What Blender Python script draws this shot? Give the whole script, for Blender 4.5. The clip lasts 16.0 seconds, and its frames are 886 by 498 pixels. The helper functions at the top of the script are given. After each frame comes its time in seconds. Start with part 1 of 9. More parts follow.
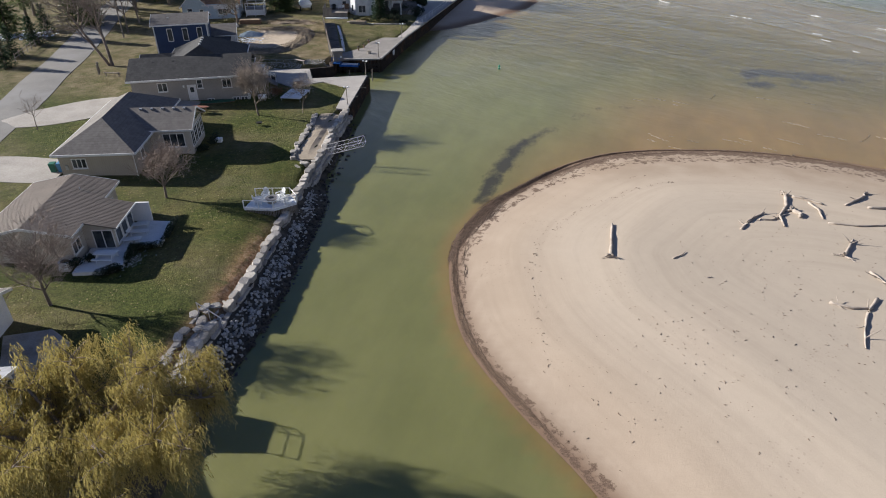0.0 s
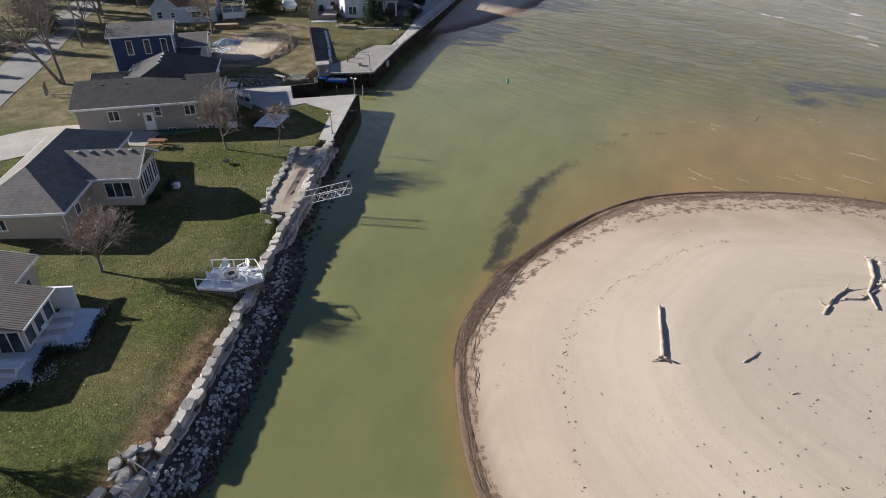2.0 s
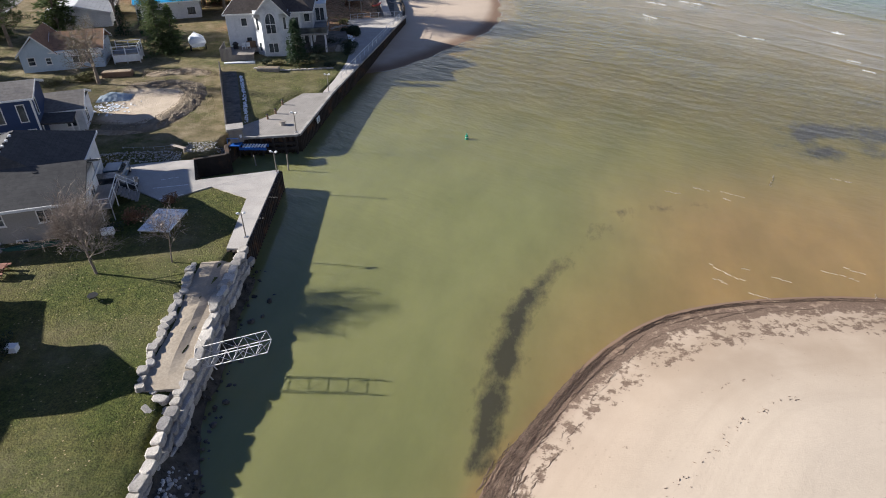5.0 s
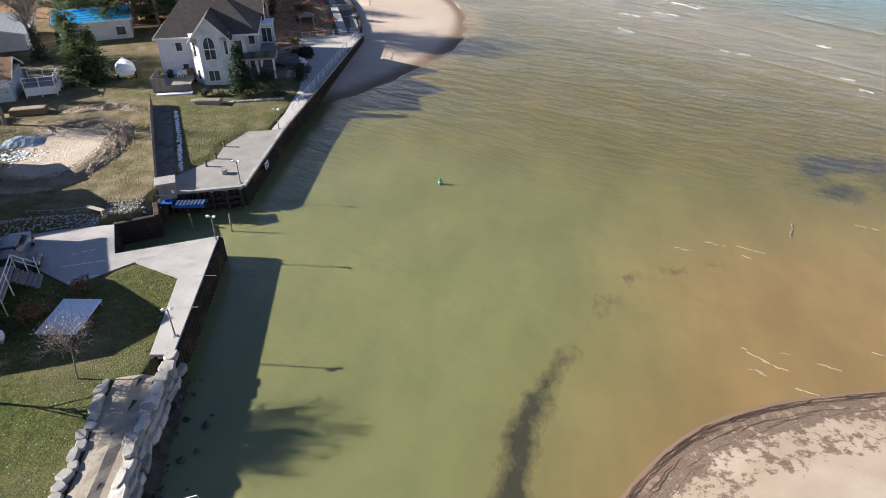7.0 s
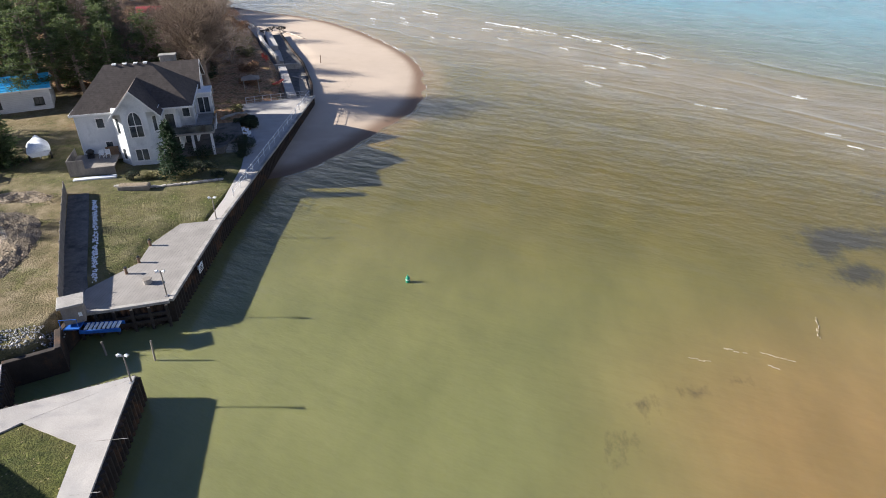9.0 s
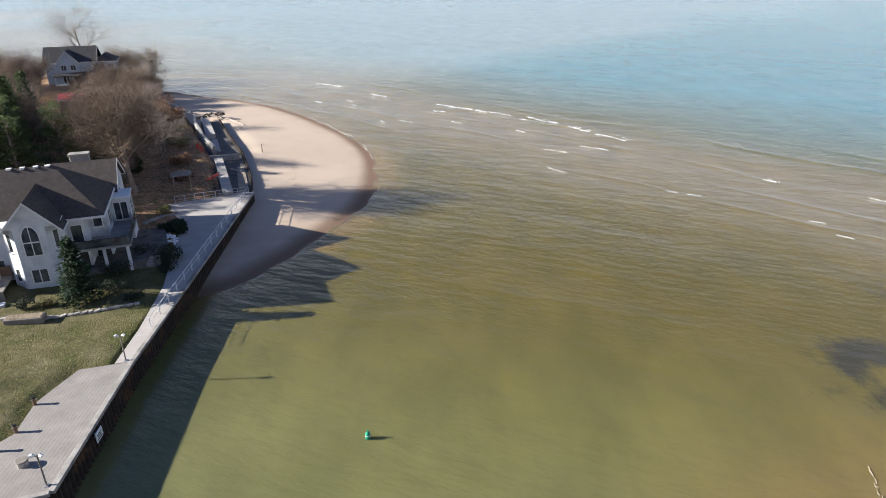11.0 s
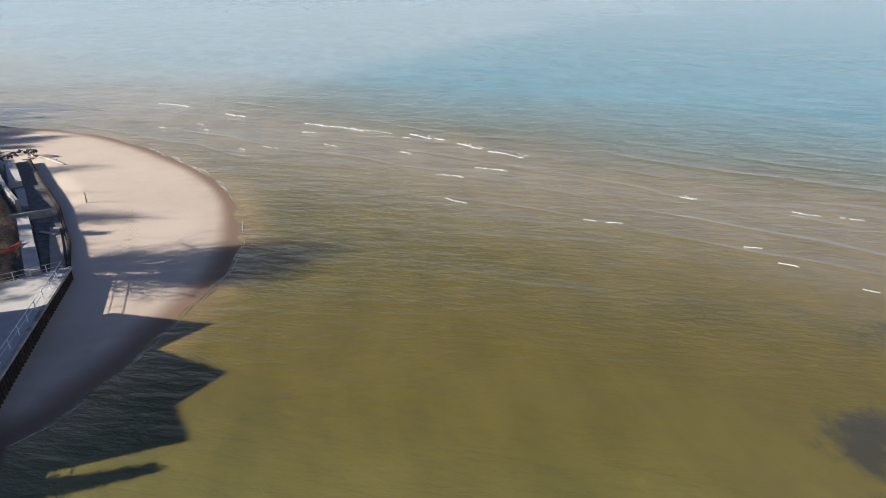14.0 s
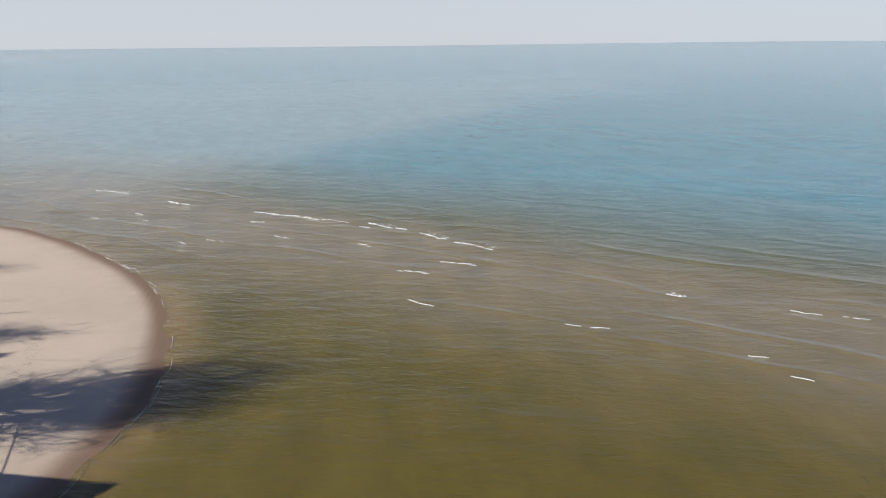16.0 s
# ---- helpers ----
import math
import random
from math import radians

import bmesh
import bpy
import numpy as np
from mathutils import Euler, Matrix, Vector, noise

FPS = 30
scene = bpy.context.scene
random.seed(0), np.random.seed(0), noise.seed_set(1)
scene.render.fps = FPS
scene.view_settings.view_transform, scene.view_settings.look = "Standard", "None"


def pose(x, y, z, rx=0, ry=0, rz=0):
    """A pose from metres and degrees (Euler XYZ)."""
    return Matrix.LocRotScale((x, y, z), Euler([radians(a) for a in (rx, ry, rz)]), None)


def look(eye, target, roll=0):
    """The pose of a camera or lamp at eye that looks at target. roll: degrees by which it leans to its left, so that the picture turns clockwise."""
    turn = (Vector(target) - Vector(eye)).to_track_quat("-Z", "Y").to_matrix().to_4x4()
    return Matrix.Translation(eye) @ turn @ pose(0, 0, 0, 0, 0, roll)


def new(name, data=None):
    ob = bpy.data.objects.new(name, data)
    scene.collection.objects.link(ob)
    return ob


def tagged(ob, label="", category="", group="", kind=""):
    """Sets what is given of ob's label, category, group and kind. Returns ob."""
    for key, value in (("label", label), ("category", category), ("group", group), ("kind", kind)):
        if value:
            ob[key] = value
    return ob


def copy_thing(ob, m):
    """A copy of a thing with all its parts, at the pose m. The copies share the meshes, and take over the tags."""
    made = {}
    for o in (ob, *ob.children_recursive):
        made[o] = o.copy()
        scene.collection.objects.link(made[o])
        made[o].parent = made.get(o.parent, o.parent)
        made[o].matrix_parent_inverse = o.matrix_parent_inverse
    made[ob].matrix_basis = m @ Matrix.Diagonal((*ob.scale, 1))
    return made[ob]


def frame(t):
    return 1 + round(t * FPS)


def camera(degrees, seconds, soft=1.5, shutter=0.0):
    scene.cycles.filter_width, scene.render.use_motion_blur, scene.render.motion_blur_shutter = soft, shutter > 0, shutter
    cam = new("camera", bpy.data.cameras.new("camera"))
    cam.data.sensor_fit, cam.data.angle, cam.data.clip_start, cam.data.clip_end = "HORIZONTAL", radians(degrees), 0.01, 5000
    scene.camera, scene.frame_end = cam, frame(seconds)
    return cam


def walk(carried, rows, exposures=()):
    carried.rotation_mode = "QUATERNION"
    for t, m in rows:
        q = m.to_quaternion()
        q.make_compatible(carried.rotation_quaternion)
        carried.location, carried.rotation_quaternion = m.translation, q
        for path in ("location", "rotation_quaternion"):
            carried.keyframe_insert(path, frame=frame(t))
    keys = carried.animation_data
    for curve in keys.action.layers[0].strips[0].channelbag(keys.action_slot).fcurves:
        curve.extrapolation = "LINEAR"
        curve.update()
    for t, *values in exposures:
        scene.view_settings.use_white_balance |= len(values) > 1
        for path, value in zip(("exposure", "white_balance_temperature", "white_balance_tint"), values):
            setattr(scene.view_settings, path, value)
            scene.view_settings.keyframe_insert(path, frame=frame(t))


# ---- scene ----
cam = camera(68.5, 16.0, soft=1.0)
PATH = [
    (0, (0.401, 0.85, 31.965), (-0.074, 2.483, 30.913), -0.4),
    (0.5, (-0.758, 4.502, 31.952), (-1.226, 6.114, 30.865), -0.5),
    (1, (-1.896, 8.068, 31.939), (-2.363, 9.68, 30.851), -0.5),
    (1.5, (-2.951, 11.659, 31.935), (-3.419, 13.271, 30.846), -0.6),
    (2, (-4.034, 15.281, 31.955), (-4.502, 16.892, 30.865), -0.7),
    (2.5, (-5.06, 18.92, 31.978), (-5.521, 20.531, 30.887), -0.8),
    (3, (-6.142, 22.47, 32.023), (-6.555, 24.093, 30.93), -0.8),
    (3.5, (-7.152, 25.882, 32.051), (-7.548, 27.509, 30.956), -0.9),
    (4, (-8.083, 29.134, 32.051), (-8.46, 30.766, 30.958), -1.0),
    (6.5, (-12.599, 44.506, 31.778), (-12.82, 46.169, 30.689), -0.5),
    (7, (-13.252, 47.391, 31.769), (-13.452, 49.056, 30.679), -0.5),
    (7.5, (-13.787, 50.248, 31.766), (-13.963, 51.916, 30.677), -0.5),
    (8, (-14.235, 53.068, 31.781), (-14.386, 54.737, 30.691), -0.6),
    (8.5, (-14.675, 55.964, 31.832), (-14.797, 57.64, 30.747), -0.7),
    (9, (-15.114, 58.937, 31.898), (-15.2, 60.669, 30.903), -0.8),
    (9.5, (-15.505, 61.803, 31.929), (-15.559, 63.588, 31.029), -0.8),
    (12, (-17.142, 76.898, 31.274), (-16.96, 78.722, 30.473), -0.2),
    (12.5, (-17.289, 80.149, 31.236), (-17.038, 81.965, 30.435), -0.1),
    (13, (-17.27, 83.349, 31.204), (-16.958, 85.152, 30.397), -0.5),
    (13.5, (-17.019, 86.227, 31.164), (-16.645, 88.017, 30.354), -0.6),
    (14, (-16.704, 88.911, 31.157), (-16.268, 90.686, 30.346), -0.8),
    (14.5, (-16.33, 91.523, 31.182), (-15.839, 93.285, 30.373), -0.7),
    (15, (-15.804, 94.212, 31.19), (-15.269, 95.96, 30.38), -0.7),
    (15.5, (-15.167, 97.038, 31.224), (-14.603, 98.805, 30.477), -0.9),
    (16, (-14.291, 99.598, 31.241), (-13.716, 101.416, 30.636), -0.5),
]
walk(cam, [(t, look(eye, target, roll)) for t, eye, target, roll in PATH], [(0.0, 0.86), (2.0, 0.92), (4.0, 1.09), (6.5, 1.42), (8.0, 1.48), (9.5, 1.47), (12.0, 1.27), (13.5, 1.21), (15.0, 1.08), (16.0, 0.90)])

# ---- daylight: a low sun beyond the land, clear hazy sky ----
SUN_UP, SUN_TURN = radians(22.6), radians(1.5)
sun = new("sun", bpy.data.lights.new("sun", "SUN"))
sun.data.energy, sun.data.angle, sun.data.color = 5.0, radians(0.6), (1.0, 0.97, 0.92)
sun.matrix_world = look((-300 * math.cos(SUN_UP) * math.cos(SUN_TURN), -300 * math.cos(SUN_UP) * math.sin(SUN_TURN), 300 * math.sin(SUN_UP)), (0, 0, 0))
world = bpy.data.worlds.new("sky")
scene.world = world
world.use_nodes = True
sky = world.node_tree.nodes.new("ShaderNodeTexSky")
sky.sky_type, sky.sun_disc = "NISHITA", False
sky.sun_elevation, sky.sun_rotation = SUN_UP, radians(-90) - SUN_TURN
sky.air_density, sky.dust_density, sky.ozone_density = 1.0, 0.4, 5.0
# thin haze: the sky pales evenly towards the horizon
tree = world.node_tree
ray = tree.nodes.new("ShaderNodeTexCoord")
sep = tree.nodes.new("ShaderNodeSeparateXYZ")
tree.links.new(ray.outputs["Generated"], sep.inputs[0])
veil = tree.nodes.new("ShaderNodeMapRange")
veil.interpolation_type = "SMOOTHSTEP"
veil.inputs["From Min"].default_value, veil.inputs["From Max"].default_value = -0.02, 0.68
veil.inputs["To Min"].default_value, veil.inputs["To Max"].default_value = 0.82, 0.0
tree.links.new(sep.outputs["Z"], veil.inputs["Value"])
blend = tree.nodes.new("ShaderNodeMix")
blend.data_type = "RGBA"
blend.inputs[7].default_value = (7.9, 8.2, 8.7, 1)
tree.links.new(veil.outputs[0], blend.inputs[0])
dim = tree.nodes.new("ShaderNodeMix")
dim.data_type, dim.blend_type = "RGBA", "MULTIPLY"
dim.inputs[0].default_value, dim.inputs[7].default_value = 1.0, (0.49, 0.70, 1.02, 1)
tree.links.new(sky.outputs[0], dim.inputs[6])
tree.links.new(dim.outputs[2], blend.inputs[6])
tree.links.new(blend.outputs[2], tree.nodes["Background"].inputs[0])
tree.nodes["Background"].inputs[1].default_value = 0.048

# ---- helpers for geometry ----


class Geo:
    """Loose mesh builder: vertices and faces."""

    def __init__(self):
        self.v, self.f = [], []

    def add(self, verts, faces, m=None):
        n = len(self.v)
        self.v.extend([tuple(m @ Vector(p)) for p in verts] if m else verts)
        self.f.extend([tuple(i + n for i in f) for f in faces])
        return self

    def box(self, x0, x1, y0, y1, z0, z1, m=None):
        return self.add([(x0, y0, z0), (x1, y0, z0), (x1, y1, z0), (x0, y1, z0), (x0, y0, z1), (x1, y0, z1), (x1, y1, z1), (x0, y1, z1)],
                        [(3, 2, 1, 0), (4, 5, 6, 7), (0, 1, 5, 4), (1, 2, 6, 5), (2, 3, 7, 6), (3, 0, 4, 7)], m)

    def cbox(self, x0, x1, y0, y1, z0, z1, c=0.03, m=None):
        """A box with its upper edges and corners cut off."""
        v = [(x0 + c, y0, z0), (x1 - c, y0, z0), (x1, y0 + c, z0), (x1, y1 - c, z0), (x1 - c, y1, z0), (x0 + c, y1, z0), (x0, y1 - c, z0), (x0, y0 + c, z0)]
        n = [(x, y, z1 - c) for x, y, z in v]
        t = [(x0 + c, y0 + c, z1), (x1 - c, y0 + c, z1), (x1 - c, y1 - c, z1), (x0 + c, y1 - c, z1)]
        f = [(7, 6, 5, 4, 3, 2, 1, 0), (16, 17, 18, 19)] + [(i, (i + 1) % 8, 8 + (i + 1) % 8, 8 + i) for i in range(8)]
        f += [(8, 9, 17, 16), (9, 10, 17), (10, 11, 18, 17), (11, 12, 18), (12, 13, 19, 18), (13, 14, 19), (14, 15, 16, 19), (15, 8, 16)]
        return self.add(v + n + t, f, m)

    def prism(self, pts, z0, z1):
        """An upright prism over a plan outline, anticlockwise."""
        n = len(pts)
        lift = (lambda z: z if callable(z) else (lambda x, y: z))
        lo, hi = lift(z0), lift(z1)
        return self.add([(x, y, lo(x, y)) for x, y in pts] + [(x, y, hi(x, y)) for x, y in pts],
                        [tuple(range(n - 1, -1, -1)), tuple(range(n, 2 * n))] + [(i, (i + 1) % n, n + (i + 1) % n, n + i) for i in range(n)])

    def solid(self, verts, faces, th, m=None):
        """Sheets of faces given a thickness downwards."""
        n, edges = len(verts), {}
        for f in faces:
            for a, b in zip(f, f[1:] + f[:1]):
                edges[(a, b)] = 1
        out = list(faces) + [tuple(n + i for i in reversed(f)) for f in faces]
        out += [(b, a, n + a, n + b) for a, b in edges if (b, a) not in edges]
        return self.add(list(verts) + [(x, y, z - th) for x, y, z in verts], out, m)

    def tube(self, path, radii, n=6, cap=True):
        path = [Vector(p) for p in path]
        base, rings = len(self.v), len(path)
        for i, p in enumerate(path):
            d = (path[min(i + 1, rings - 1)] - path[max(i - 1, 0)]).normalized()
            a = d.cross(Vector((0.31, 0.95, 0.05)) if abs(d.y) < 0.9 else Vector((1, 0, 0))).normalized()
            b = d.cross(a)
            r = radii[i] if isinstance(radii, (list, tuple)) else radii
            for k in range(n):
                w = 2 * math.pi * k / n
                self.v.append(tuple(p + (a * math.cos(w) + b * math.sin(w)) * r))
        for i in range(rings - 1):
            for k in range(n):
                q, s = base + i * n, (k + 1) % n
                self.f.append((q + k, q + s, q + n + s, q + n + k))
        if cap:
            self.f.append(tuple(base + k for k in range(n - 1, -1, -1)))
            self.f.append(tuple(base + (rings - 1) * n + k for k in range(n)))
        return self

    def rock(self, c, s, r, flat=0.75):
        """A broken stone of 12 corners."""
        g = (1 + 5 ** 0.5) / 2
        pts = [(-1, g, 0), (1, g, 0), (-1, -g, 0), (1, -g, 0), (0, -1, g), (0, 1, g), (0, -1, -g), (0, 1, -g), (g, 0, -1), (g, 0, 1), (-g, 0, -1), (-g, 0, 1)]
        fs = [(0, 11, 5), (0, 5, 1), (0, 1, 7), (0, 7, 10), (0, 10, 11), (1, 5, 9), (5, 11, 4), (11, 10, 2), (10, 7, 6), (7, 1, 8), (3, 9, 4), (3, 4, 2), (3, 2, 6), (3, 6, 8), (3, 8, 9), (4, 9, 5), (2, 4, 11), (6, 2, 10), (8, 6, 7), (9, 8, 1)]
        e = Euler((r.uniform(-0.4, 0.4), r.uniform(-0.4, 0.4), r.uniform(0, 6.3))).to_matrix()
        sx, sy, sz = s * r.uniform(0.8, 1.25), s * r.uniform(0.6, 1.0), s * flat * r.uniform(0.7, 1.1)
        vs = []
        for p in pts:
            q = Vector(p).normalized() * r.uniform(0.78, 1.15)
            q = e @ Vector((q.x * sx, q.y * sy, q.z * sz)) * 0.5
            vs.append((c[0] + q.x, c[1] + q.y, c[2] + q.z))
        return self.add(vs, fs)

    def stone(self, w, d, h, r):
        """A rough quarried slab with broken corners, standing on z = 0, centred."""
        lo = [(0.5, -0.28), (0.5, 0.26), (0.33, 0.5), (-0.3, 0.5), (-0.5, 0.3), (-0.5, -0.27), (-0.31, -0.5), (0.3, -0.5)]
        lo = [(x * w + r.uniform(-0.07, 0.07), y * d + r.uniform(-0.07, 0.07)) for x, y in lo]
        n, v, tilt = len(lo), [], (r.uniform(-0.1, 0.1), r.uniform(-0.1, 0.1))
        for grow, z in ((0.97, -0.06), (1.02, 0.45 * h), (1.0, 0.86 * h), (0.88, h)):
            v += [(x * grow + r.uniform(-0.025, 0.025), y * grow + r.uniform(-0.025, 0.025), z + (0 if z < 0 else r.uniform(-0.03, 0.03) + x * tilt[0] + y * tilt[1])) for x, y in lo]
        f = [tuple(range(n - 1, -1, -1)), tuple(3 * n + i for i in range(n))]
        f += [(k * n + i, k * n + (i + 1) % n, k * n + n + (i + 1) % n, k * n + n + i) for k in range(3) for i in range(n)]
        return self.add(v, f)

    def mesh(self, name, material, smooth=False):
        me = bpy.data.meshes.new(name)
        me.from_pydata(self.v, [], self.f)
        if material:
            me.materials.append(material)
        if smooth:
            me.shade_smooth()
        me.update()
        return me


def part(name, geo, material, parent, label="", smooth=False):
    ob = new(name, geo.mesh(name, material, smooth))
    ob.parent = parent
    return tagged(ob, label)


def place(ob, x, y, z, yaw=0.0):
    ob.matrix_basis = pose(x, y, z, 0, 0, yaw)
    return ob


def thing(name, x, y, z, yaw, label, category, group="", kind=""):
    ob = place(new(name), x, y, z, yaw)
    ob.empty_display_size = 0.2
    return tagged(ob, label, category, group, kind)


def single(name, geo, material, label, category, group="", kind="", x=0, y=0, z=0, yaw=0, smooth=False):
    ob = place(new(name, geo.mesh(name, material, smooth)), x, y, z, yaw)
    return tagged(ob, label, category, group, kind)


# ---- materials ----
def nodes_of(name):
    m = bpy.data.materials.new(name)
    m.use_nodes = True
    t = m.node_tree
    return m, t, t.nodes["Principled BSDF"]


def add_node(t, kind, **values):
    n = t.nodes.new(kind)
    for key, value in values.items():
        n.inputs[key].default_value = value
    return n


def noise_tex(t, coords, scale, detail=4.0, rough=0.55):
    n = add_node(t, "ShaderNodeTexNoise", Scale=scale, Detail=detail, Roughness=rough)
    t.links.new(coords, n.inputs["Vector"])
    return n.outputs["Fac"]


def ramp(t, fac, stops):
    n = t.nodes.new("ShaderNodeValToRGB")
    el = n.color_ramp.elements
    while len(el) < len(stops):
        el.new(0.5)
    for e, (at, c) in zip(el, stops):
        e.position, e.color = at, (*c, 1) if len(c) == 3 else c
    t.links.new(fac, n.inputs[0])
    return n.outputs[0]


def mix(t, a, b, fac, how="MIX"):
    n = t.nodes.new("ShaderNodeMix")
    n.data_type, n.blend_type = "RGBA", how
    for socket, value in ((n.inputs[6], a), (n.inputs[7], b), (n.inputs[0], fac)):
        if isinstance(value, bpy.types.NodeSocket):
            t.links.new(value, socket)
        else:
            socket.default_value = value if isinstance(value, (int, float)) else (*value, 1)
    return n.outputs[2]


def bump(t, b, height, strength, distance):
    n = add_node(t, "ShaderNodeBump", Strength=strength, Distance=distance)
    t.links.new(height, n.inputs["Height"])
    t.links.new(n.outputs[0], b.inputs["Normal"])


def coords_of(t, stretch=(1, 1, 1), space="Object"):
    c = t.nodes.new("ShaderNodeTexCoord")
    if stretch == (1, 1, 1):
        return c.outputs[space]
    m = t.nodes.new("ShaderNodeMapping")
    m.inputs["Scale"].default_value = stretch
    t.links.new(c.outputs[space], m.inputs[0])
    return m.outputs[0]


def plain(name, dark, light, scale=2.0, rough=0.8, relief=0.3, depth=0.02, fine=30.0, metal=0.0, stretch=(1, 1, 1), stain=None, vary=0.0, spec=0.3, fine_amount=0.35):
    """A surface of two tones at a coarse scale, finer grain, optional stains and a piece-to-piece change."""
    m, t, b = nodes_of(name)
    c = coords_of(t, stretch)
    big = noise_tex(t, c, scale, 5)
    small = noise_tex(t, c, fine, 3)
    col = ramp(t, big, [(0.3, dark), (0.7, light)])
    col = mix(t, col, ramp(t, small, [(0.25, tuple(0.55 * v for v in dark)), (0.75, tuple(min(1, 1.25 * v) for v in light))]), fine_amount)
    if stain:
        spot = ramp(t, noise_tex(t, c, scale * 0.45, 6, 0.7), [(0.52, (0, 0, 0)), (0.68, (1, 1, 1))])
        col = mix(t, col, stain, spot)
    if vary:
        info = t.nodes.new("ShaderNodeObjectInfo")
        geo = t.nodes.new("ShaderNodeNewGeometry")
        one = t.nodes.new("ShaderNodeMath")
        one.operation = "ADD"
        t.links.new(info.outputs["Random"], one.inputs[0])
        t.links.new(geo.outputs["Random Per Island"], one.inputs[1])
        fr = t.nodes.new("ShaderNodeMath")
        fr.operation = "FRACT"
        t.links.new(one.outputs[0], fr.inputs[0])
        col = mix(t, col, ramp(t, fr.outputs[0], [(0, (1 - vary,) * 3), (1, (1 + vary * 0.4,) * 3)]), 1.0, "MULTIPLY")
    t.links.new(col, b.inputs["Base Color"])
    b.inputs["Roughness"].default_value, b.inputs["Metallic"].default_value = rough, metal
    b.inputs["Specular IOR Level"].default_value = spec
    if relief:
        bump(t, b, small, relief, depth)
    return m


def courses(name, dark, light, pitch, axis, rough=0.85, relief=0.6, depth=0.03, run=0.0):
    """Shingles, siding or boards: bands of one pitch along an axis of the thing, with grain and worn tone."""
    m, t, b = nodes_of(name)
    c = coords_of(t)
    sep = t.nodes.new("ShaderNodeSeparateXYZ")
    t.links.new(c, sep.inputs[0])
    def band(socket, step):
        d = t.nodes.new("ShaderNodeMath")
        d.operation = "DIVIDE"
        d.inputs[1].default_value = step
        t.links.new(socket, d.inputs[0])
        f = t.nodes.new("ShaderNodeMath")
        f.operation = "FRACT"
        t.links.new(d.outputs[0], f.inputs[0])
        return f.outputs[0]
    saw = band(sep.outputs[axis], pitch)
    big = noise_tex(t, c, 0.7, 5)
    col = ramp(t, big, [(0.3, dark), (0.7, light)])
    tabs = add_node(t, "ShaderNodeTexVoronoi", Scale=3.2)
    t.links.new(c, tabs.inputs["Vector"])
    col = mix(t, col, ramp(t, tabs.outputs["Color"], [(0.1, tuple(0.6 * v for v in dark)), (0.9, tuple(min(1, 1.2 * v) for v in light))]), run)
    col = mix(t, col, tuple(0.45 * v for v in dark), ramp(t, saw, [(0.0, (1, 1, 1)), (0.1, (0, 0, 0))]))
    col = mix(t, col, ramp(t, noise_tex(t, c, 26, 2), [(0.3, tuple(0.7 * v for v in dark)), (0.7, light)]), 0.3)
    t.links.new(col, b.inputs["Base Color"])
    b.inputs["Roughness"].default_value = rough
    b.inputs["Specular IOR Level"].default_value = 0.25
    bump(t, b, saw, relief, depth)
    return m


M = {}
M["concrete"] = plain("concrete", (0.335, 0.305, 0.275), (0.465, 0.425, 0.385), 0.5, 0.9, 0.25, 0.01, 14, stain=(0.33, 0.31, 0.29))
M["old_concrete"] = plain("old concrete", (0.24, 0.22, 0.20), (0.42, 0.39, 0.35), 0.8, 0.92, 0.4, 0.02, 10, stain=(0.16, 0.15, 0.13))
M["deck_grey"] = courses("weathered deck boards", (0.22, 0.20, 0.18), (0.33, 0.30, 0.27), 0.28, 0, 0.85, 0.5, 0.01)
M["asphalt"] = plain("worn asphalt", (0.17, 0.16, 0.15), (0.26, 0.245, 0.225), 0.25, 0.92, 0.3, 0.01, 18, stain=(0.24, 0.23, 0.22))
M["gravel"] = plain("drive gravel", (0.30, 0.27, 0.235), (0.44, 0.40, 0.355), 0.4, 0.95, 0.5, 0.02, 9)
# rust tones, halved so the base colour holds the water face's shade
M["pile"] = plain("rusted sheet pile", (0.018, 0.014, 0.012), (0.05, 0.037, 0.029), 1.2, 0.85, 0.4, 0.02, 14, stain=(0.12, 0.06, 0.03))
M["stone"] = plain("armour stone", (0.28, 0.255, 0.225), (0.56, 0.51, 0.455), 1.6, 0.92, 0.6, 0.05, 9, stain=(0.20, 0.18, 0.16), vary=0.35)
# terrace flagstones; also stands in for shade on the lane and slot floor
M["flags_and_shade"] = plain("dark flagstones and shaded floors", (0.07, 0.065, 0.06), (0.17, 0.155, 0.14), 1.4, 0.9, 0.5, 0.03, 8, stain=(0.05, 0.05, 0.045))
M["rubble"] = plain("quarry rubble", (0.25, 0.24, 0.23), (0.56, 0.54, 0.51), 2.0, 0.93, 0.5, 0.03, 12, vary=0.5)
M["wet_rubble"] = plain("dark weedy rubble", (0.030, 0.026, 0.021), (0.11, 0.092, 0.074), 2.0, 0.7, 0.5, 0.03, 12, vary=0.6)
M["white_paint"] = plain("white paint", (0.70, 0.70, 0.69), (0.80, 0.79, 0.77), 1.0, 0.5, 0.1, 0.004, 20, stain=(0.6, 0.59, 0.57))
M["trim"] = plain("white trim", (0.66, 0.65, 0.63), (0.78, 0.77, 0.75), 1.0, 0.55, 0.1, 0.004, 20)
M["beige_siding"] = courses("beige siding", (0.40, 0.35, 0.28), (0.47, 0.42, 0.34), 0.22, 0, 0.7, 0.5, 0.02)
M["cream_wall"] = courses("cream siding", (0.47, 0.42, 0.35), (0.55, 0.50, 0.43), 0.12, 2, 0.7, 0.3, 0.01)
M["grey_siding"] = courses("grey siding", (0.30, 0.28, 0.25), (0.37, 0.34, 0.31), 0.12, 2, 0.7, 0.3, 0.012)
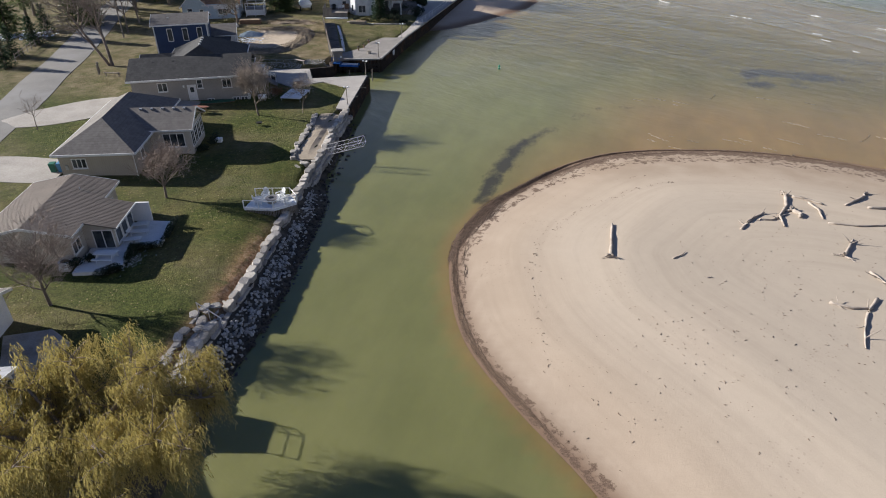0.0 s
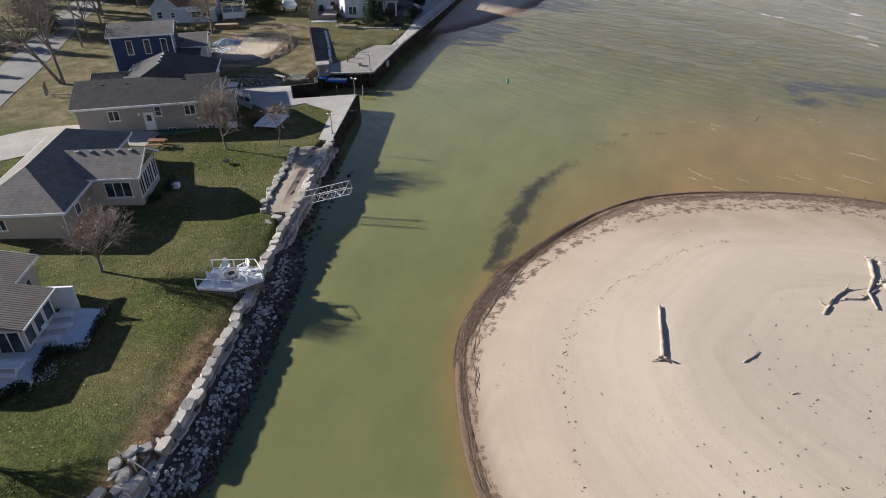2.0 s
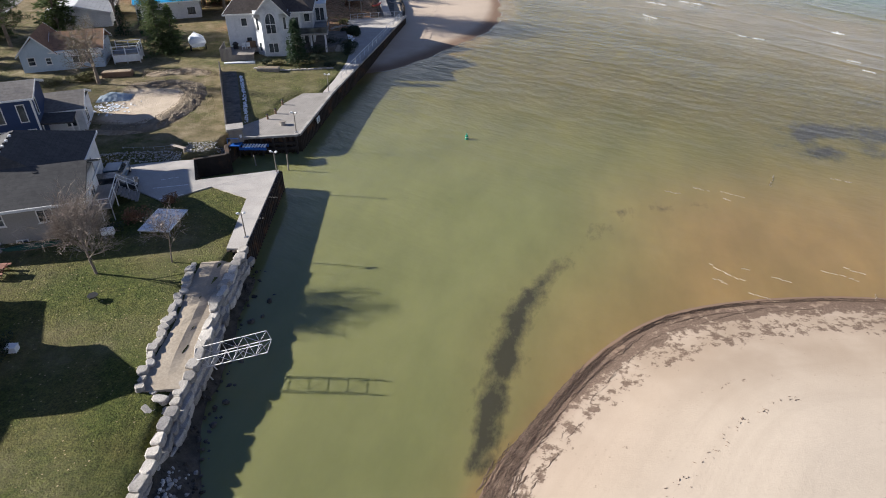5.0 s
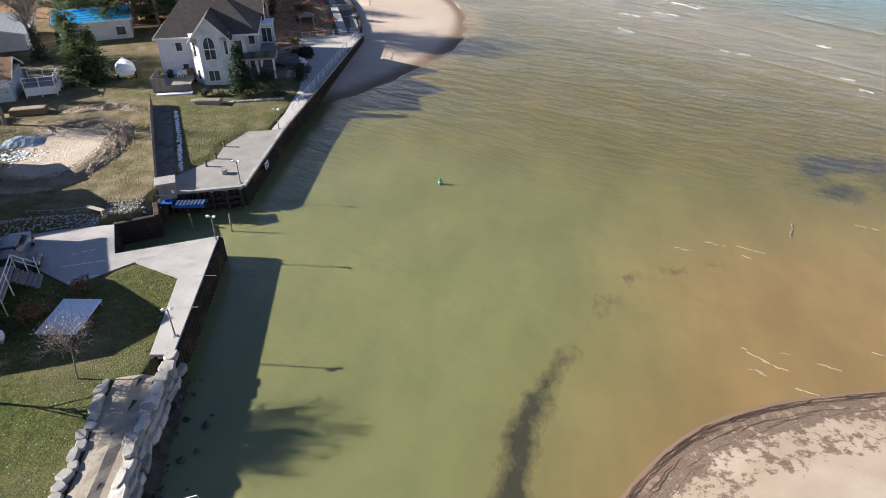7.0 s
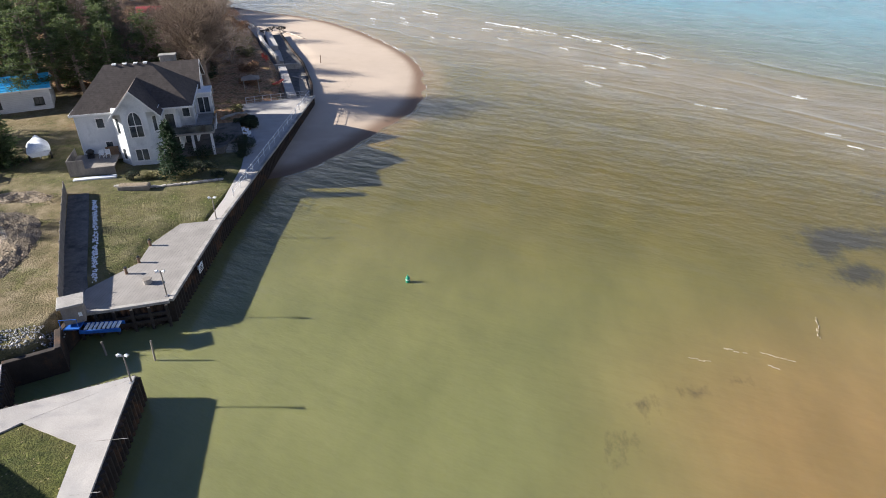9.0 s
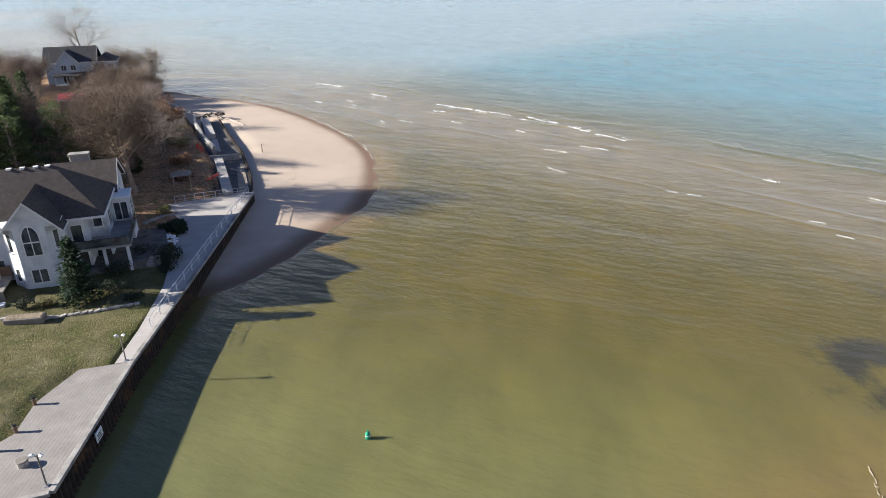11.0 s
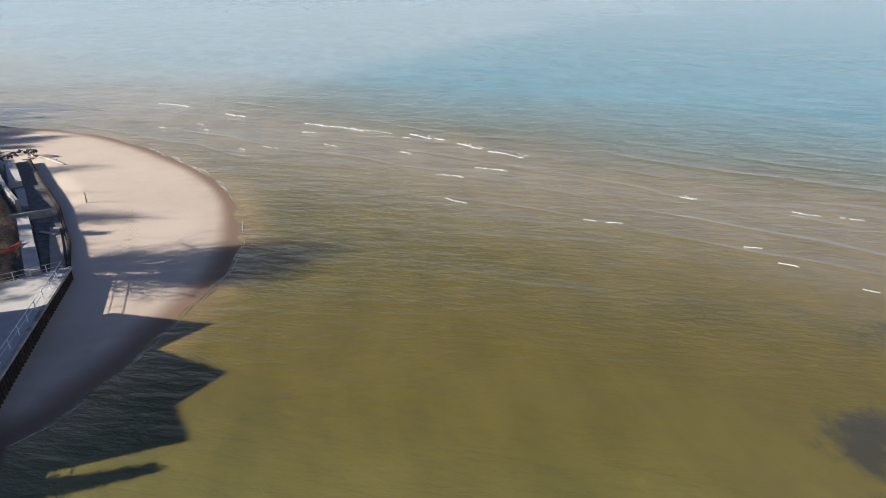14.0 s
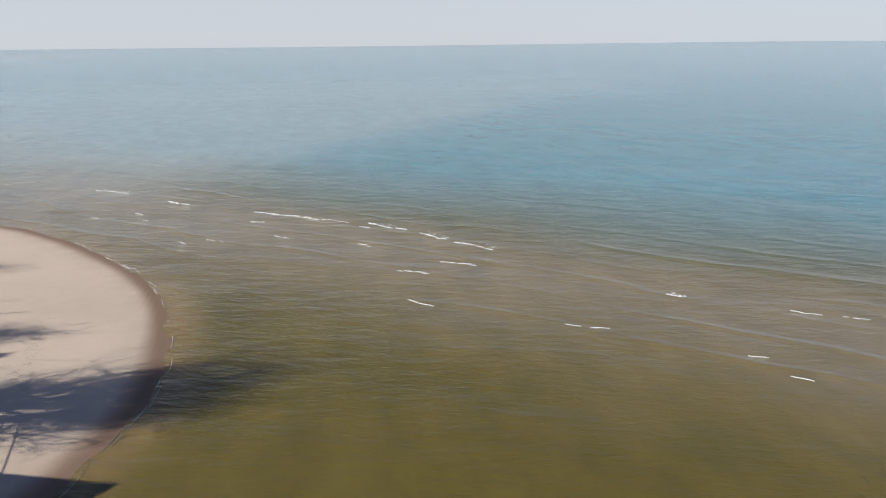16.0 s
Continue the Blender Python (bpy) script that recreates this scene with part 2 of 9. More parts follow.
M["blue_siding"] = courses("navy siding", (0.022, 0.042, 0.10), (0.034, 0.06, 0.14), 0.14, 2, 0.6, 0.3, 0.012)
M["pale_blue"] = courses("pale blue siding", (0.40, 0.48, 0.55), (0.50, 0.58, 0.64), 0.14, 2, 0.65, 0.3, 0.012)
M["stucco"] = plain("white stucco", (0.55, 0.56, 0.57), (0.70, 0.71, 0.72), 0.6, 0.9, 0.3, 0.01, 25, stain=(0.42, 0.43, 0.45))
M["shed_wall"] = courses("whitewashed boards", (0.50, 0.50, 0.50), (0.66, 0.66, 0.65), 0.25, 2, 0.8, 0.5, 0.02)
M["roof_taupe"] = courses("taupe shingles", (0.135, 0.122, 0.112), (0.22, 0.20, 0.182), 0.16, 2, 0.9, 0.5, 0.015, 0.35)
M["roof_dark"] = courses("charcoal shingles", (0.042, 0.041, 0.042), (0.080, 0.077, 0.076), 0.16, 2, 0.9, 0.5, 0.015, 0.4)
M["roof_brown"] = courses("brown shingles", (0.06, 0.048, 0.042), (0.11, 0.09, 0.078), 0.18, 2, 0.9, 0.5, 0.015, 0.4)
M["roof_rust"] = courses("rust shingles", (0.22, 0.12, 0.07), (0.33, 0.19, 0.11), 0.16, 2, 0.9, 0.5, 0.015, 0.4)
M["roof_ribbed"] = plain("brown ribbed roof sheet", (0.15, 0.125, 0.105), (0.24, 0.20, 0.17), 0.7, 0.8, 0.2, 0.01, 20, stain=(0.15, 0.13, 0.11))
M["tarp_blue"] = plain("blue tarpaulin", (0.04, 0.42, 0.78), (0.07, 0.52, 0.88), 1.0, 0.45, 0.4, 0.03, 4)
M["wood_grey"] = plain("weathered wood", (0.16, 0.14, 0.12), (0.30, 0.26, 0.22), 1.5, 0.85, 0.4, 0.01, 20, stretch=(1, 1, 0.3))
M["wood_dark"] = plain("dark wet timber", (0.022, 0.018, 0.015), (0.06, 0.05, 0.042), 1.5, 0.85, 0.3, 0.01, 20)
M["wood_brown"] = plain("brown wood", (0.12, 0.075, 0.05), (0.22, 0.14, 0.09), 1.5, 0.8, 0.3, 0.01, 20)
M["driftwood"] = plain("bleached driftwood", (0.25, 0.205, 0.165), (0.47, 0.405, 0.345), 1.4, 0.85, 0.8, 0.02, 12, stretch=(1, 1, 1), stain=(0.22, 0.18, 0.15))
M["bark"] = plain("grey bark", (0.12, 0.095, 0.075), (0.26, 0.21, 0.17), 1.2, 0.95, 0.6, 0.03, 8)
M["bark_pale"] = plain("pale bark", (0.15, 0.115, 0.09), (0.31, 0.245, 0.195), 1.2, 0.95, 0.5, 0.03, 8)
M["twig"] = plain("bare twigs", (0.22, 0.17, 0.145), (0.38, 0.31, 0.26), 0.8, 0.95, 0, fine=4, vary=0.4)
M["twig_grey"] = plain("grey bare twigs", (0.22, 0.18, 0.15), (0.40, 0.335, 0.28), 0.6, 0.95, 0, fine=4, vary=0.4)
M["twig_brown"] = plain("brown bare twigs", (0.11, 0.078, 0.055), (0.25, 0.18, 0.13), 0.6, 0.95, 0, fine=4, vary=0.4)
M["pine"] = plain("pine needles", (0.05, 0.082, 0.032), (0.145, 0.18, 0.075), 0.7, 0.8, 0, fine=5, vary=0.5)
M["spruce"] = plain("spruce needles", (0.012, 0.032, 0.014), (0.035, 0.065, 0.03), 0.8, 0.8, 0, fine=5, vary=0.5)
M["willow"] = plain("golden willow leaves", (0.25, 0.205, 0.075), (0.54, 0.43, 0.19), 0.35, 0.8, 0, fine=3, vary=0.45)


def let_light_through(key, colour, share):
    """Thin leaves and needles pass part of the light."""
    t = M[key].node_tree
    lit = t.nodes.new("ShaderNodeBsdfTranslucent")
    lit.inputs[0].default_value = (*colour, 1)
    both = add_node(t, "ShaderNodeMixShader", Fac=share)
    t.links.new(t.nodes["Principled BSDF"].outputs[0], both.inputs[1])
    t.links.new(lit.outputs[0], both.inputs[2])
    t.links.new(both.outputs[0], t.nodes["Material Output"].inputs[0])


let_light_through("willow", (0.46, 0.38, 0.12), 0.32)
let_light_through("pine", (0.12, 0.16, 0.05), 0.3)
let_light_through("spruce", (0.04, 0.08, 0.025), 0.25)
M["shrub"] = plain("dark shrub leaves", (0.015, 0.025, 0.012), (0.045, 0.06, 0.028), 1.0, 0.8, 0, fine=6, vary=0.5)
M["shrub_rust"] = plain("rust autumn leaves", (0.16, 0.075, 0.035), (0.30, 0.16, 0.08), 1.0, 0.85, 0, fine=6, vary=0.5)
M["olive_leaf"] = plain("fading yellow green leaves", (0.09, 0.085, 0.03), (0.20, 0.18, 0.065), 0.8, 0.85, 0, fine=6, vary=0.5)
M["wrack"] = plain("dried lake weed", (0.075, 0.045, 0.030), (0.21, 0.145, 0.10), 1.5, 0.95, 0.6, 0.04, 8, vary=0.4)
M["black"] = plain("black paint", (0.012, 0.012, 0.013), (0.03, 0.03, 0.03), 2, 0.5, 0, vary=0.2)
M["steel"] = plain("galvanised steel", (0.38, 0.38, 0.39), (0.52, 0.52, 0.53), 2, 0.4, 0.1, 0.003, 30, metal=0.7)
M["alu"] = plain("pale aluminium", (0.55, 0.52, 0.50), (0.70, 0.66, 0.63), 2, 0.45, 0.1, 0.003, 30, metal=0.3)
M["plastic_white"] = plain("white plastic", (0.72, 0.72, 0.71), (0.80, 0.80, 0.79), 2, 0.4, 0)
M["plastic_blue"] = plain("blue plastic", (0.05, 0.16, 0.30), (0.07, 0.22, 0.38), 2, 0.45, 0)
M["blue_metal"] = plain("blue painted steel", (0.015, 0.09, 0.36), (0.03, 0.14, 0.46), 2, 0.45, 0.1, 0.003)
M["plastic_red"] = plain("red plastic", (0.40, 0.05, 0.03), (0.55, 0.09, 0.05), 2, 0.45, 0)
M["red_roof"] = plain("red sheet roof", (0.40, 0.06, 0.07), (0.52, 0.10, 0.10), 1, 0.6, 0.1)
M["green_buoy"] = plain("green buoy paint", (0.01, 0.20, 0.11), (0.02, 0.30, 0.17), 3, 0.4, 0.1, 0.005)
M["snow"] = plain("old crusted snow", (0.70, 0.73, 0.78), (0.84, 0.86, 0.89), 1.5, 0.7, 0.6, 0.04, 6)
M["tarp_white"] = plain("white cover sheet", (0.66, 0.67, 0.68), (0.78, 0.79, 0.80), 0.8, 0.5, 0.3, 0.02, 5)
M["sand_dark"] = plain("trodden sand", (0.30, 0.235, 0.175), (0.42, 0.34, 0.265), 2.0, 0.95, 0.4, 0.02, 10)
M["thin_foam"] = plain("thin watery foam", (0.30, 0.24, 0.165), (0.44, 0.37, 0.285), 2, 0.6, 0.3, 0.02, 8)
M["foam"] = plain("foam", (0.46, 0.46, 0.45), (0.66, 0.66, 0.65), 2, 0.8, 0.3, 0.02, 8)
M["car_paint"] = plain("steel blue car paint", (0.08, 0.12, 0.16), (0.10, 0.15, 0.20), 1, 0.25, 0, spec=0.6)
M["rubber"] = plain("tyre rubber", (0.015, 0.015, 0.015), (0.03, 0.03, 0.03), 3, 0.85, 0.2, 0.005)


def glass_mat():
    m, t, b = nodes_of("window glass")
    c = coords_of(t)
    col = ramp(t, noise_tex(t, c, 0.9, 3), [(0.35, (0.02, 0.025, 0.03)), (0.7, (0.10, 0.11, 0.115))])
    t.links.new(col, b.inputs["Base Color"])
    b.inputs["Roughness"].default_value = 0.06
    b.inputs["IOR"].default_value = 1.5
    return m


M["glass"] = glass_mat()

# ---- the plan of land, spit, beach and lake ----
def smooth_line(pts, n=6, closed=True):
    """Catmull-Rom through plan points."""
    out, k = [], len(pts)
    for i in range(k if closed else k - 1):
        p = [Vector(pts[(i + j) % k] if closed else pts[min(max(i + j, 0), k - 1)]) for j in (-1, 0, 1, 2)]
        for s in range(n):
            t = s / n
            out.append(tuple(0.5 * (2 * p[1] + (p[2] - p[0]) * t + (2 * p[0] - 5 * p[1] + 4 * p[2] - p[3]) * t * t + (3 * p[1] - p[0] - 3 * p[2] + p[3]) * t ** 3)))
    return out


LAND = [(-22.5, -400), (-22.5, 8), (-25.4, 22), (-26.3, 29), (-26.8, 35), (-27.3, 39), (-28.5, 45), (-30.0, 52), (-31.5, 59), (-32.6, 65), (-34.2, 71), (-35.3, 77.8),
        (-38.2, 92.6), (-45.7, 89.0), (-48.3, 93.5), (-45.2, 95.5), (-46.4, 97.6), (-46.4, 99.9), (-39.7, 102.0), (-40.4, 116.0), (-40.2, 158.4),
        (-43.6, 157.2), (-46.6, 166), (-49.4, 174.5), (-54.4, 186), (-58.8, 195), (-63.4, 207), (-75.0, 226), (-100, 246), (-200, 322), (-500, 480), (-3900, 1900), (-3900, -400)]
QUAY = [(-35.2, 77.8), (-38.2, 92.6), (-45.7, 89.0), (-48.3, 93.5), (-52.9, 92.0), (-57.5, 89.6), (-51.6, 86.6), (-46.7, 84.4), (-43.4, 88.0), (-38.9, 86.3), (-36.75, 77.6)]
JETTY = [(-46.4, 99.9), (-39.7, 102.0), (-40.4, 116.0), (-44.0, 115.1), (-45.2, 110.9), (-44.8, 107.5), (-47.3, 103.2)]
PROM = [(-40.4, 116.0), (-40.2, 158.4), (-47.3, 155.4), (-50.5, 153.8), (-46.2, 147.0), (-44.3, 138.1), (-42.4, 129.5), (-41.6, 121.0), (-41.5, 115.8)]
SPIT = smooth_line([(150, -60), (60, -30), (20, 8), (8, 20), (1.8, 27), (-4.4, 32.9), (-9.0, 38.4), (-12.0, 45.4), (-13.4, 51.8), (-12.5, 59.0), (-10.2, 64.2),
                    (-5.4, 72.6), (0.8, 78.2), (10.9, 81.6), (20.6, 82.4), (31, 80.6), (50, 74), (90, 60), (160, 40)], 5)
BEACH = smooth_line([(-60, 120), (-42, 130), (-36.2, 134), (-32, 141), (-28, 149.5), (-24.6, 157.5), (-23.6, 168), (-25.2, 183), (-29.5, 196), (-36.5, 208.5), (-45, 221), (-56, 233),
                     (-75, 246), (-110, 268), (-200, 335), (-260, 320), (-150, 240), (-70, 200)], 5)
SHELF = smooth_line([(-13, 56), (-12, 68), (-9.5, 78), (-6, 90), (-1.5, 101), (4, 112), (12, 121), (24, 126), (45, 122), (80, 112), (200, 90), (200, 20), (40, 60), (0, 60)], 4)


def inside_by(outline, x, y):
    """Distance to an outline in plan, positive inside."""
    px, py = np.array(outline).T
    qx, qy = np.roll(px, -1), np.roll(py, -1)
    best, odd = np.full(x.shape, 1e18), np.zeros(x.shape, bool)
    for ax, ay, bx, by in zip(px, py, qx, qy):
        dx, dy = bx - ax, by - ay
        s = np.clip(((x - ax) * dx + (y - ay) * dy) / (dx * dx + dy * dy + 1e-12), 0, 1)
        best = np.minimum(best, (x - ax - s * dx) ** 2 + (y - ay - s * dy) ** 2)
        if ay != by:
            odd ^= ((ay > y) != (by > y)) & (x < ax + (y - ay) * dx / (by - ay))
    return np.where(odd, 1, -1) * np.sqrt(best)


def step(a, b, x):
    t = np.clip((x - a) / (b - a), 0, 1)
    return t * t * (3 - 2 * t)


def wobble(x, y, size, seed=0.0):
    """Cheap smooth unevenness between about -1 and 1."""
    u, v = x / size + seed, y / size - seed * 1.7
    return (np.sin(u * 2.1 + 1.3 * np.sin(v * 1.7)) + np.sin(v * 2.6 + 1.1 * np.sin(u * 1.3 + 2)) + np.sin((u + v) * 1.9 + seed)) / 3


def land_height(x, y):
    """The dry land behind the banks, and how far inside it a place lies."""
    d = inside_by(LAND, x, y)
    flat = np.maximum(np.maximum(inside_by(QUAY, x, y), inside_by(JETTY, x, y)), inside_by(PROM, x, y))
    top = 2.15 + 0.75 * step(-38, -60, x) + 0.10 * wobble(x, y, 9) + 0.5 * step(-70, -130, x)
    top = top - 0.42 * step(4.5, 0.8, d) * step(66, 57, y)
    return np.where(flat > -1.2, np.minimum(top, 2.08 + 0.4 * step(0, -1.2, flat)), top), d


GRID = {}


def ground_at(x, y):
    """The height of the built ground at a place in plan."""
    xs, ys, z = GRID["xs"], GRID["ys"], GRID["z"]
    i = min(max(int(np.searchsorted(xs, x)) - 1, 0), len(xs) - 2)
    j = min(max(int(np.searchsorted(ys, y)) - 1, 0), len(ys) - 2)
    u, w = (x - xs[i]) / (xs[i + 1] - xs[i]), (y - ys[j]) / (ys[j + 1] - ys[j])
    return float((z[j, i] * (1 - u) + z[j, i + 1] * u) * (1 - w) + (z[j + 1, i] * (1 - u) + z[j + 1, i + 1] * u) * w)


def ground_height(x, y):
    top, d = land_height(x, y)
    land = np.where(d > 0.25, -2 + (top + 2) * step(0.25, 1.0, d), -2)
    bank = np.where((y < 78) & (d > -6), 1.66 + 0.5 * d + 0.08 * wobble(x, y, 1.1), -2)
    bank = np.where(y > 77.0, -2, np.minimum(bank - 1.1 * step(55, 63, y), 1.7) - 0.36 * step(66, 57, y))
    s = inside_by(SPIT, x, y)
    spit = np.where(s > 0, 0.10 * s + 0.55 * step(2, 22, s) - 0.07 * np.maximum(s - 6, 0), 0.10 * s) + 0.05 * wobble(x, y, 5) * step(0, 4, s)
    spit = np.minimum(spit, 1.25 + 0.08 * wobble(x, y, 7))
    b = inside_by(BEACH, x, y)
    beach = np.minimum(0.062 * b + 0.03 * wobble(x, y, 6) * step(0, 3, b), 1.75)
    return np.maximum(np.maximum(np.maximum(land, bank), np.maximum(spit, beach)), -2)


# lot of bare earth, leaf-strewn bank edges, worn lawn
LOT = [(-67.5, 111.5), (-63.4, 100.0), (-57.7, 99.3), (-56.4, 106.5), (-58.8, 112.5)]


def axis(*runs):
    out = []
    for a, b, s in runs:
        out += list(np.arange(a, b, s))
    return np.array(out)


def build_ground():
    xs = axis((-3900, -500, 850), (-500, -150, 50), (-150, -104, 4.5), (-104, -20, 0.6), (-20, 36, 0.8), (36, 80, 5), (80, 200, 30), (200, 4300, 1000))
    ys = axis((-380, -20, 60), (-20, 10, 3), (10, 170, 0.6), (170, 260, 1.2), (260, 400, 14), (400, 2200, 300))
    X, Y = np.meshgrid(xs, ys)
    Z = ground_height(X, Y)
    GRID.update(xs=xs, ys=ys, z=Z)
    nx, ny = len(xs), len(ys)
    v = np.stack([X.ravel(), Y.ravel(), Z.ravel()], 1)
    i = (np.arange(ny - 1)[:, None] * nx + np.arange(nx - 1)[None]).ravel()
    f = np.stack([i, i + 1, i + nx + 1, i + nx], 1)
    me = bpy.data.meshes.new("ground")
    me.from_pydata(v.tolist(), [], f.tolist())
    me.shade_smooth()
    top, d = land_height(X, Y)
    s, b = inside_by(SPIT, X, Y), inside_by(BEACH, X, Y)
    sandy = np.where((d < 0.6) & ((s > -14) | (Y > 110)), np.maximum(step(-14, -3, s), step(-60, -2, b)), 0)
    wet = np.maximum(1 - step(0.4, 2.2, np.where(s > -8, s, 99)), 1 - step(0.7, 2.4 + 1.3 * step(185, 160, Y), np.where(b > -8, b, 99)))
    # damp rims; the beach's south end is also darkened for the shade there
    damp_shade = np.maximum(0.45 * (1 - step(2.0, 9.0, np.where(s > -8, s, 99))), np.where(b > -8, 0.45 * (1 - step(1, 6, b)) + 0.5 * step(160, 140, Y), 0))
    damp_shade = np.maximum(damp_shade, step(60, 74, Y) * step(16, 3, np.where(s > -8, s, 99)) * step(110, 100, Y))
    lot = step(-1.2, 0.8, inside_by(LOT, X, Y) + 0.8 * wobble(X, Y, 2.2))
    bare = np.maximum(step(-7, 2, inside_by([(-74, 118), (-66, 96), (-47.2, 96.5), (-47.5, 101), (-57.5, 122)], X, Y)) * 0.9, step(-58, -68, X) * step(66, 76, Y) * 0.75)
    bare = np.maximum(bare, 0.45 * step(-40, -44, X) * step(102, 106, Y) * step(134, 128, Y))
    bare = np.maximum(bare, 0.14 + 0.34 * wobble(X, Y, 5.0))
    leaf = np.maximum(1.0 * step(3.0, 0.9, d) * step(50, 42, Y), step(-43.5, -46, X) * step(139, 143, Y) * step(300, 270, Y) * (1 - 0.85 * step(-66, -72, X) * step(162, 154, Y)))
    for name, values in (("sandy", sandy), ("wet", wet), ("damp_shade", damp_shade), ("lot", lot), ("bare", bare), ("leaf", leaf), ("rim", np.clip((s * (1 + 1.2 * step(54, 44, Y)) * (1 - 0.45 * step(62, 74, Y)) + 2) / 16, 0, 1)), ("land", step(0.2, 0.6, d)), ("inner", np.clip(s / 40, 0, 1))):
        at = me.attributes.new(name, "FLOAT", "POINT")
        at.data.foreach_set("value", np.ascontiguousarray(values.ravel(), dtype=np.float32))
    m, t, bs = nodes_of("ground")
    c = coords_of(t)

    def attr(name):
        n = t.nodes.new("ShaderNodeAttribute")
        n.attribute_name = name
        return n.outputs["Fac"]

    sand = ramp(t, noise_tex(t, c, 0.09, 5, 0.6), [(0.3, (0.455, 0.37, 0.28)), (0.5, (0.52, 0.43, 0.33)), (0.72, (0.49, 0.415, 0.33))])
    sand = mix(t, sand, ramp(t, noise_tex(t, c, 0.9, 6, 0.7), [(0.3, (0.38, 0.30, 0.225)), (0.65, (0.57, 0.47, 0.36))]), 0.4)
    # warm near the rim, pale farther in, greyer over the crown; faint lines that follow old shores
    edge = t.nodes.new("ShaderNodeMath")
    edge.operation = "MULTIPLY_ADD"
    edge.inputs[1].default_value = 0.10
    t.links.new(noise_tex(t, c, 0.12, 4, 0.6), edge.inputs[0])
    t.links.new(attr("inner"), edge.inputs[2])
    zone = ramp(t, edge.outputs[0], [(0.0, (0.65, 0.515, 0.40)), (0.06, (0.64, 0.505, 0.39)), (0.11, (0.54, 0.42, 0.32)), (0.22, (0.525, 0.415, 0.315)), (0.34, (0.57, 0.47, 0.37)), (0.52, (0.54, 0.45, 0.355)), (0.75, (0.505, 0.425, 0.34))])
    sand = mix(t, mix(t, sand, zone, 0.7), (0.86, 0.86, 0.86), 1.0, "MULTIPLY")
    place_of = t.nodes.new("ShaderNodeSeparateXYZ")
    t.links.new(c, place_of.inputs[0])
    lines = t.nodes.new("ShaderNodeCombineXYZ")
    for k, (source, gain) in enumerate(((attr("inner"), 44.0), (place_of.outputs[0], 0.07), (place_of.outputs[1], 0.07))):
        times = add_node(t, "ShaderNodeMath")
        times.operation = "MULTIPLY"
        times.inputs[1].default_value = gain
        t.links.new(source, times.inputs[0])
        t.links.new(times.outputs[0], lines.inputs[k])
    sand = mix(t, sand, ramp(t, noise_tex(t, lines.outputs[0], 0.8, 4, 0.65), [(0.3, (0.93, 0.925, 0.92)), (0.5, (1, 1, 1)), (0.7, (1.03, 1.03, 1.03))]), 1.0, "MULTIPLY")
    # trodden patches: many small dark dents
    dents = add_node(t, "ShaderNodeTexVoronoi", Scale=2.6)
    t.links.new(c, dents.inputs["Vector"])
    trod = mix(t, ramp(t, dents.outputs["Distance"], [(0.14, (1, 1, 1)), (0.24, (0, 0, 0))]), ramp(t, noise_tex(t, c, 0.17, 5, 0.7), [(0.52, (0, 0, 0)), (0.62, (1, 1, 1))]), 1.0, "MULTIPLY")
    sand = mix(t, sand, (0.30, 0.24, 0.185), mix(t, (0, 0, 0), trod, 0.55))
    specks = ramp(t, noise_tex(t, c, 7, 3, 0.7), [(0.70, (0, 0, 0)), (0.76, (1, 1, 1))])
    sand = mix(t, sand, (0.27, 0.215, 0.165), mix(t, (0, 0, 0), specks, 0.5))
    # damp sand, and the painted shade at the beach's south end
    sand = mix(t, sand, (0.33, 0.25, 0.18), mix(t, (0, 0, 0), ramp(t, noise_tex(t, c, 0.22, 4), [(0.3, (0.3, 0.3, 0.3)), (0.6, (1, 1, 1))]), attr("damp_shade")))
    sand = mix(t, sand, (0.20, 0.13, 0.088), attr("wet"))
    # washed-up weed: torn bands that follow the spit's rim
    shift = t.nodes.new("ShaderNodeMath")
    shift.operation = "MULTIPLY_ADD"
    shift.inputs[1].default_value = 0.07
    t.links.new(noise_tex(t, c, 0.35, 4, 0.6), shift.inputs[0])
    t.links.new(attr("rim"), shift.inputs[2])
    band = ramp(t, shift.outputs[0], [(s / 16 + 0.16, (v, v, v)) for s, v in ((0.0, 0.0), (0.35, 0.50), (1.0, 0.58), (1.6, 0.40), (2.5, 0.46), (3.2, 0.30), (4.4, 0.20), (5.6, 0.34), (6.4, 0.2), (8.5, 0.0))])
    torn = t.nodes.new("ShaderNodeMath")
    torn.operation = "ADD"
    t.links.new(band, torn.inputs[0])
    t.links.new(noise_tex(t, c, 1.5, 7, 0.72), torn.inputs[1])
    weedy = ramp(t, noise_tex(t, c, 9, 4, 0.7), [(0.3, (0.065, 0.040, 0.028)), (0.7, (0.21, 0.145, 0.105))])
    sand = mix(t, sand, weedy, ramp(t, torn.outputs[0], [(0.93, (0, 0, 0)), (1.03, (0.9, 0.9, 0.9))]))
    lawn = ramp(t, noise_tex(t, c, 0.16, 5, 0.6), [(0.28, (0.042, 0.064, 0.014)), (0.48, (0.074, 0.098, 0.022)), (0.64, (0.165, 0.135, 0.050))])
    lawn = mix(t, lawn, ramp(t, noise_tex(t, c, 1.9, 6, 0.7), [(0.32, (0.014, 0.026, 0.006)), (0.66, (0.135, 0.143, 0.038))]), 0.6)
    lawn = mix(t, lawn, ramp(t, noise_tex(t, c, 6.5, 5, 0.75), [(0.30, (0.25, 0.25, 0.25)), (0.5, (0.85, 0.85, 0.8)), (0.70, (1.5, 1.45, 1.3))]), 1.0, "MULTIPLY")
    cells = add_node(t, "ShaderNodeTexVoronoi", Scale=2.3)
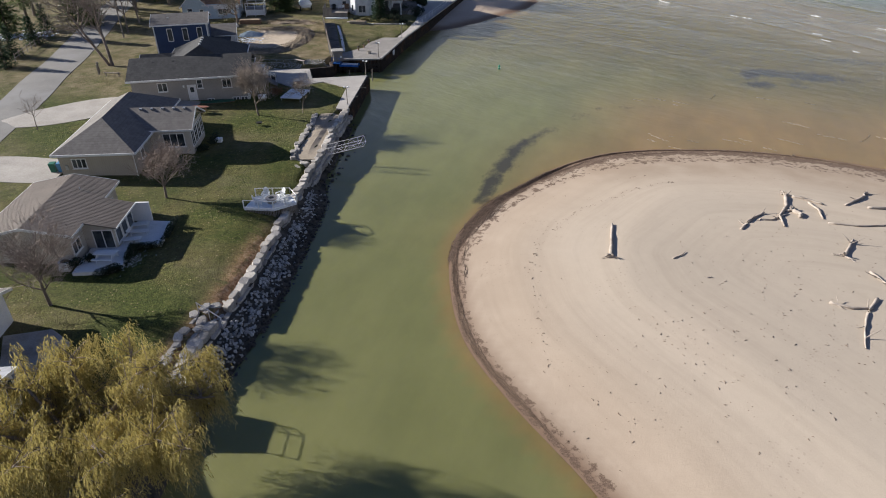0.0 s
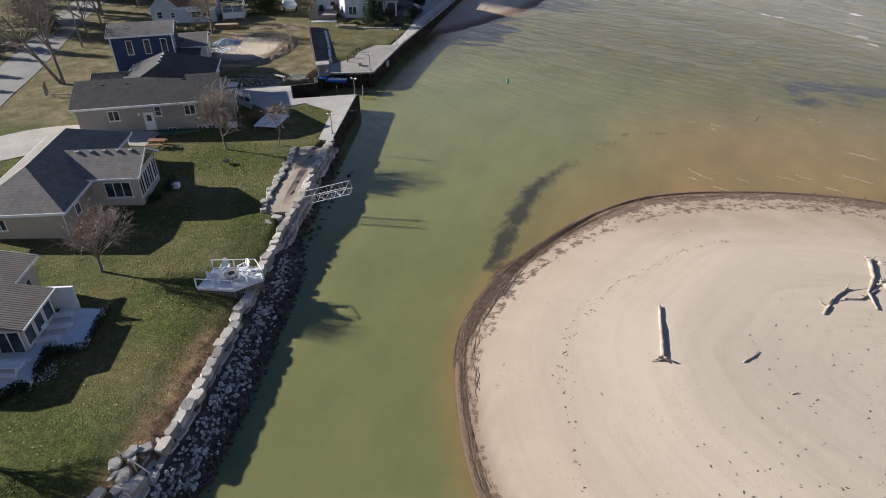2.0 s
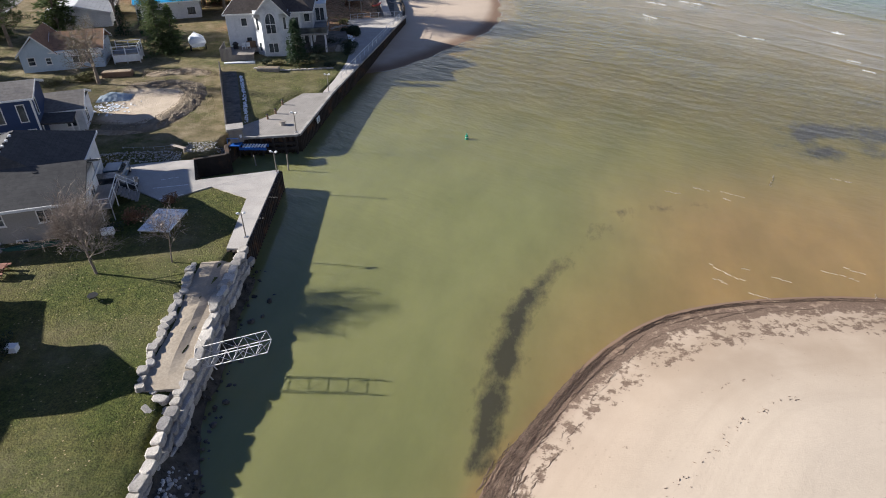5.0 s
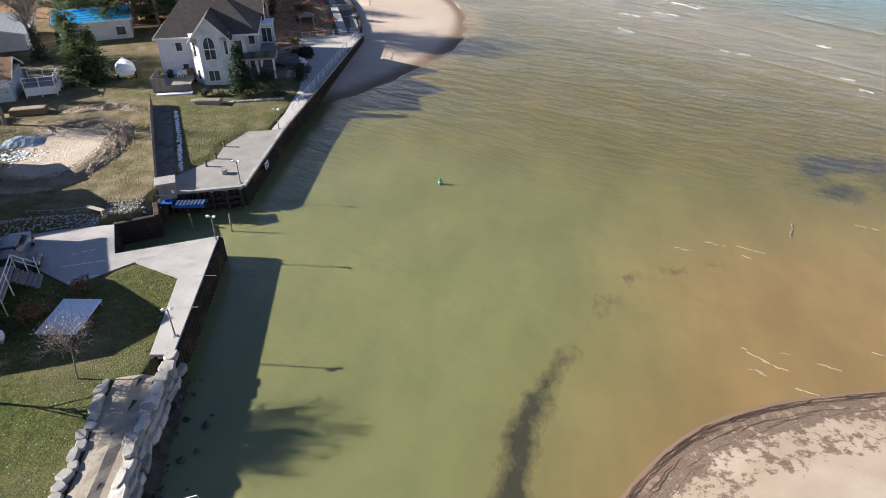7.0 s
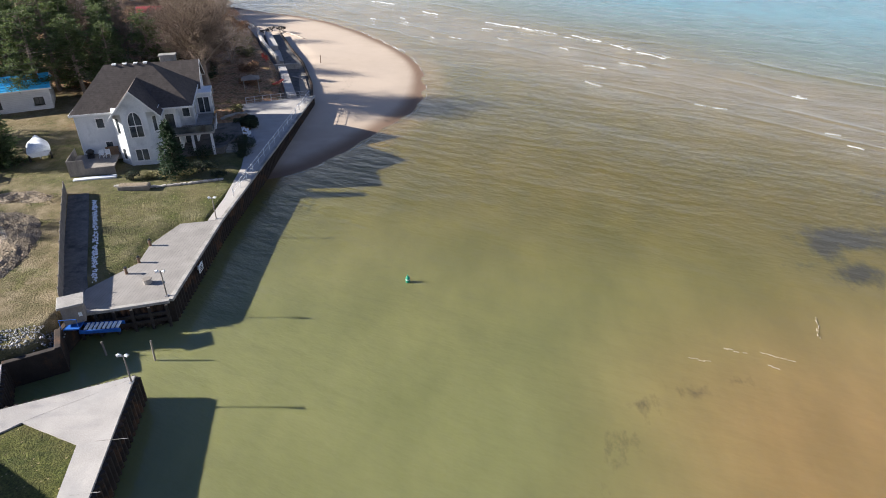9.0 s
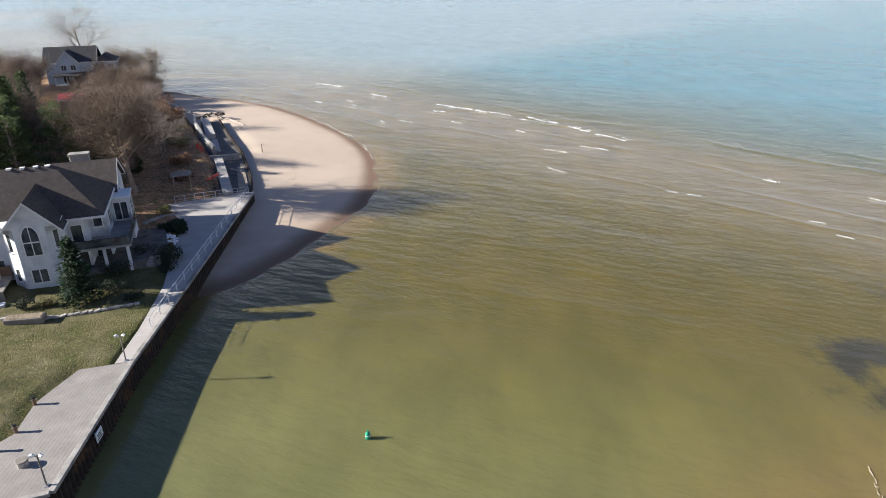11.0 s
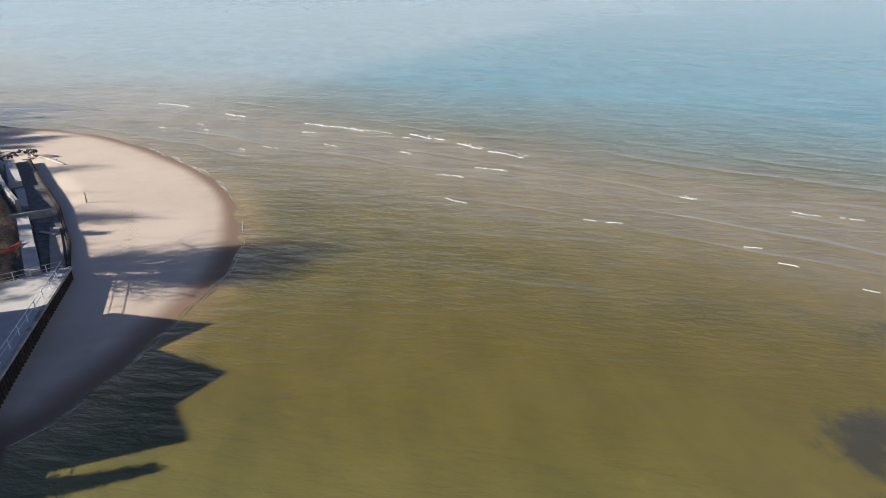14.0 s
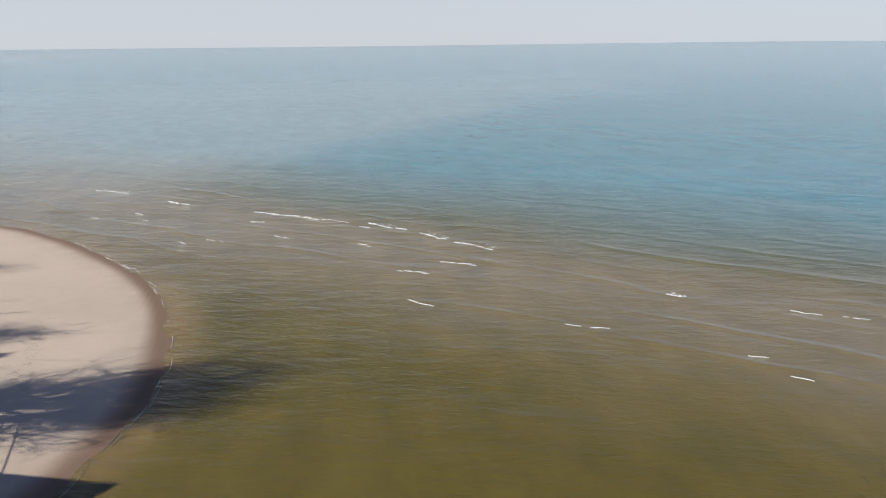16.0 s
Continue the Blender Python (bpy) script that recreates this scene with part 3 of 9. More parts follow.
    t.links.new(c, cells.inputs["Vector"])
    fallen = ramp(t, cells.outputs["Distance"], [(0.11, (1, 1, 1)), (0.16, (0, 0, 0))])
    fallen = mix(t, fallen, ramp(t, noise_tex(t, c, 0.35, 5, 0.65), [(0.38, (0, 0, 0)), (0.58, (1, 1, 1))]), 1.0, "MULTIPLY")
    lawn = mix(t, lawn, (0.40, 0.31, 0.17), fallen)
    dry = ramp(t, noise_tex(t, c, 0.5, 6, 0.65), [(0.3, (0.11, 0.095, 0.045)), (0.5, (0.20, 0.155, 0.09)), (0.7, (0.32, 0.25, 0.165))])
    patch = ramp(t, noise_tex(t, c, 0.33, 5, 0.65), [(0.28, (0, 0, 0)), (0.52, (1, 1, 1))])
    lawn = mix(t, lawn, dry, mix(t, (0, 0, 0), patch, attr("bare")))
    litter = ramp(t, noise_tex(t, c, 3.0, 5, 0.7), [(0.32, (0.13, 0.075, 0.04)), (0.52, (0.34, 0.19, 0.105)), (0.7, (0.50, 0.36, 0.24))])
    scattered = ramp(t, noise_tex(t, c, 0.8, 5, 0.7), [(0.33, (0, 0, 0)), (0.5, (1, 1, 1))])
    lawn = mix(t, lawn, litter, mix(t, (0, 0, 0), scattered, attr("leaf")))
    lotcol = ramp(t, noise_tex(t, c, 0.45, 5, 0.6), [(0.3, (0.44, 0.35, 0.26)), (0.7, (0.58, 0.48, 0.37))])
    lotcol = mix(t, lotcol, (0.22, 0.15, 0.095), ramp(t, noise_tex(t, c, 1.6, 5, 0.7), [(0.60, (0, 0, 0)), (0.72, (1, 1, 1))]))
    lawn = mix(t, lawn, lotcol, attr("lot"))
    mud = ramp(t, noise_tex(t, c, 1.2, 4), [(0.3, (0.05, 0.045, 0.036)), (0.7, (0.14, 0.12, 0.095))])
    col = mix(t, mix(t, mud, lawn, attr("land")), sand, attr("sandy"))
    t.links.new(col, bs.inputs["Base Color"])
    bs.inputs["Roughness"].default_value = 0.95
    bs.inputs["Specular IOR Level"].default_value = 0.15
    rough = t.nodes.new("ShaderNodeMath")
    rough.operation = "ADD"
    t.links.new(noise_tex(t, c, 1.3, 5, 0.6), rough.inputs[0])
    t.links.new(noise_tex(t, c, 7, 4, 0.7), rough.inputs[1])
    n = add_node(t, "ShaderNodeBump", Distance=0.22)
    t.links.new(ramp(t, attr("sandy"), [(0.1, (0.85, 0.85, 0.85)), (0.6, (0.11, 0.11, 0.11))]), n.inputs["Strength"])
    t.links.new(rough.outputs[0], n.inputs["Height"])
    t.links.new(n.outputs[0], bs.inputs["Normal"])
    me.materials.append(m)
    tagged(new("ground", me), "lakeside land with lawn, pale sand spit and beach", "ground", kind="structure")


build_ground()


def build_water():
    xs = axis((-4200, -300, 1300), (-300, -60, 60), (-60, 62, 1.0), (62, 160, 7), (160, 400, 60), (400, 4400, 1300))
    ys = axis((-400, -20, 95), (-20, 20, 5), (20, 290, 1.2), (290, 420, 13), (420, 1000, 116), (1000, 4700, 900))
    X, Y = np.meshgrid(xs, ys)
    far = np.hypot(X, Y)
    swell = 0.05 * wobble(X + 0.9 * Y, Y, 4.0) * step(100, 190, Y) * step(900, 300, far)
    Z = np.where(far > 2500, (far - 2500) * 0.0055, 0) + swell
    nx, ny = len(xs), len(ys)
    v = np.stack([X.ravel(), Y.ravel(), Z.ravel()], 1)
    i = (np.arange(ny - 1)[:, None] * nx + np.arange(nx - 1)[None]).ravel()
    me = bpy.data.meshes.new("lake_water")
    me.from_pydata(v.tolist(), [], np.stack([i, i + 1, i + nx + 1, i + nx], 1).tolist())
    me.shade_smooth()
    s, b, sh = inside_by(SPIT, X, Y), inside_by(BEACH, X, Y), inside_by(SHELF, X, Y)
    w = wobble(X, Y, 11)
    brown = np.maximum(step(-7 + 4 * w, 13, sh) * 0.95 * (1 - 0.92 * step(90, 114, Y)), step(-1.7, -0.1, s) * 0.8)
    brown = np.maximum(brown, step(-6, -0.5, b) * 0.6)
    # the submerged bar: along it the water is shoal, beyond it the lake is deep
    across = ((X + 43) * 110 + (Y - 265) * 104) / 151.4
    bar = step(-46, -16, across + 5 * w) * step(12, -12, across + 4 * wobble(X, Y, 23)) * 0.75
    deep = step(-4, 62, across + 7 * wobble(X, Y, 31))
    # pale sky glare painted into the water off the beach, beyond the bar
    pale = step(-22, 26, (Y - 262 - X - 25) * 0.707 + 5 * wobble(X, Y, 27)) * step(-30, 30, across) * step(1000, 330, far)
    weed = np.zeros(X.shape)
    tail = smooth_line([(-12.6, 60.5), (-12.7, 63), (-12.6, 66.5), (-12.3, 70.6), (-11.7, 76), (-10.1, 79.8), (-7.8, 85.2), (-5.6, 88.0)], 14, False)
    n = len(tail)
    for k, (px, py) in enumerate(tail):
        fade = 0.88 - 0.72 * step(0.45 * n, n, np.array(float(k)))
        wide = 0.72 + 0.32 * math.sin(math.pi * k / n) + 0.15 * math.sin(0.5 * k)
        weed = np.maximum(weed, fade * np.exp(-((X - px) ** 2 + (Y - py) ** 2) / wide ** 2))
    for px, py, rx, ry, k in ((22, 117.5, 4.5, 2.4, 0.9), (19.4, 116, 1.6, 3.6, 0.8), (20.5, 110.5, 2.6, 2.2, 0.8), (29, 117, 6, 3, 0.8), (26, 112, 1.8, 3, 0.5), (37, 128, 9, 2.2, 0.5), (48, 124, 8, 2, 0.5), (16, 112, 3, 1.0, 0.3), (-5.6, 89.6, 1.5, 1.6, 0.36), (-3.0, 92.6, 1.7, 1.1, 0.36), (0.6, 94.6, 2.0, 0.9, 0.38), (4.6, 96.1, 1.8, 0.8, 0.36)):
        weed = np.maximum(weed, k * np.exp(-(((X - px) / rx) ** 2 + ((Y - py) / ry) ** 2)))
    weed *= np.clip(0.85 + 0.25 * wobble(X, Y, 1.9), 0, 1.2)
    open_water = step(72, 155, Y - 0.3 * X)
    for name, values in (("brown", brown), ("bar", bar), ("deep", deep), ("weed", np.clip(weed, 0, 1)), ("open_water", open_water), ("pale", pale), ("across", across), ("fronts", step(-42, -20, across) * (1 - 0.75 * step(2, 40, across)) * step(700, 300, far)), ("open_lake", step(82, 134, Y + 0.35 * X))):
        at = me.attributes.new(name, "FLOAT", "POINT")
        at.data.foreach_set("value", np.ascontiguousarray(values.ravel(), dtype=np.float32))
    m, t, bs = nodes_of("lake water")
    c = coords_of(t)

    def attr(name):
        n = t.nodes.new("ShaderNodeAttribute")
        n.attribute_name = name
        return n.outputs["Fac"]

    green = ramp(t, noise_tex(t, c, 0.035, 4), [(0.3, (0.164, 0.166, 0.069)), (0.7, (0.198, 0.195, 0.087))])
    green = mix(t, green, (0.116, 0.090, 0.019), attr("open_lake"))
    col = mix(t, green, (0.255, 0.167, 0.072), attr("brown"))
    col = mix(t, col, (0.205, 0.160, 0.098), attr("bar"))
    col = mix(t, col, ramp(t, noise_tex(t, coords_of(t, (0.3, 1, 1)), 0.012, 4), [(0.3, (0.060, 0.190, 0.225)), (0.7, (0.078, 0.220, 0.258))]), attr("deep"))
    # sky glare mixed into the base colour as a pale tone
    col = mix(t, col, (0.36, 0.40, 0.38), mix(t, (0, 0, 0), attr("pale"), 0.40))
    cloudy = ramp(t, noise_tex(t, coords_of(t, (1.0, 0.45, 1)), 0.16, 5, 0.6), [(0.35, (0.86, 0.88, 0.86)), (0.65, (1.08, 1.07, 1.05))])
    col = mix(t, col, cloudy, 1.0, "MULTIPLY")
    torn = t.nodes.new("ShaderNodeMath")
    torn.operation = "MULTIPLY_ADD"
    torn.inputs[1].default_value = 0.9
    t.links.new(noise_tex(t, coords_of(t, (1.0, 0.5, 1)), 1.1, 5, 0.7), torn.inputs[0])
    t.links.new(attr("weed"), torn.inputs[2])
    col = mix(t, col, (0.050, 0.046, 0.030), ramp(t, torn.outputs[0], [(0.62, (0, 0, 0)), (1.15, (0.95, 0.95, 0.95))]))
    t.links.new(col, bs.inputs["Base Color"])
    t.links.new(ramp(t, attr("deep"), [(0, (0.05, 0.05, 0.05)), (1, (0.12, 0.12, 0.12))]), bs.inputs["Roughness"])
    bs.inputs["IOR"].default_value = 1.33
    # cloudy water: light spreads in it
    bs.inputs["Subsurface Weight"].default_value = 1.0
    bs.inputs["Subsurface Radius"].default_value = (1.0, 1.0, 0.8)
    bs.inputs["Subsurface Scale"].default_value = 0.9
    # ripples: fine chop, short crests that run along the bar, and the fronts that roll in over it
    def crested(turn, run, scale, detail, rough):
        m = t.nodes.new("ShaderNodeMapping")
        m.vector_type = "TEXTURE"
        m.inputs["Rotation"].default_value = (0, 0, radians(turn))
        m.inputs["Scale"].default_value = (run, 1, 1)
        t.links.new(c, m.inputs[0])
        return noise_tex(t, m.outputs[0], scale, detail, rough)

    def sums(a, gain, b):
        n = t.nodes.new("ShaderNodeMath")
        n.operation = "MULTIPLY_ADD"
        t.links.new(a, n.inputs[0])
        if isinstance(gain, float):
            n.inputs[1].default_value = gain
        else:
            t.links.new(gain, n.inputs[1])
        if isinstance(b, float):
            n.inputs[2].default_value = b
        else:
            t.links.new(b, n.inputs[2])
        return n.outputs[0]

    chop = sums(crested(-40, 3.0, 0.06, 2, 0.5), 2.5, crested(-25, 2.4, 0.5, 5, 0.62))
    bent = sums(crested(-40, 2.0, 0.035, 3, 0.5), 16.0, attr("across"))
    roll = t.nodes.new("ShaderNodeMath")
    roll.operation = "FRACT"
    t.links.new(sums(bent, 0.12, 0.0), roll.inputs[0])
    ridge = ramp(t, roll.outputs[0], [(0.0, (0, 0, 0)), (0.55, (0.06, 0.06, 0.06)), (0.74, (1, 1, 1)), (0.84, (0.15, 0.15, 0.15)), (1.0, (0, 0, 0))])
    torn_front = mix(t, ramp(t, crested(-43, 3.0, 0.06, 3, 0.6), [(0.42, (0, 0, 0)), (0.62, (0.8, 0.8, 0.8))]), attr("fronts"), 1.0, "MULTIPLY")
    swelled = sums(ridge, torn_front, chop)
    b1 = add_node(t, "ShaderNodeBump", Distance=1.0)
    power = ramp(t, attr("open_water"), [(0, (0.03, 0.03, 0.03)), (0.3, (0.16, 0.15, 0.15)), (1, (0.30, 0.30, 0.30))])
    t.links.new(power, b1.inputs["Strength"])
    t.links.new(swelled, b1.inputs["Height"])
    t.links.new(b1.outputs[0], bs.inputs["Normal"])
    me.materials.append(m)
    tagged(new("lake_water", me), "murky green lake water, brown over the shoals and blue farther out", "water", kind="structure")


build_water()

# ---- quays, seawall, banks ----
def walk_line(pts, gap, start=0.0):
    """Evenly spaced places along a plan line, with the way's angle."""
    out, left = [], start
    for (ax, ay), (bx, by) in zip(pts, pts[1:]):
        run = math.hypot(bx - ax, by - ay)
        s = left
        while s < run:
            out.append((ax + (bx - ax) * s / run, ay + (by - ay) * s / run, math.atan2(by - ay, bx - ax)))
            s += gap
        left = s - run
    return out


def pile_wall(name, pts, z0, z1, label, depth=0.22, pitch=0.55):
    """Corrugated steel sheets along a plan line, land on the left of the way."""
    g, prof = Geo(), []
    for k, (x, y, a) in enumerate(walk_line(pts, pitch / 4)):
        off = (0.0, depth, depth, 0.0)[k % 4]
        prof.append((x + math.sin(a) * off, y - math.cos(a) * off, x - math.sin(a) * 0.12, y + math.cos(a) * 0.12))
    for x, y, p, q in prof:
        g.v += [(x, y, z0), (x, y, z1), (p, q, z1), (p, q, z0)]
    for i in range(len(prof) - 1):
        a, b = 4 * i, 4 * i + 4
        g.f += [(a, b, b + 1, a + 1), (a + 1, b + 1, b + 2, a + 2), (b + 3, a + 3, a + 2, b + 2)]
    return single(name, g, M["pile"], label, "seawall", kind="structure")


def slab(name, pts, z0, z1, mat, label, category="pavement"):
    return single(name, Geo().prism(pts, z0, z1), mat, label, category, kind="structure")


slab("quay", QUAY, 1.96, 2.22, M["concrete"], "pale concrete quay slab along the slip and the water")
pile_wall("quay_wall", [(-36.8, 77.55), (-35.15, 77.75), (-38.1, 92.75), (-45.8, 89.15), (-48.4, 93.7)], -1.5, 2.06, "rusted sheet pile wall under the quay, colour darkened for shade")
for a, b in (((-38.3, 92.2), (-43.3, 88.1)), ((-37.9, 86.6), (-36.0, 86.9)), ((-37.3, 82.6), (-35.7, 82.9)), ((-46.0, 88.7), (-47.6, 85.2)), ((-50.0, 92.9), (-51.9, 87.0)), ((-54.0, 91.2), (-49.2, 85.6))):
    single("seam", Geo().box(0, math.hypot(b[0] - a[0], b[1] - a[1]), -0.02, 0.02, 2.21, 2.224, pose(a[0], a[1], 0, 0, 0, math.degrees(math.atan2(b[1] - a[1], b[0] - a[0])))), M["old_concrete"], "dark seam in the quay's concrete", "seam", kind="structure")
slab("boardwalk", JETTY, 1.75, 2.2, M["deck_grey"], "weathered grey board deck along the water")
slab("promenade", PROM, 1.7, 2.22, M["concrete"], "pale concrete promenade on the seawall")
pile_wall("seawall", [(-46.5, 99.7), (-39.6, 101.9), (-40.3, 116.0), (-40.1, 158.5), (-46.5, 156.0)], -1.5, 2.04, "tall sheet pile seawall, colour darkened for shade")
cap = Geo()
for a, b in (((-39.62, 101.9), (-40.3, 116.0)), ((-40.3, 116.0), (-40.1, 158.5)), ((-46.4, 99.72), (-39.62, 101.9))):
    ang = math.degrees(math.atan2(b[1] - a[1], b[0] - a[0]))
    cap.cbox(0, math.hypot(b[0] - a[0], b[1] - a[1]), -0.28, 0.12, 2.02, 2.26, 0.03, pose(a[0], a[1], 0, 0, 0, ang))
single("seawall_cap", cap, M["old_concrete"], "worn concrete capping on the seawall", "capping", kind="structure")

# slip head: retaining walls of the creek garden
slip = Geo()
for a, b, top in (((-48.3, 93.6), (-45.2, 95.5), 2.2), ((-45.2, 95.5), (-46.4, 97.6), 2.3), ((-46.4, 97.6), (-46.4, 99.9), 2.1)):
    ang = math.degrees(math.atan2(b[1] - a[1], b[0] - a[0]))
    slip.cbox(-0.1, math.hypot(b[0] - a[0], b[1] - a[1]) + 0.1, -0.1, 0.35, -1.5, top, 0.03, pose(a[0], a[1], 0, 0, 0, ang))
single("slip_wall", slip, M["pile"], "stained wall at the slip's head, colour darkened for shade", "retaining wall", kind="structure")

# worn white parking lines
for a, b in (((-49.0, 86.7), (-45.9, 88.0)), ((-47.2, 84.75), (-45.3, 85.95)), ((-49.2, 88.5), (-48.8, 88.75)), ((-48.6, 88.9), (-48.2, 89.15)), ((-48.0, 89.25), (-47.65, 89.45))):
    single("parking_line", Geo().box(0, math.hypot(b[0] - a[0], b[1] - a[1]), -0.05, 0.05, 2.21, 2.225, pose(a[0], a[1], 0, 0, 0, math.degrees(math.atan2(b[1] - a[1], b[0] - a[0])))), M["white_paint"], "worn white parking line on the quay", "parking line", kind="structure")

# roads and drives
def ribbon(name, mids, width, mat, label, cat="road", lift=0.05, floor=-9.0):
    g, line = Geo(), smooth_line(mids, 6, False) + [mids[-1]]
    for i, (x, y) in enumerate(line):
        p, q = line[max(i - 1, 0)], line[min(i + 1, len(line) - 1)]
        a = math.atan2(q[1] - p[1], q[0] - p[0])
        w = width(i / (len(line) - 1)) if callable(width) else width
        for k in (-0.5, -0.25, 0, 0.25, 0.5):
            X, Y = x - math.sin(a) * w * k, y + math.cos(a) * w * k
            g.v.append((X, Y, max(ground_at(X, Y), floor) + lift + 0.04 - 0.16 * abs(k) ** 2))
    n = 5
    faces = [(i * n + k, i * n + n + k, i * n + n + k + 1, i * n + k + 1) for i in range(len(line) - 1) for k in range(n - 1)]
    h = Geo().solid(g.v, [tuple(reversed(f)) for f in faces], 0.25)
    return single(name, h, mat, label, cat, kind="structure")


ribbon("road", [(-64, 36), (-70, 50), (-74.8, 60), (-78.9, 68.8), (-83.7, 77.5), (-88.3, 87.2), (-94.5, 98.5), (-102, 112), (-112, 132), (-124, 160)], 6.0, M["asphalt"], "sun-bleached asphalt village road")
ribbon("driveway", [(-75.0, 60.5), (-70.6, 63.2), (-66.8, 67.6), (-62.5, 70.2), (-58.0, 71.0), (-54.2, 71.8)], lambda s: 5.0 + 3.0 * math.sin(math.pi * min(1, 1.25 * s)) - 1.0 * s, M["gravel"], "pale gravel driveway between two houses", "driveway")
ribbon("driveway_2", [(-68.5, 47.0), (-63.0, 49.0), (-58.5, 49.8), (-56.0, 50.6)], lambda s: 6.5 - 0.6 * s, M["gravel"], "pale gravel driveway beside the beige house", "driveway")
# the lane's dark colour carries the shadow of the board fence
ribbon("boat_lane", [(-57.0, 120.3), (-53.0, 112.6), (-49.0, 104.6), (-47.0, 100.9)], 2.0, M["flags_and_shade"], "narrow lane between fence and lawn, coloured dark for the fence's shadow", "lane")

M["sand_path"] = plain("trodden sandy path", (0.27, 0.22, 0.165), (0.39, 0.325, 0.25), 0.8, 0.95, 0.5, 0.03, 6, stain=(0.30, 0.24, 0.18))
# ---- bank: quarried blocks in tiers, gravel path, loose rubble ----
BANK = [p for p in LAND if 8 <= p[1] <= 77.9]
block_meshes = []
for k in range(14):
    r = random.Random(100 + k)
    block_meshes.append(Geo().stone(r.uniform(0.95, 1.45), r.uniform(0.72, 0.98), r.uniform(0.45, 0.6), r).mesh("stone", M["stone"]))
wall = thing("retaining_wall", 0, 0, 0, 0, "retaining wall of rough quarried limestone blocks", "retaining wall", kind="structure")
rb = random.Random(5)
for tier, (off, z, gap) in enumerate(((0.46, 0.72, 1.1), (0.26, 1.2, 1.1), (-0.02, 1.72, 1.0))):
    for x, y, a in walk_line(BANK, gap, 0.3 + 0.35 * tier):
        if y < 20 or (33.6 < y < 35.6 and tier == 2):
            continue
        o = new("stone", rb.choice(block_meshes))
        o.parent = wall
        low = min(1, max(0, (66 - y) / 9))
        lift, inland = 0.12 - 0.48 * low, off - 0.30 * low
        o.matrix_basis = pose(x + math.sin(a) * inland + rb.uniform(-0.1, 0.1), y - math.cos(a) * inland, z + lift + rb.uniform(-0.07, 0.07), rb.uniform(-7, 7), rb.uniform(-5, 5), math.degrees(a) + rb.uniform(-9, 9) + (180 if rb.random() < 0.5 else 0)) @ Matrix.Diagonal((rb.uniform(0.78, 1.12), rb.uniform(0.75, 1.1) * (1 if tier == 2 else 0.7), rb.uniform(0.7, 0.95), 1))
edging = thing("path_edging", 0, 0, 0, 0, "row of pale stones edging the bank path", "stone edging", kind="structure")
for x, y, a in walk_line([(-34.9, 61.5), (-35.8, 64.5), (-36.6, 68.5), (-37.6, 72.5), (-38.4, 75.2)], 0.72):
    o = new("stone", rb.choice(block_meshes))
    o.parent = edging
    s = rb.uniform(0.5, 0.8)
    o.matrix_basis = pose(x + rb.uniform(-0.15, 0.15), y, ground_at(x, y) - 0.12, rb.uniform(-8, 8), rb.uniform(-8, 8), math.degrees(a) + rb.uniform(-25, 25)) @ Matrix.Diagonal((s, s, s, 1))
for x, y, a in walk_line([(-26.4, 25.0), (-27.2, 29.5), (-27.9, 33.4)], 0.62) + walk_line([(-27.3, 25.0), (-28.0, 29.5), (-28.8, 33.6)], 0.66):
    o = new("stone", rb.choice(block_meshes))
    o.parent = edging
    s = rb.uniform(0.62, 0.9)
    o.matrix_basis = pose(x + rb.uniform(-0.12, 0.12), y, ground_at(x, y) - 0.28, rb.uniform(-6, 6), rb.uniform(-6, 6), math.degrees(a) + rb.uniform(-30, 30)) @ Matrix.Diagonal((s, s, 0.8 * s, 1))
for x, y, s in ((-33.2, 61.0, 0.8), (-32.6, 60.4, 0.9), (-33.6, 60.2, 0.7), (-32.4, 61.5, 0.8), (-33.0, 61.9, 0.85), (-33.9, 61.6, 0.7), (-28.0, 35.0, 0.7), (-27.6, 35.6, 0.65), (-28.2, 34.1, 0.6), (-27.4, 33.5, 0.7)):
    o = new("stone", rb.choice(block_meshes))
    o.parent = edging
    o.matrix_basis = pose(x, y, ground_at(x, y) - 0.25, rb.uniform(-8, 8), rb.uniform(-8, 8), rb.uniform(0, 360)) @ Matrix.Diagonal((s, s, 0.8 * s, 1))
mids = [(-33.6, 61.6), (-34.4, 64.5), (-35.3, 69.0), (-36.2, 72.8), (-37.0, 75.6)]
ribbon("bank_path", [(x + 0.25, y) for x, y in mids], lambda s: 2.5 + 0.25 * math.sin(11 * s), M["sand_path"], "sandy gravel path behind the stone wall", "path", 0.05, 1.98)

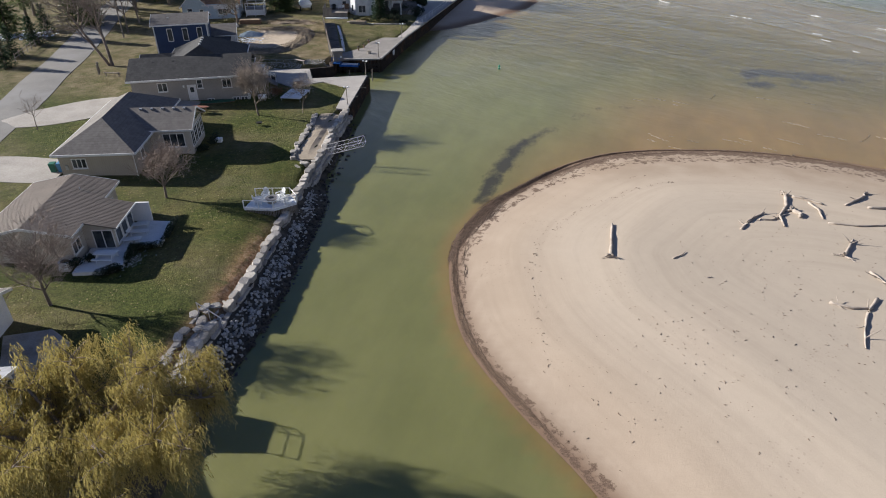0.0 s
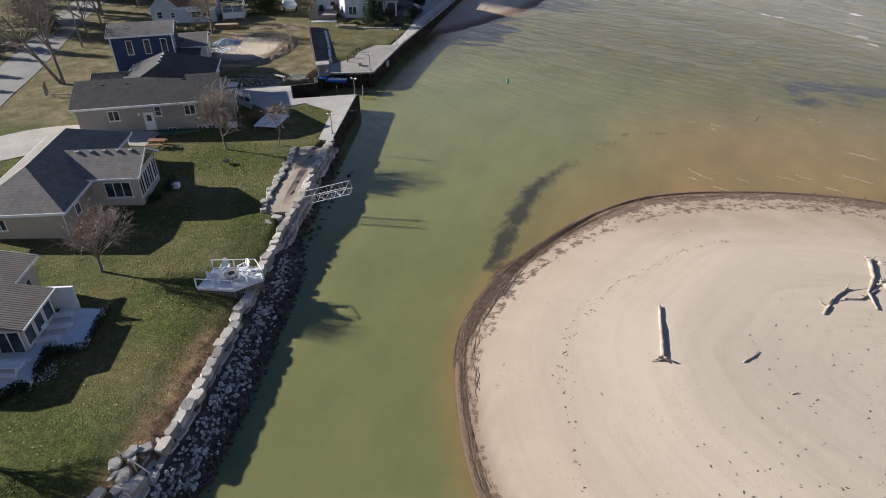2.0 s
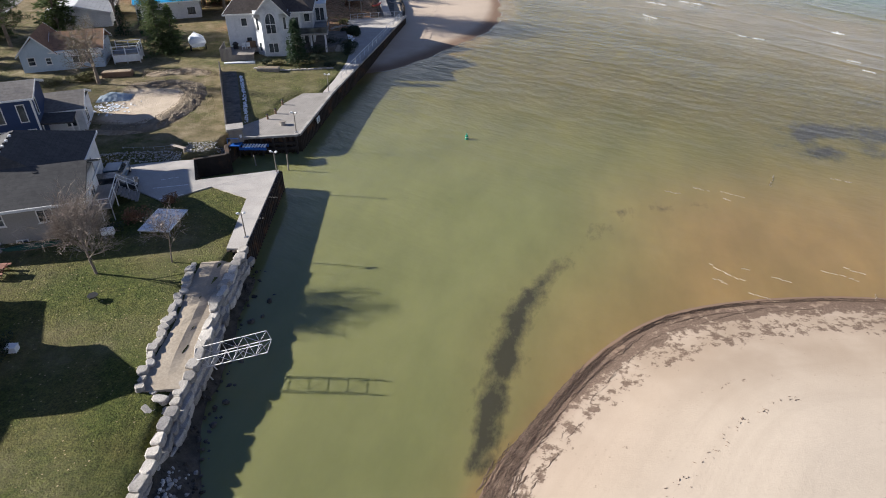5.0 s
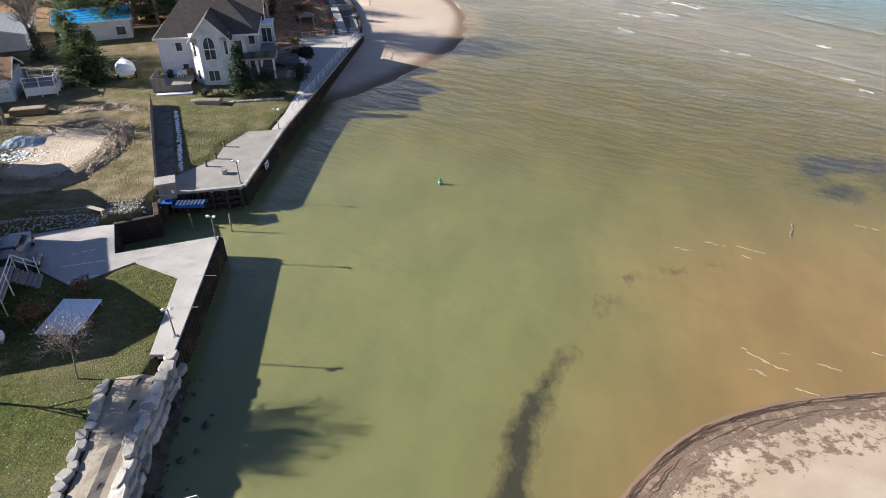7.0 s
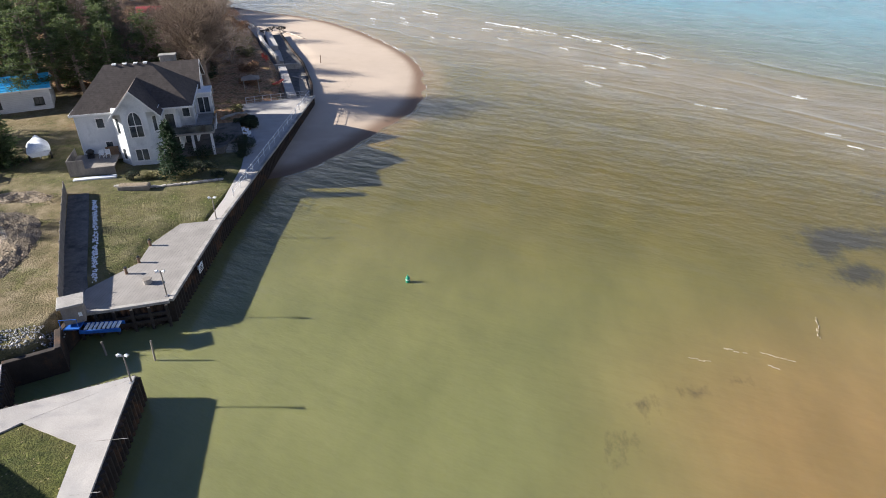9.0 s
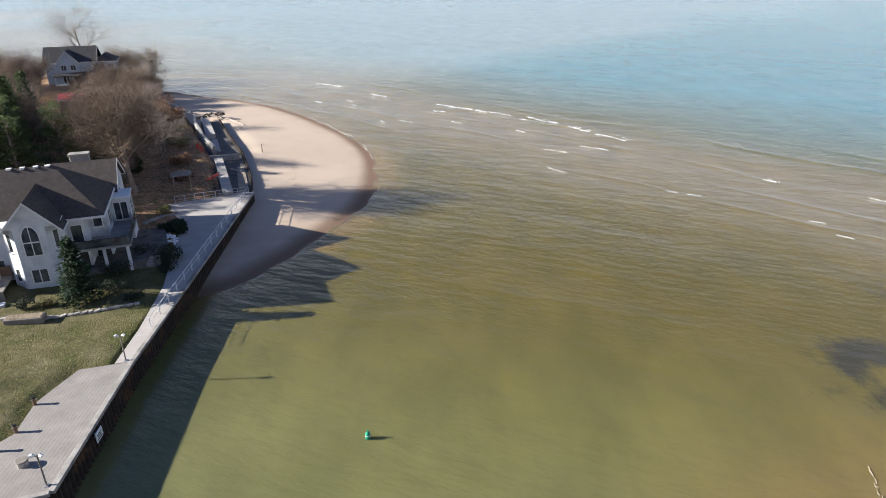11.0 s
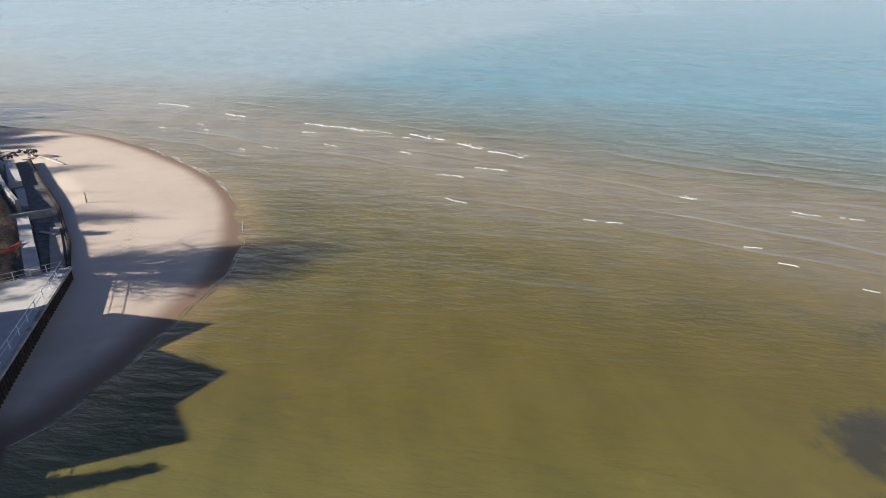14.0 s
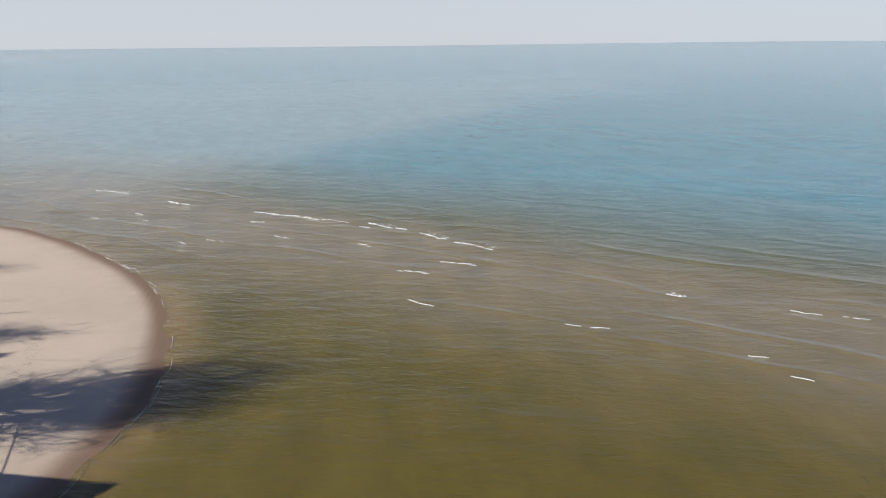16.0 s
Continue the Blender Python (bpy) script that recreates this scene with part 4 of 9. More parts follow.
rubble = thing("riprap", 0, 0, 0, 0, "loose broken rubble on the bank at the waterline", "riprap", kind="structure")
rock_meshes = [Geo().rock((0, 0, 0), 1.0, random.Random(300 + k)).mesh("rock", M["rubble"]) for k in range(12)]
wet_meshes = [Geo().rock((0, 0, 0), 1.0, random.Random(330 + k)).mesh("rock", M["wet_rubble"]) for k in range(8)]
rest, wet, singles = Geo(), Geo(), 0
for x, y, a in walk_line(BANK, 0.014):
    if y < 22 or rb.random() > (0.9 if y < 50 else 0.62):
        continue
    off = 0.5 + 3.1 * rb.random() ** 0.95
    if y > 57 and (rb.random() < 0.72 or off > 2.4):
        continue
    px, py = x + math.sin(a) * off, y - math.cos(a) * off
    size = 0.17 + 0.28 * rb.random() ** 1.6
    z = 1.70 - 0.50 * off - 1.0 * min(1, max(0, (y - 55) / 8)) - 0.34 * min(1, max(0, (66 - y) / 9))
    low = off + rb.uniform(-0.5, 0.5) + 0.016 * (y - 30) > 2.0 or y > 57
    if z < -0.22:
        continue
    if 27 < y < 46 and singles < 300 and size > 0.29:
        singles += 1
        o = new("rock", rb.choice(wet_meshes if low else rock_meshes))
        o.parent = rubble
        o.matrix_basis = pose(px, py, z, rb.uniform(0, 360), rb.uniform(0, 40), rb.uniform(0, 360)) @ Matrix.Diagonal((size, size, size, 1))
    else:
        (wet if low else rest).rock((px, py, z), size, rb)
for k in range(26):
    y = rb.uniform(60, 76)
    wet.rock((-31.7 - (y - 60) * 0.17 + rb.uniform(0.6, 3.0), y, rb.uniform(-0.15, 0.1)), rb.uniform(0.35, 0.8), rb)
tagged(part("rubble", rest, M["rubble"], rubble), kind="stuff")
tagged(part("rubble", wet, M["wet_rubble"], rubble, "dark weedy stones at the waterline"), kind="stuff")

M["earth"] = plain("turned earth", (0.19, 0.14, 0.09), (0.38, 0.30, 0.21), 0.9, 0.95, 0.9, 0.2, 5, stain=(0.36, 0.29, 0.21), vary=0.4)
# rows of pale stones: by the boat lane, along the creek, in the creek garden
def stone_row(name, pts, width, count, sizes, mat, label, seed, heap=0.0):
    r, g = random.Random(seed), Geo()
    spots = walk_line(pts, 0.05)
    for _ in range(count):
        x, y, a = r.choice(spots)
        o = r.uniform(-width / 2, width / 2)
        px, py = x - math.sin(a) * o, y + math.cos(a) * o
        s = r.uniform(*sizes)
        g.rock((px, py, max(ground_at(px, py), 1.6) + s * 0.15 + heap * max(0, 1 - (2 * o / width) ** 2) * r.uniform(0.6, 1.1)), s, r)
    return single(name, g, mat, label, "earth" if "clods" in name else "stones", kind="stuff")


stone_row("stone_strip", [(-54.6, 119.0), (-50.9, 112.0), (-47.1, 104.3)], 0.42, 330, (0.12, 0.24), M["snow"], "strip of white stones along the lawn", 11)
stone_row("creek_stones", [(-60.0, 90.0), (-55.0, 92.4), (-49.9, 94.0)], 1.5, 700, (0.09, 0.24), M["rubble"], "grey rubble edge of the creek", 12)
stone_row("garden_stones", [(-50.2, 95.6), (-46.0, 97.2)], 2.6, 430, (0.07, 0.22), M["rubble"], "rubble and leaves in the slip's corner garden", 13)
ridge = [(-68.4, 112.4), (-63, 114.5), (-59.0, 113.5), (-56.4, 108.0), (-56.6, 102.5), (-58.2, 99.0), (-64.5, 98.5)]


def spoil(name, pts, width, height, seed, label):
    """A rough bank of dug earth."""
    r, line = random.Random(seed), smooth_line(pts, 6, False)
    g, n = Geo(), 9
    for i, (x, y) in enumerate(line):
        p, q = line[max(i - 1, 0)], line[min(i + 1, len(line) - 1)]
        a = math.atan2(q[1] - p[1], q[0] - p[0])
        end = min(1, i / 4, (len(line) - 1 - i) / 4)
        for k in range(n):
            s = (k / (n - 1) - 0.5) * 2
            X, Y = x - math.sin(a) * s * width / 2, y + math.cos(a) * s * width / 2
            X, Y = X + r.uniform(-0.2, 0.2), Y + r.uniform(-0.2, 0.2)
            g.v.append((X, Y, ground_at(X, Y) - 0.08 + height * end * max(0, 1 - s * s) * r.uniform(0.55, 1.2)))
    g.f = [(i * n + k, i * n + k + 1, i * n + n + k + 1, i * n + n + k) for i in range(len(line) - 1) for k in range(n - 1)]
    return single(name, g, M["earth"], label, "earth bank", kind="structure")


stone_row("earth_clods", ridge, 3.2, 1000, (0.05, 0.2), M["earth"], "clods of dug earth on the rough bank", 24, 0.5)
stone_row("earth_clods", [(-68.5, 117), (-63, 119.5), (-58.5, 118.5)], 2.6, 400, (0.05, 0.2), M["earth"], "clods of dug earth on the grassy heap", 25, 0.5)
spoil("earth_bank", ridge, 3.4, 0.42, 21, "rough bank of dug earth round the bare lot")
spoil("earth_bank_2", [(-68.5, 117), (-63, 119.5), (-58.5, 118.5)], 2.8, 0.5, 22, "grassy heap of dug earth behind the bare lot")
spoil("earth_bank_3", [(-64.5, 97.3), (-60.0, 97.4), (-55.5, 99.2)], 1.6, 0.35, 23, "low reddish heap of earth by the grass")

# ---- beach walls and slabs north of the promenade ----
def wall_run(name, pts, width, z0, z1, mat, label, category="wall"):
    """A wall with a rounded top along a plan line."""
    g = Geo()
    for a, b in zip(pts, pts[1:]):
        ang = math.degrees(math.atan2(b[1] - a[1], b[0] - a[0]))
        g.cbox(-0.06, math.hypot(b[0] - a[0], b[1] - a[1]) + 0.06, -width / 2, width / 2, z0, z1, 0.04, pose(a[0], a[1], 0, 0, 0, ang))
    return single(name, g, mat, label, category, kind="structure")


wall_run("beach_wall", smooth_line([(-63.0, 207.3), (-61.2, 201.5), (-58.5, 195.2), (-55.2, 187.8), (-51.7, 181.0)], 3, False) + [(-51.7, 181.0)], 0.5, 0.4, 3.05, M["concrete"], "pale curved concrete garden wall above the beach")
wall_run("beach_wall_2", [(-54.3, 176.0), (-46.9, 177.9)], 0.45, 0.4, 2.5, M["old_concrete"], "low worn cross wall between two gardens")
slab("garden_ledge", [(-42.6, 157.8), (-48.0, 173.2), (-48.9, 175.6), (-50.0, 175.0), (-43.9, 157.3)], 0.3, 2.6, M["concrete"], "pale concrete ledge along the garden's edge", "ledge")
# the garden wall's shade is put into this floor's dark colour
slab("slot_floor", [(-42.5, 157.9), (-40.4, 158.2), (-42.8, 167.8), (-47.3, 181.2), (-52.7, 193.8), (-58.4, 207.6), (-61.8, 206.6), (-56.8, 193.4), (-51.6, 182.4), (-48.3, 174.8)], 0.2, 1.5, M["flags_and_shade"], "concrete floor between garden wall and piles, coloured dark for the wall's shade", "ledge")
slab("sand_ledge", [(-42.0, 158.4), (-40.6, 158.8), (-42.9, 166.6), (-44.8, 172.8), (-46.0, 173.2), (-44.4, 167.0)], 0.3, 1.62, M["sand_path"], "sandy ledge behind the beach piles", "ledge")
slab("beach_slab", [(-61.4, 206.4), (-59.9, 206.1), (-54.8, 192.8), (-56.3, 191.9)], 0.3, 2.35, M["concrete"], "pale concrete slab stepped down to the beach", "ledge")
slab("beach_slab_2", [(-54.9, 189.9), (-53.8, 190.3), (-50.7, 181.4), (-51.6, 181.6)], 0.3, 2.0, M["concrete"], "pale tilted concrete slab by the beach", "ledge")
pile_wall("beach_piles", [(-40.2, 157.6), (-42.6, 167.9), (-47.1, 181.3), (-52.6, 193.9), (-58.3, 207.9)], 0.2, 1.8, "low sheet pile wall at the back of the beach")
stone_row("shore_stones", [(-62.9, 207.8), (-61.6, 212.0), (-60.4, 213.6), (-58.0, 211.6)], 1.6, 60, (0.35, 0.8), M["wet_rubble"], "dark heaped stones at the beach's far end", 16, 0.5)
stone_row("shore_stones", [(-66, 213.5), (-69, 217.5), (-73, 222.5), (-77, 227)], 2.2, 80, (0.3, 0.9), M["rubble"], "pale broken slabs and stones at the wood's edge", 17, 0.3)

# ---- houses ----
M["roof_pale"] = courses("pale grey shingles", (0.34, 0.34, 0.35), (0.46, 0.46, 0.47), 0.16, 2, 0.9, 0.4, 0.012, 0.3)

def lattice(xs, zs, y0, y1, m):
    """One joined frame: bars where the cuts pair up, open between them."""
    nx, nz = len(xs), len(zs)
    g = Geo()
    g.v = [tuple(m @ Vector((x, y, z))) for y in (y0, y1) for z in zs for x in xs]
    at = lambda i, k, s: s * nx * nz + k * nx + i
    full = lambda i, k: 0 <= i < nx - 1 and 0 <= k < nz - 1 and (i % 2 == 0 or k % 2 == 0)
    for i in range(nx - 1):
        for k in range(nz - 1):
            if not full(i, k):
                continue
            a, b, c, d = (i, k), (i + 1, k), (i + 1, k + 1), (i, k + 1)
            g.f += [tuple(at(*p, 0) for p in (a, b, c, d)), tuple(at(*p, 1) for p in (d, c, b, a))]
            for (p, q), n in (((b, a), (i, k - 1)), ((c, b), (i + 1, k)), ((d, c), (i, k + 1)), ((a, d), (i - 1, k))):
                if not full(*n):
                    g.f.append((at(*p, 0), at(*q, 0), at(*q, 1), at(*p, 1)))
    return g


def window(root, x, y, z, facing, w, h, panes=2, bars=0, sill=True, frame="trim"):
    """A framed window on a wall; x, y, z: middle of its foot on the wall's face; facing: degrees of the way it looks."""
    m = pose(x, y, z, 0, 0, facing + 90)
    f = 0.09
    bar = lambda c, t: (c - t, c + t)
    xs = [v for k in range(panes + 1) for v in bar(-w / 2 + f / 2 + k * (w - f) / panes, f / 2)]
    zs = [0, f] + [v for k in range(bars) for v in bar(f + (h - 2 * f) * (k + 1) / (bars + 1), 0.03)] + [h - f, h]
    g = lattice(xs, zs, -0.05, 0.03, m)
    win = part("window", g, M[frame], root)
    part("pane", Geo().box(-w / 2 + f / 2, w / 2 - f / 2, -0.025, 0.0, f / 2, h - f / 2, m), M["glass"], win, "dark window glass")
    if sill:
        part("sill", Geo().box(-w / 2 - 0.06, w / 2 + 0.06, -0.11, 0.0, -0.07, -0.004, m), M[frame], win)
    return win


def door(root, x, y, z, facing, w=0.95, h=2.05, mat="white_paint", light=True):
    m = pose(x, y, z, 0, 0, facing + 90)
    g = Geo()
    g.box(-w / 2 - 0.1, -w / 2, -0.06, 0.03, 0, h + 0.1, m).box(w / 2, w / 2 + 0.1, -0.06, 0.03, 0, h + 0.1, m).box(-w / 2, w / 2, -0.06, 0.03, h, h + 0.1, m)
    d = part("door", g, M["trim"], root)
    part("door_leaf", Geo().cbox(-w / 2, w / 2, -0.04, 0.0, 0.0, h, 0.01, m), M[mat], d)
    if light:
        part("pane", Geo().box(-w / 4, w / 4, -0.055, -0.035, h * 0.55, h * 0.88, m), M["glass"], d, "dark door glass")
    part("door_handle", Geo().tube([m @ Vector((w * 0.38, -0.04, 1.0)), m @ Vector((w * 0.38, -0.1, 1.0))], 0.03, 6), M["steel"], d)
    return d


def gable_roof(root, x0, x1, y0, y1, z, rise, along, mat, over=0.35, name="roof", th=0.16, trim="trim", open_eave=False):
    """Two slopes; along: the axis the ridge runs along."""
    k = rise / ((y1 - y0) / 2 if along == "x" else (x1 - x0) / 2)
    ax, ay = (over, over)
    X0, X1, Y0, Y1 = x0 - ax, x1 + ax, y0 - ay, y1 + ay
    ze, zr = z - k * over + 0.1, z + rise + 0.1
    if along == "x":
        c = (y0 + y1) / 2
        v = [(X0, Y0, ze), (X1, Y0, ze), (X1, c, zr), (X0, c, zr), (X0, Y1, ze), (X1, Y1, ze)]
        f = [(0, 1, 2, 3), (3, 2, 5, 4)]
    else:
        c = (x0 + x1) / 2
        v = [(X0, Y0, ze), (c, Y0, zr), (c, Y1, zr), (X0, Y1, ze), (X1, Y0, ze), (X1, Y1, ze)]
        f = [(0, 1, 2, 3), (1, 4, 5, 2)]
    roof = part(name, Geo().solid(v, f, th), M[mat], root)
    boards = []
    if along == "x":
        for X in (X0, X1):
            for a, b in (((X, Y0, ze), (X, c, zr)), ((X, Y1, ze), (X, c, zr))):
                boards.append(Geo().solid([(X - 0.02, a[1], a[2] + 0.03), (X + 0.02, a[1], a[2] + 0.03), (X + 0.02, b[1], b[2] + 0.03), (X - 0.02, b[1], b[2] + 0.03)], [(0, 1, 2, 3) if b[1] > a[1] else (3, 2, 1, 0)], 0.24))
        boards += [Geo().box(X0, X1, Y - 0.05, Y + 0.05, ze - 0.2, ze - 0.01) for Y in (Y0, Y1)]
    else:
        for Y in (Y0, Y1):
            for a, b in (((X0, Y, ze), (c, Y, zr)), ((X1, Y, ze), (c, Y, zr))):
                boards.append(Geo().solid([(a[0], Y - 0.02, a[2] + 0.03), (b[0], Y - 0.02, b[2] + 0.03), (b[0], Y + 0.02, b[2] + 0.03), (a[0], Y + 0.02, a[2] + 0.03)], [(0, 1, 2, 3) if b[0] > a[0] else (3, 2, 1, 0)], 0.24))
        boards += [Geo().box(X - 0.05, X + 0.05, Y0, Y1, ze - 0.2, ze - 0.01) for X in ((X0,) if open_eave else (X0, X1))]
    for g in boards:
        part("fascia", g, M[trim], roof)
    return roof


def gable_fill(g, x0, x1, y0, y1, z, rise, along):
    """The wall triangles under a gable roof."""
    if along == "x":
        c = (y0 + y1) / 2
        g.add([(x0, y0, z), (x0, y1, z), (x0, c, z + rise), (x1, y0, z), (x1, y1, z), (x1, c, z + rise)], [(0, 2, 1), (3, 4, 5), (0, 3, 5, 2), (2, 5, 4, 1), (0, 1, 4, 3)])
    else:
        c = (x0 + x1) / 2
        g.add([(x0, y0, z), (x1, y0, z), (c, y0, z + rise), (x0, y1, z), (x1, y1, z), (c, y1, z + rise)], [(0, 1, 2), (3, 5, 4), (0, 2, 5, 3), (1, 4, 5, 2), (0, 3, 4, 1)])
    return g


def hip_roof(root, x0, x1, y0, y1, z, rise, mat, over=0.45, ends=(1, 1), along="y", name="roof", th=0.16, lean=1.0):
    """Hipped roof; ends: whether each end of the ridge is hipped (1) or a gable (0)."""
    X0, X1, Y0, Y1 = x0 - over, x1 + over, y0 - over, y1 + over
    zr = z + rise + 0.1
    if along == "y":
        half, c = (X1 - X0) / 2, (X0 + X1) / 2
        a, b = Y0 + half * lean * ends[0], Y1 - half * lean * ends[1]
        v = [(X0, Y0, z), (X1, Y0, z), (X1, Y1, z), (X0, Y1, z), (c, a, zr), (c, b, zr)]
        f = [(1, 2, 5, 4), (3, 0, 4, 5)] + ([(0, 1, 4)] if ends[0] else []) + ([(2, 3, 5)] if ends[1] else [])
    else:
        half, c = (Y1 - Y0) / 2, (Y0 + Y1) / 2
        a, b = X0 + half * lean * ends[0], X1 - half * lean * ends[1]
        v = [(X0, Y0, z), (X1, Y0, z), (X1, Y1, z), (X0, Y1, z), (a, c, zr), (b, c, zr)]
        f = [(0, 1, 5, 4), (2, 3, 4, 5)] + ([(3, 0, 4)] if ends[0] else []) + ([(1, 2, 5)] if ends[1] else [])
    roof = part(name, Geo().solid(v, f, th), M[mat], root)
    for g in (Geo().box(X0 - 0.03, X1 + 0.03, Y0 - 0.05, Y0 + 0.05, z - 0.22, z + 0.01), Geo().box(X0 - 0.03, X1 + 0.03, Y1 - 0.05, Y1 + 0.05, z - 0.22, z + 0.01),
              Geo().box(X0 - 0.05, X0 + 0.05, Y0 + 0.05, Y1 - 0.05, z - 0.22, z + 0.01), Geo().box(X1 - 0.05, X1 + 0.05, Y0 + 0.05, Y1 - 0.05, z - 0.22, z + 0.01)):
        part("fascia", g, M["trim"], roof)
    return roof


def vents(root, spots, mat="steel", s=0.32):
    for x, y, z in spots:
        g = Geo().cbox(-s / 2, s / 2, -s / 2, s / 2, -0.12, 0.01, 0.02).cbox(-s * 0.62, s * 0.62, -s * 0.62, s * 0.62, 0.01, 0.06, 0.02)
        place(part("roof_vent", g, M[mat], root), x, y, z)


def beige_house():
    h = thing("house", -48.1, 52.2, 2.55, 20, "beige one-storey house with hipped grey shingle roof and glazed sunroom", "house", "lakeside houses")
    part("wall", Geo().box(-7.6, 0, 0, 16.2, -0.6, 2.6), M["beige_siding"], h)
    g = Geo().box(0.0, 4.4, 5.7, 10.9, -0.6, 3.05)
    gable_fill(g, 0.0, 4.4, 5.7, 10.9, 3.05, 1.3, "x")
    part("wall", g, M["cream_wall"], h, "cream siding of the sunroom wing")
    hip_roof(h, -7.6, 0, 0, 16.2, 2.7, 2.3, "roof_taupe")
    # wing roof runs back into the main slope
    gable_roof(h, -3.1, 4.4, 5.7, 10.9, 3.05, 1.4, "x", "roof_taupe", 0.45)
    vents(h, [(x, 8.0, 4.48) for x in (-1.2, 0.0, 1.2, 2.4, 3.6)], s=0.26)
    window(h, -5.6, 0.0, 1.0, -90, 1.5, 1.1, 3)
    window(h, 2.5, 5.7, 0.75, -90, 2.4, 1.6, 3)
    for k in range(4):
        window(h, 4.4, 6.4 + k * 1.25, 0.55, 0, 1.1, 2.0, 2, 0, False)
    tri = part("window", Geo().prism([(0, 0), (2.3, 0), (2.3, 0.06), (0, 0.06)], 0, 0.06), M["trim"], h)
    place(tri, 4.43, 6.0, 2.9, 90)
    part("pane", Geo().add([(0.0, 0.0, 0.1), (4.5, 0.0, 0.1), (2.25, 0.0, 1.05), (0.0, -0.03, 0.1), (4.5, -0.03, 0.1), (2.25, -0.03, 1.05)], [(3, 4, 5), (2, 1, 0), (0, 1, 4, 3), (1, 2, 5, 4), (2, 0, 3, 5)]), M["glass"], tri, "triangular gable glazing")
    window(h, -0.0, 2.6, 0.9, 0, 1.0, 1.1, 1)
    part("meter_box", Geo().cbox(-7.1, -6.8, -0.12, 0, 0.9, 1.4, 0.02), M["steel"], h)
    part("step", Geo().cbox(0.2, 1.6, 4.6, 5.7, -0.6, -0.1, 0.03), M["old_concrete"], h)
    part("gutter", Geo().tube([(0.05, -0.1, 2.5), (0.05, -0.1, -0.4)], 0.05, 6), M["trim"], h)


def cottage():
    h = thing("house", -42.5, 38.7, 2.3, 19, "low cottage with brown ribbed roof beside a white terrace", "house", "lakeside houses")
    g = Geo().box(-7.4, -0.25, -2.1, 7.6, -0.6, 2.75)
    gable_fill(g, -7.4, -0.25, -2.1, 7.6, 2.75, 0.75, "y")
    part("wall", g, M["cream_wall"], h)
    k, zr = 0.75 / 3.575, 3.6
    slope = lambda x: zr - k * (x + 3.825)
    part("wall", Geo().prism([(-0.25, 0.0), (2.35, 0.0), (2.35, 4.1), (-0.25, 4.1)], -0.6, lambda x, y: slope(x) - 0.15), M["cream_wall"], h, "cream wall of the window bay")
    roof = gable_roof(h, -7.4, -0.25, -2.1, 7.6, 2.75, 0.75, "y", "roof_ribbed", 0.4, open_eave=True)
    for a, b in ((-2.5, -0.3), (4.4, 8.0)):
        part("fascia", Geo().box(0.1, 0.2, a, b, slope(0.15) - 0.2, slope(0.15) - 0.01), M["trim"], roof)
    # the same slope runs on over the bay; fine ribs in the sheeting
    bay = part("roof", Geo().solid([(0.13, -0.3, slope(0.13)), (2.75, -0.3, slope(2.75)), (2.75, 4.4, slope(2.75)), (0.13, 4.4, slope(0.13))], [(0, 1, 2, 3)], 0.14), M["roof_ribbed"], h)
    part("fascia", Geo().box(2.755, 2.82, -0.3, 4.4, slope(2.75) - 0.16, slope(2.75)), M["trim"], bay)
    w, u = 0.026, 0.022
    rib = Geo().solid([(-3.825, -w, zr + u), (0.13, -w, slope(0.13) + u), (0.13, w, slope(0.13) + u), (-3.825, w, zr + u)], [(0, 1, 2, 3)], 0.04).mesh("rib", M["roof_ribbed"])
    ribw = Geo().solid([(-7.78, -w, slope(0.13) + u), (-3.825, -w, zr + u), (-3.825, w, zr + u), (-7.78, w, slope(0.13) + u)], [(0, 1, 2, 3)], 0.04).mesh("rib", M["roof_ribbed"])
    ribb = Geo().solid([(0.13, -w, slope(0.13) + u), (2.74, -w, slope(2.74) + u), (2.74, w, slope(2.74) + u), (0.13, w, slope(0.13) + u)], [(0, 1, 2, 3)], 0.04).mesh("rib", M["roof_ribbed"])
    for i in range(46):
        y = -2.4 + 0.229 * i
        for me in (rib, ribw) + ((ribb,) if -0.28 < y < 4.38 else ()):
            o = new("rib", me)
            o.parent, o.matrix_basis = (bay if me == ribb else roof), pose(0, y, 0)
    part("skylight", Geo().cbox(-0.45, 0.45, -0.25, 0.25, 0, 0.1, 0.03), M["tarp_white"], h).matrix_basis = pose(-5.6, 2.5, 3.05, 0, -16, 20)
    window(h, 1.35, 0.0, 0.05, -90, 1.75, 1.85, 2, 0, False)
    for yy in (0.75, 2.05, 3.35):
        window(h, 2.35, yy, 0.35, 0, 1.15, 1.45, 1, 0)
    window(h, -0.25, -1.5, 0.75, 0, 1.5, 1.1, 2)
    window(h, -0.25, 6.0, 0.75, 0, 1.3, 1.0, 2)
    window(h, -2.3, 7.6, 0.8, 90, 1.1, 1.0, 2)
    part("vent_pipe", Geo().tube([(-2.2, 5.2, 2.9), (-2.2, 5.2, 3.5)], 0.06, 8), M["steel"], h)


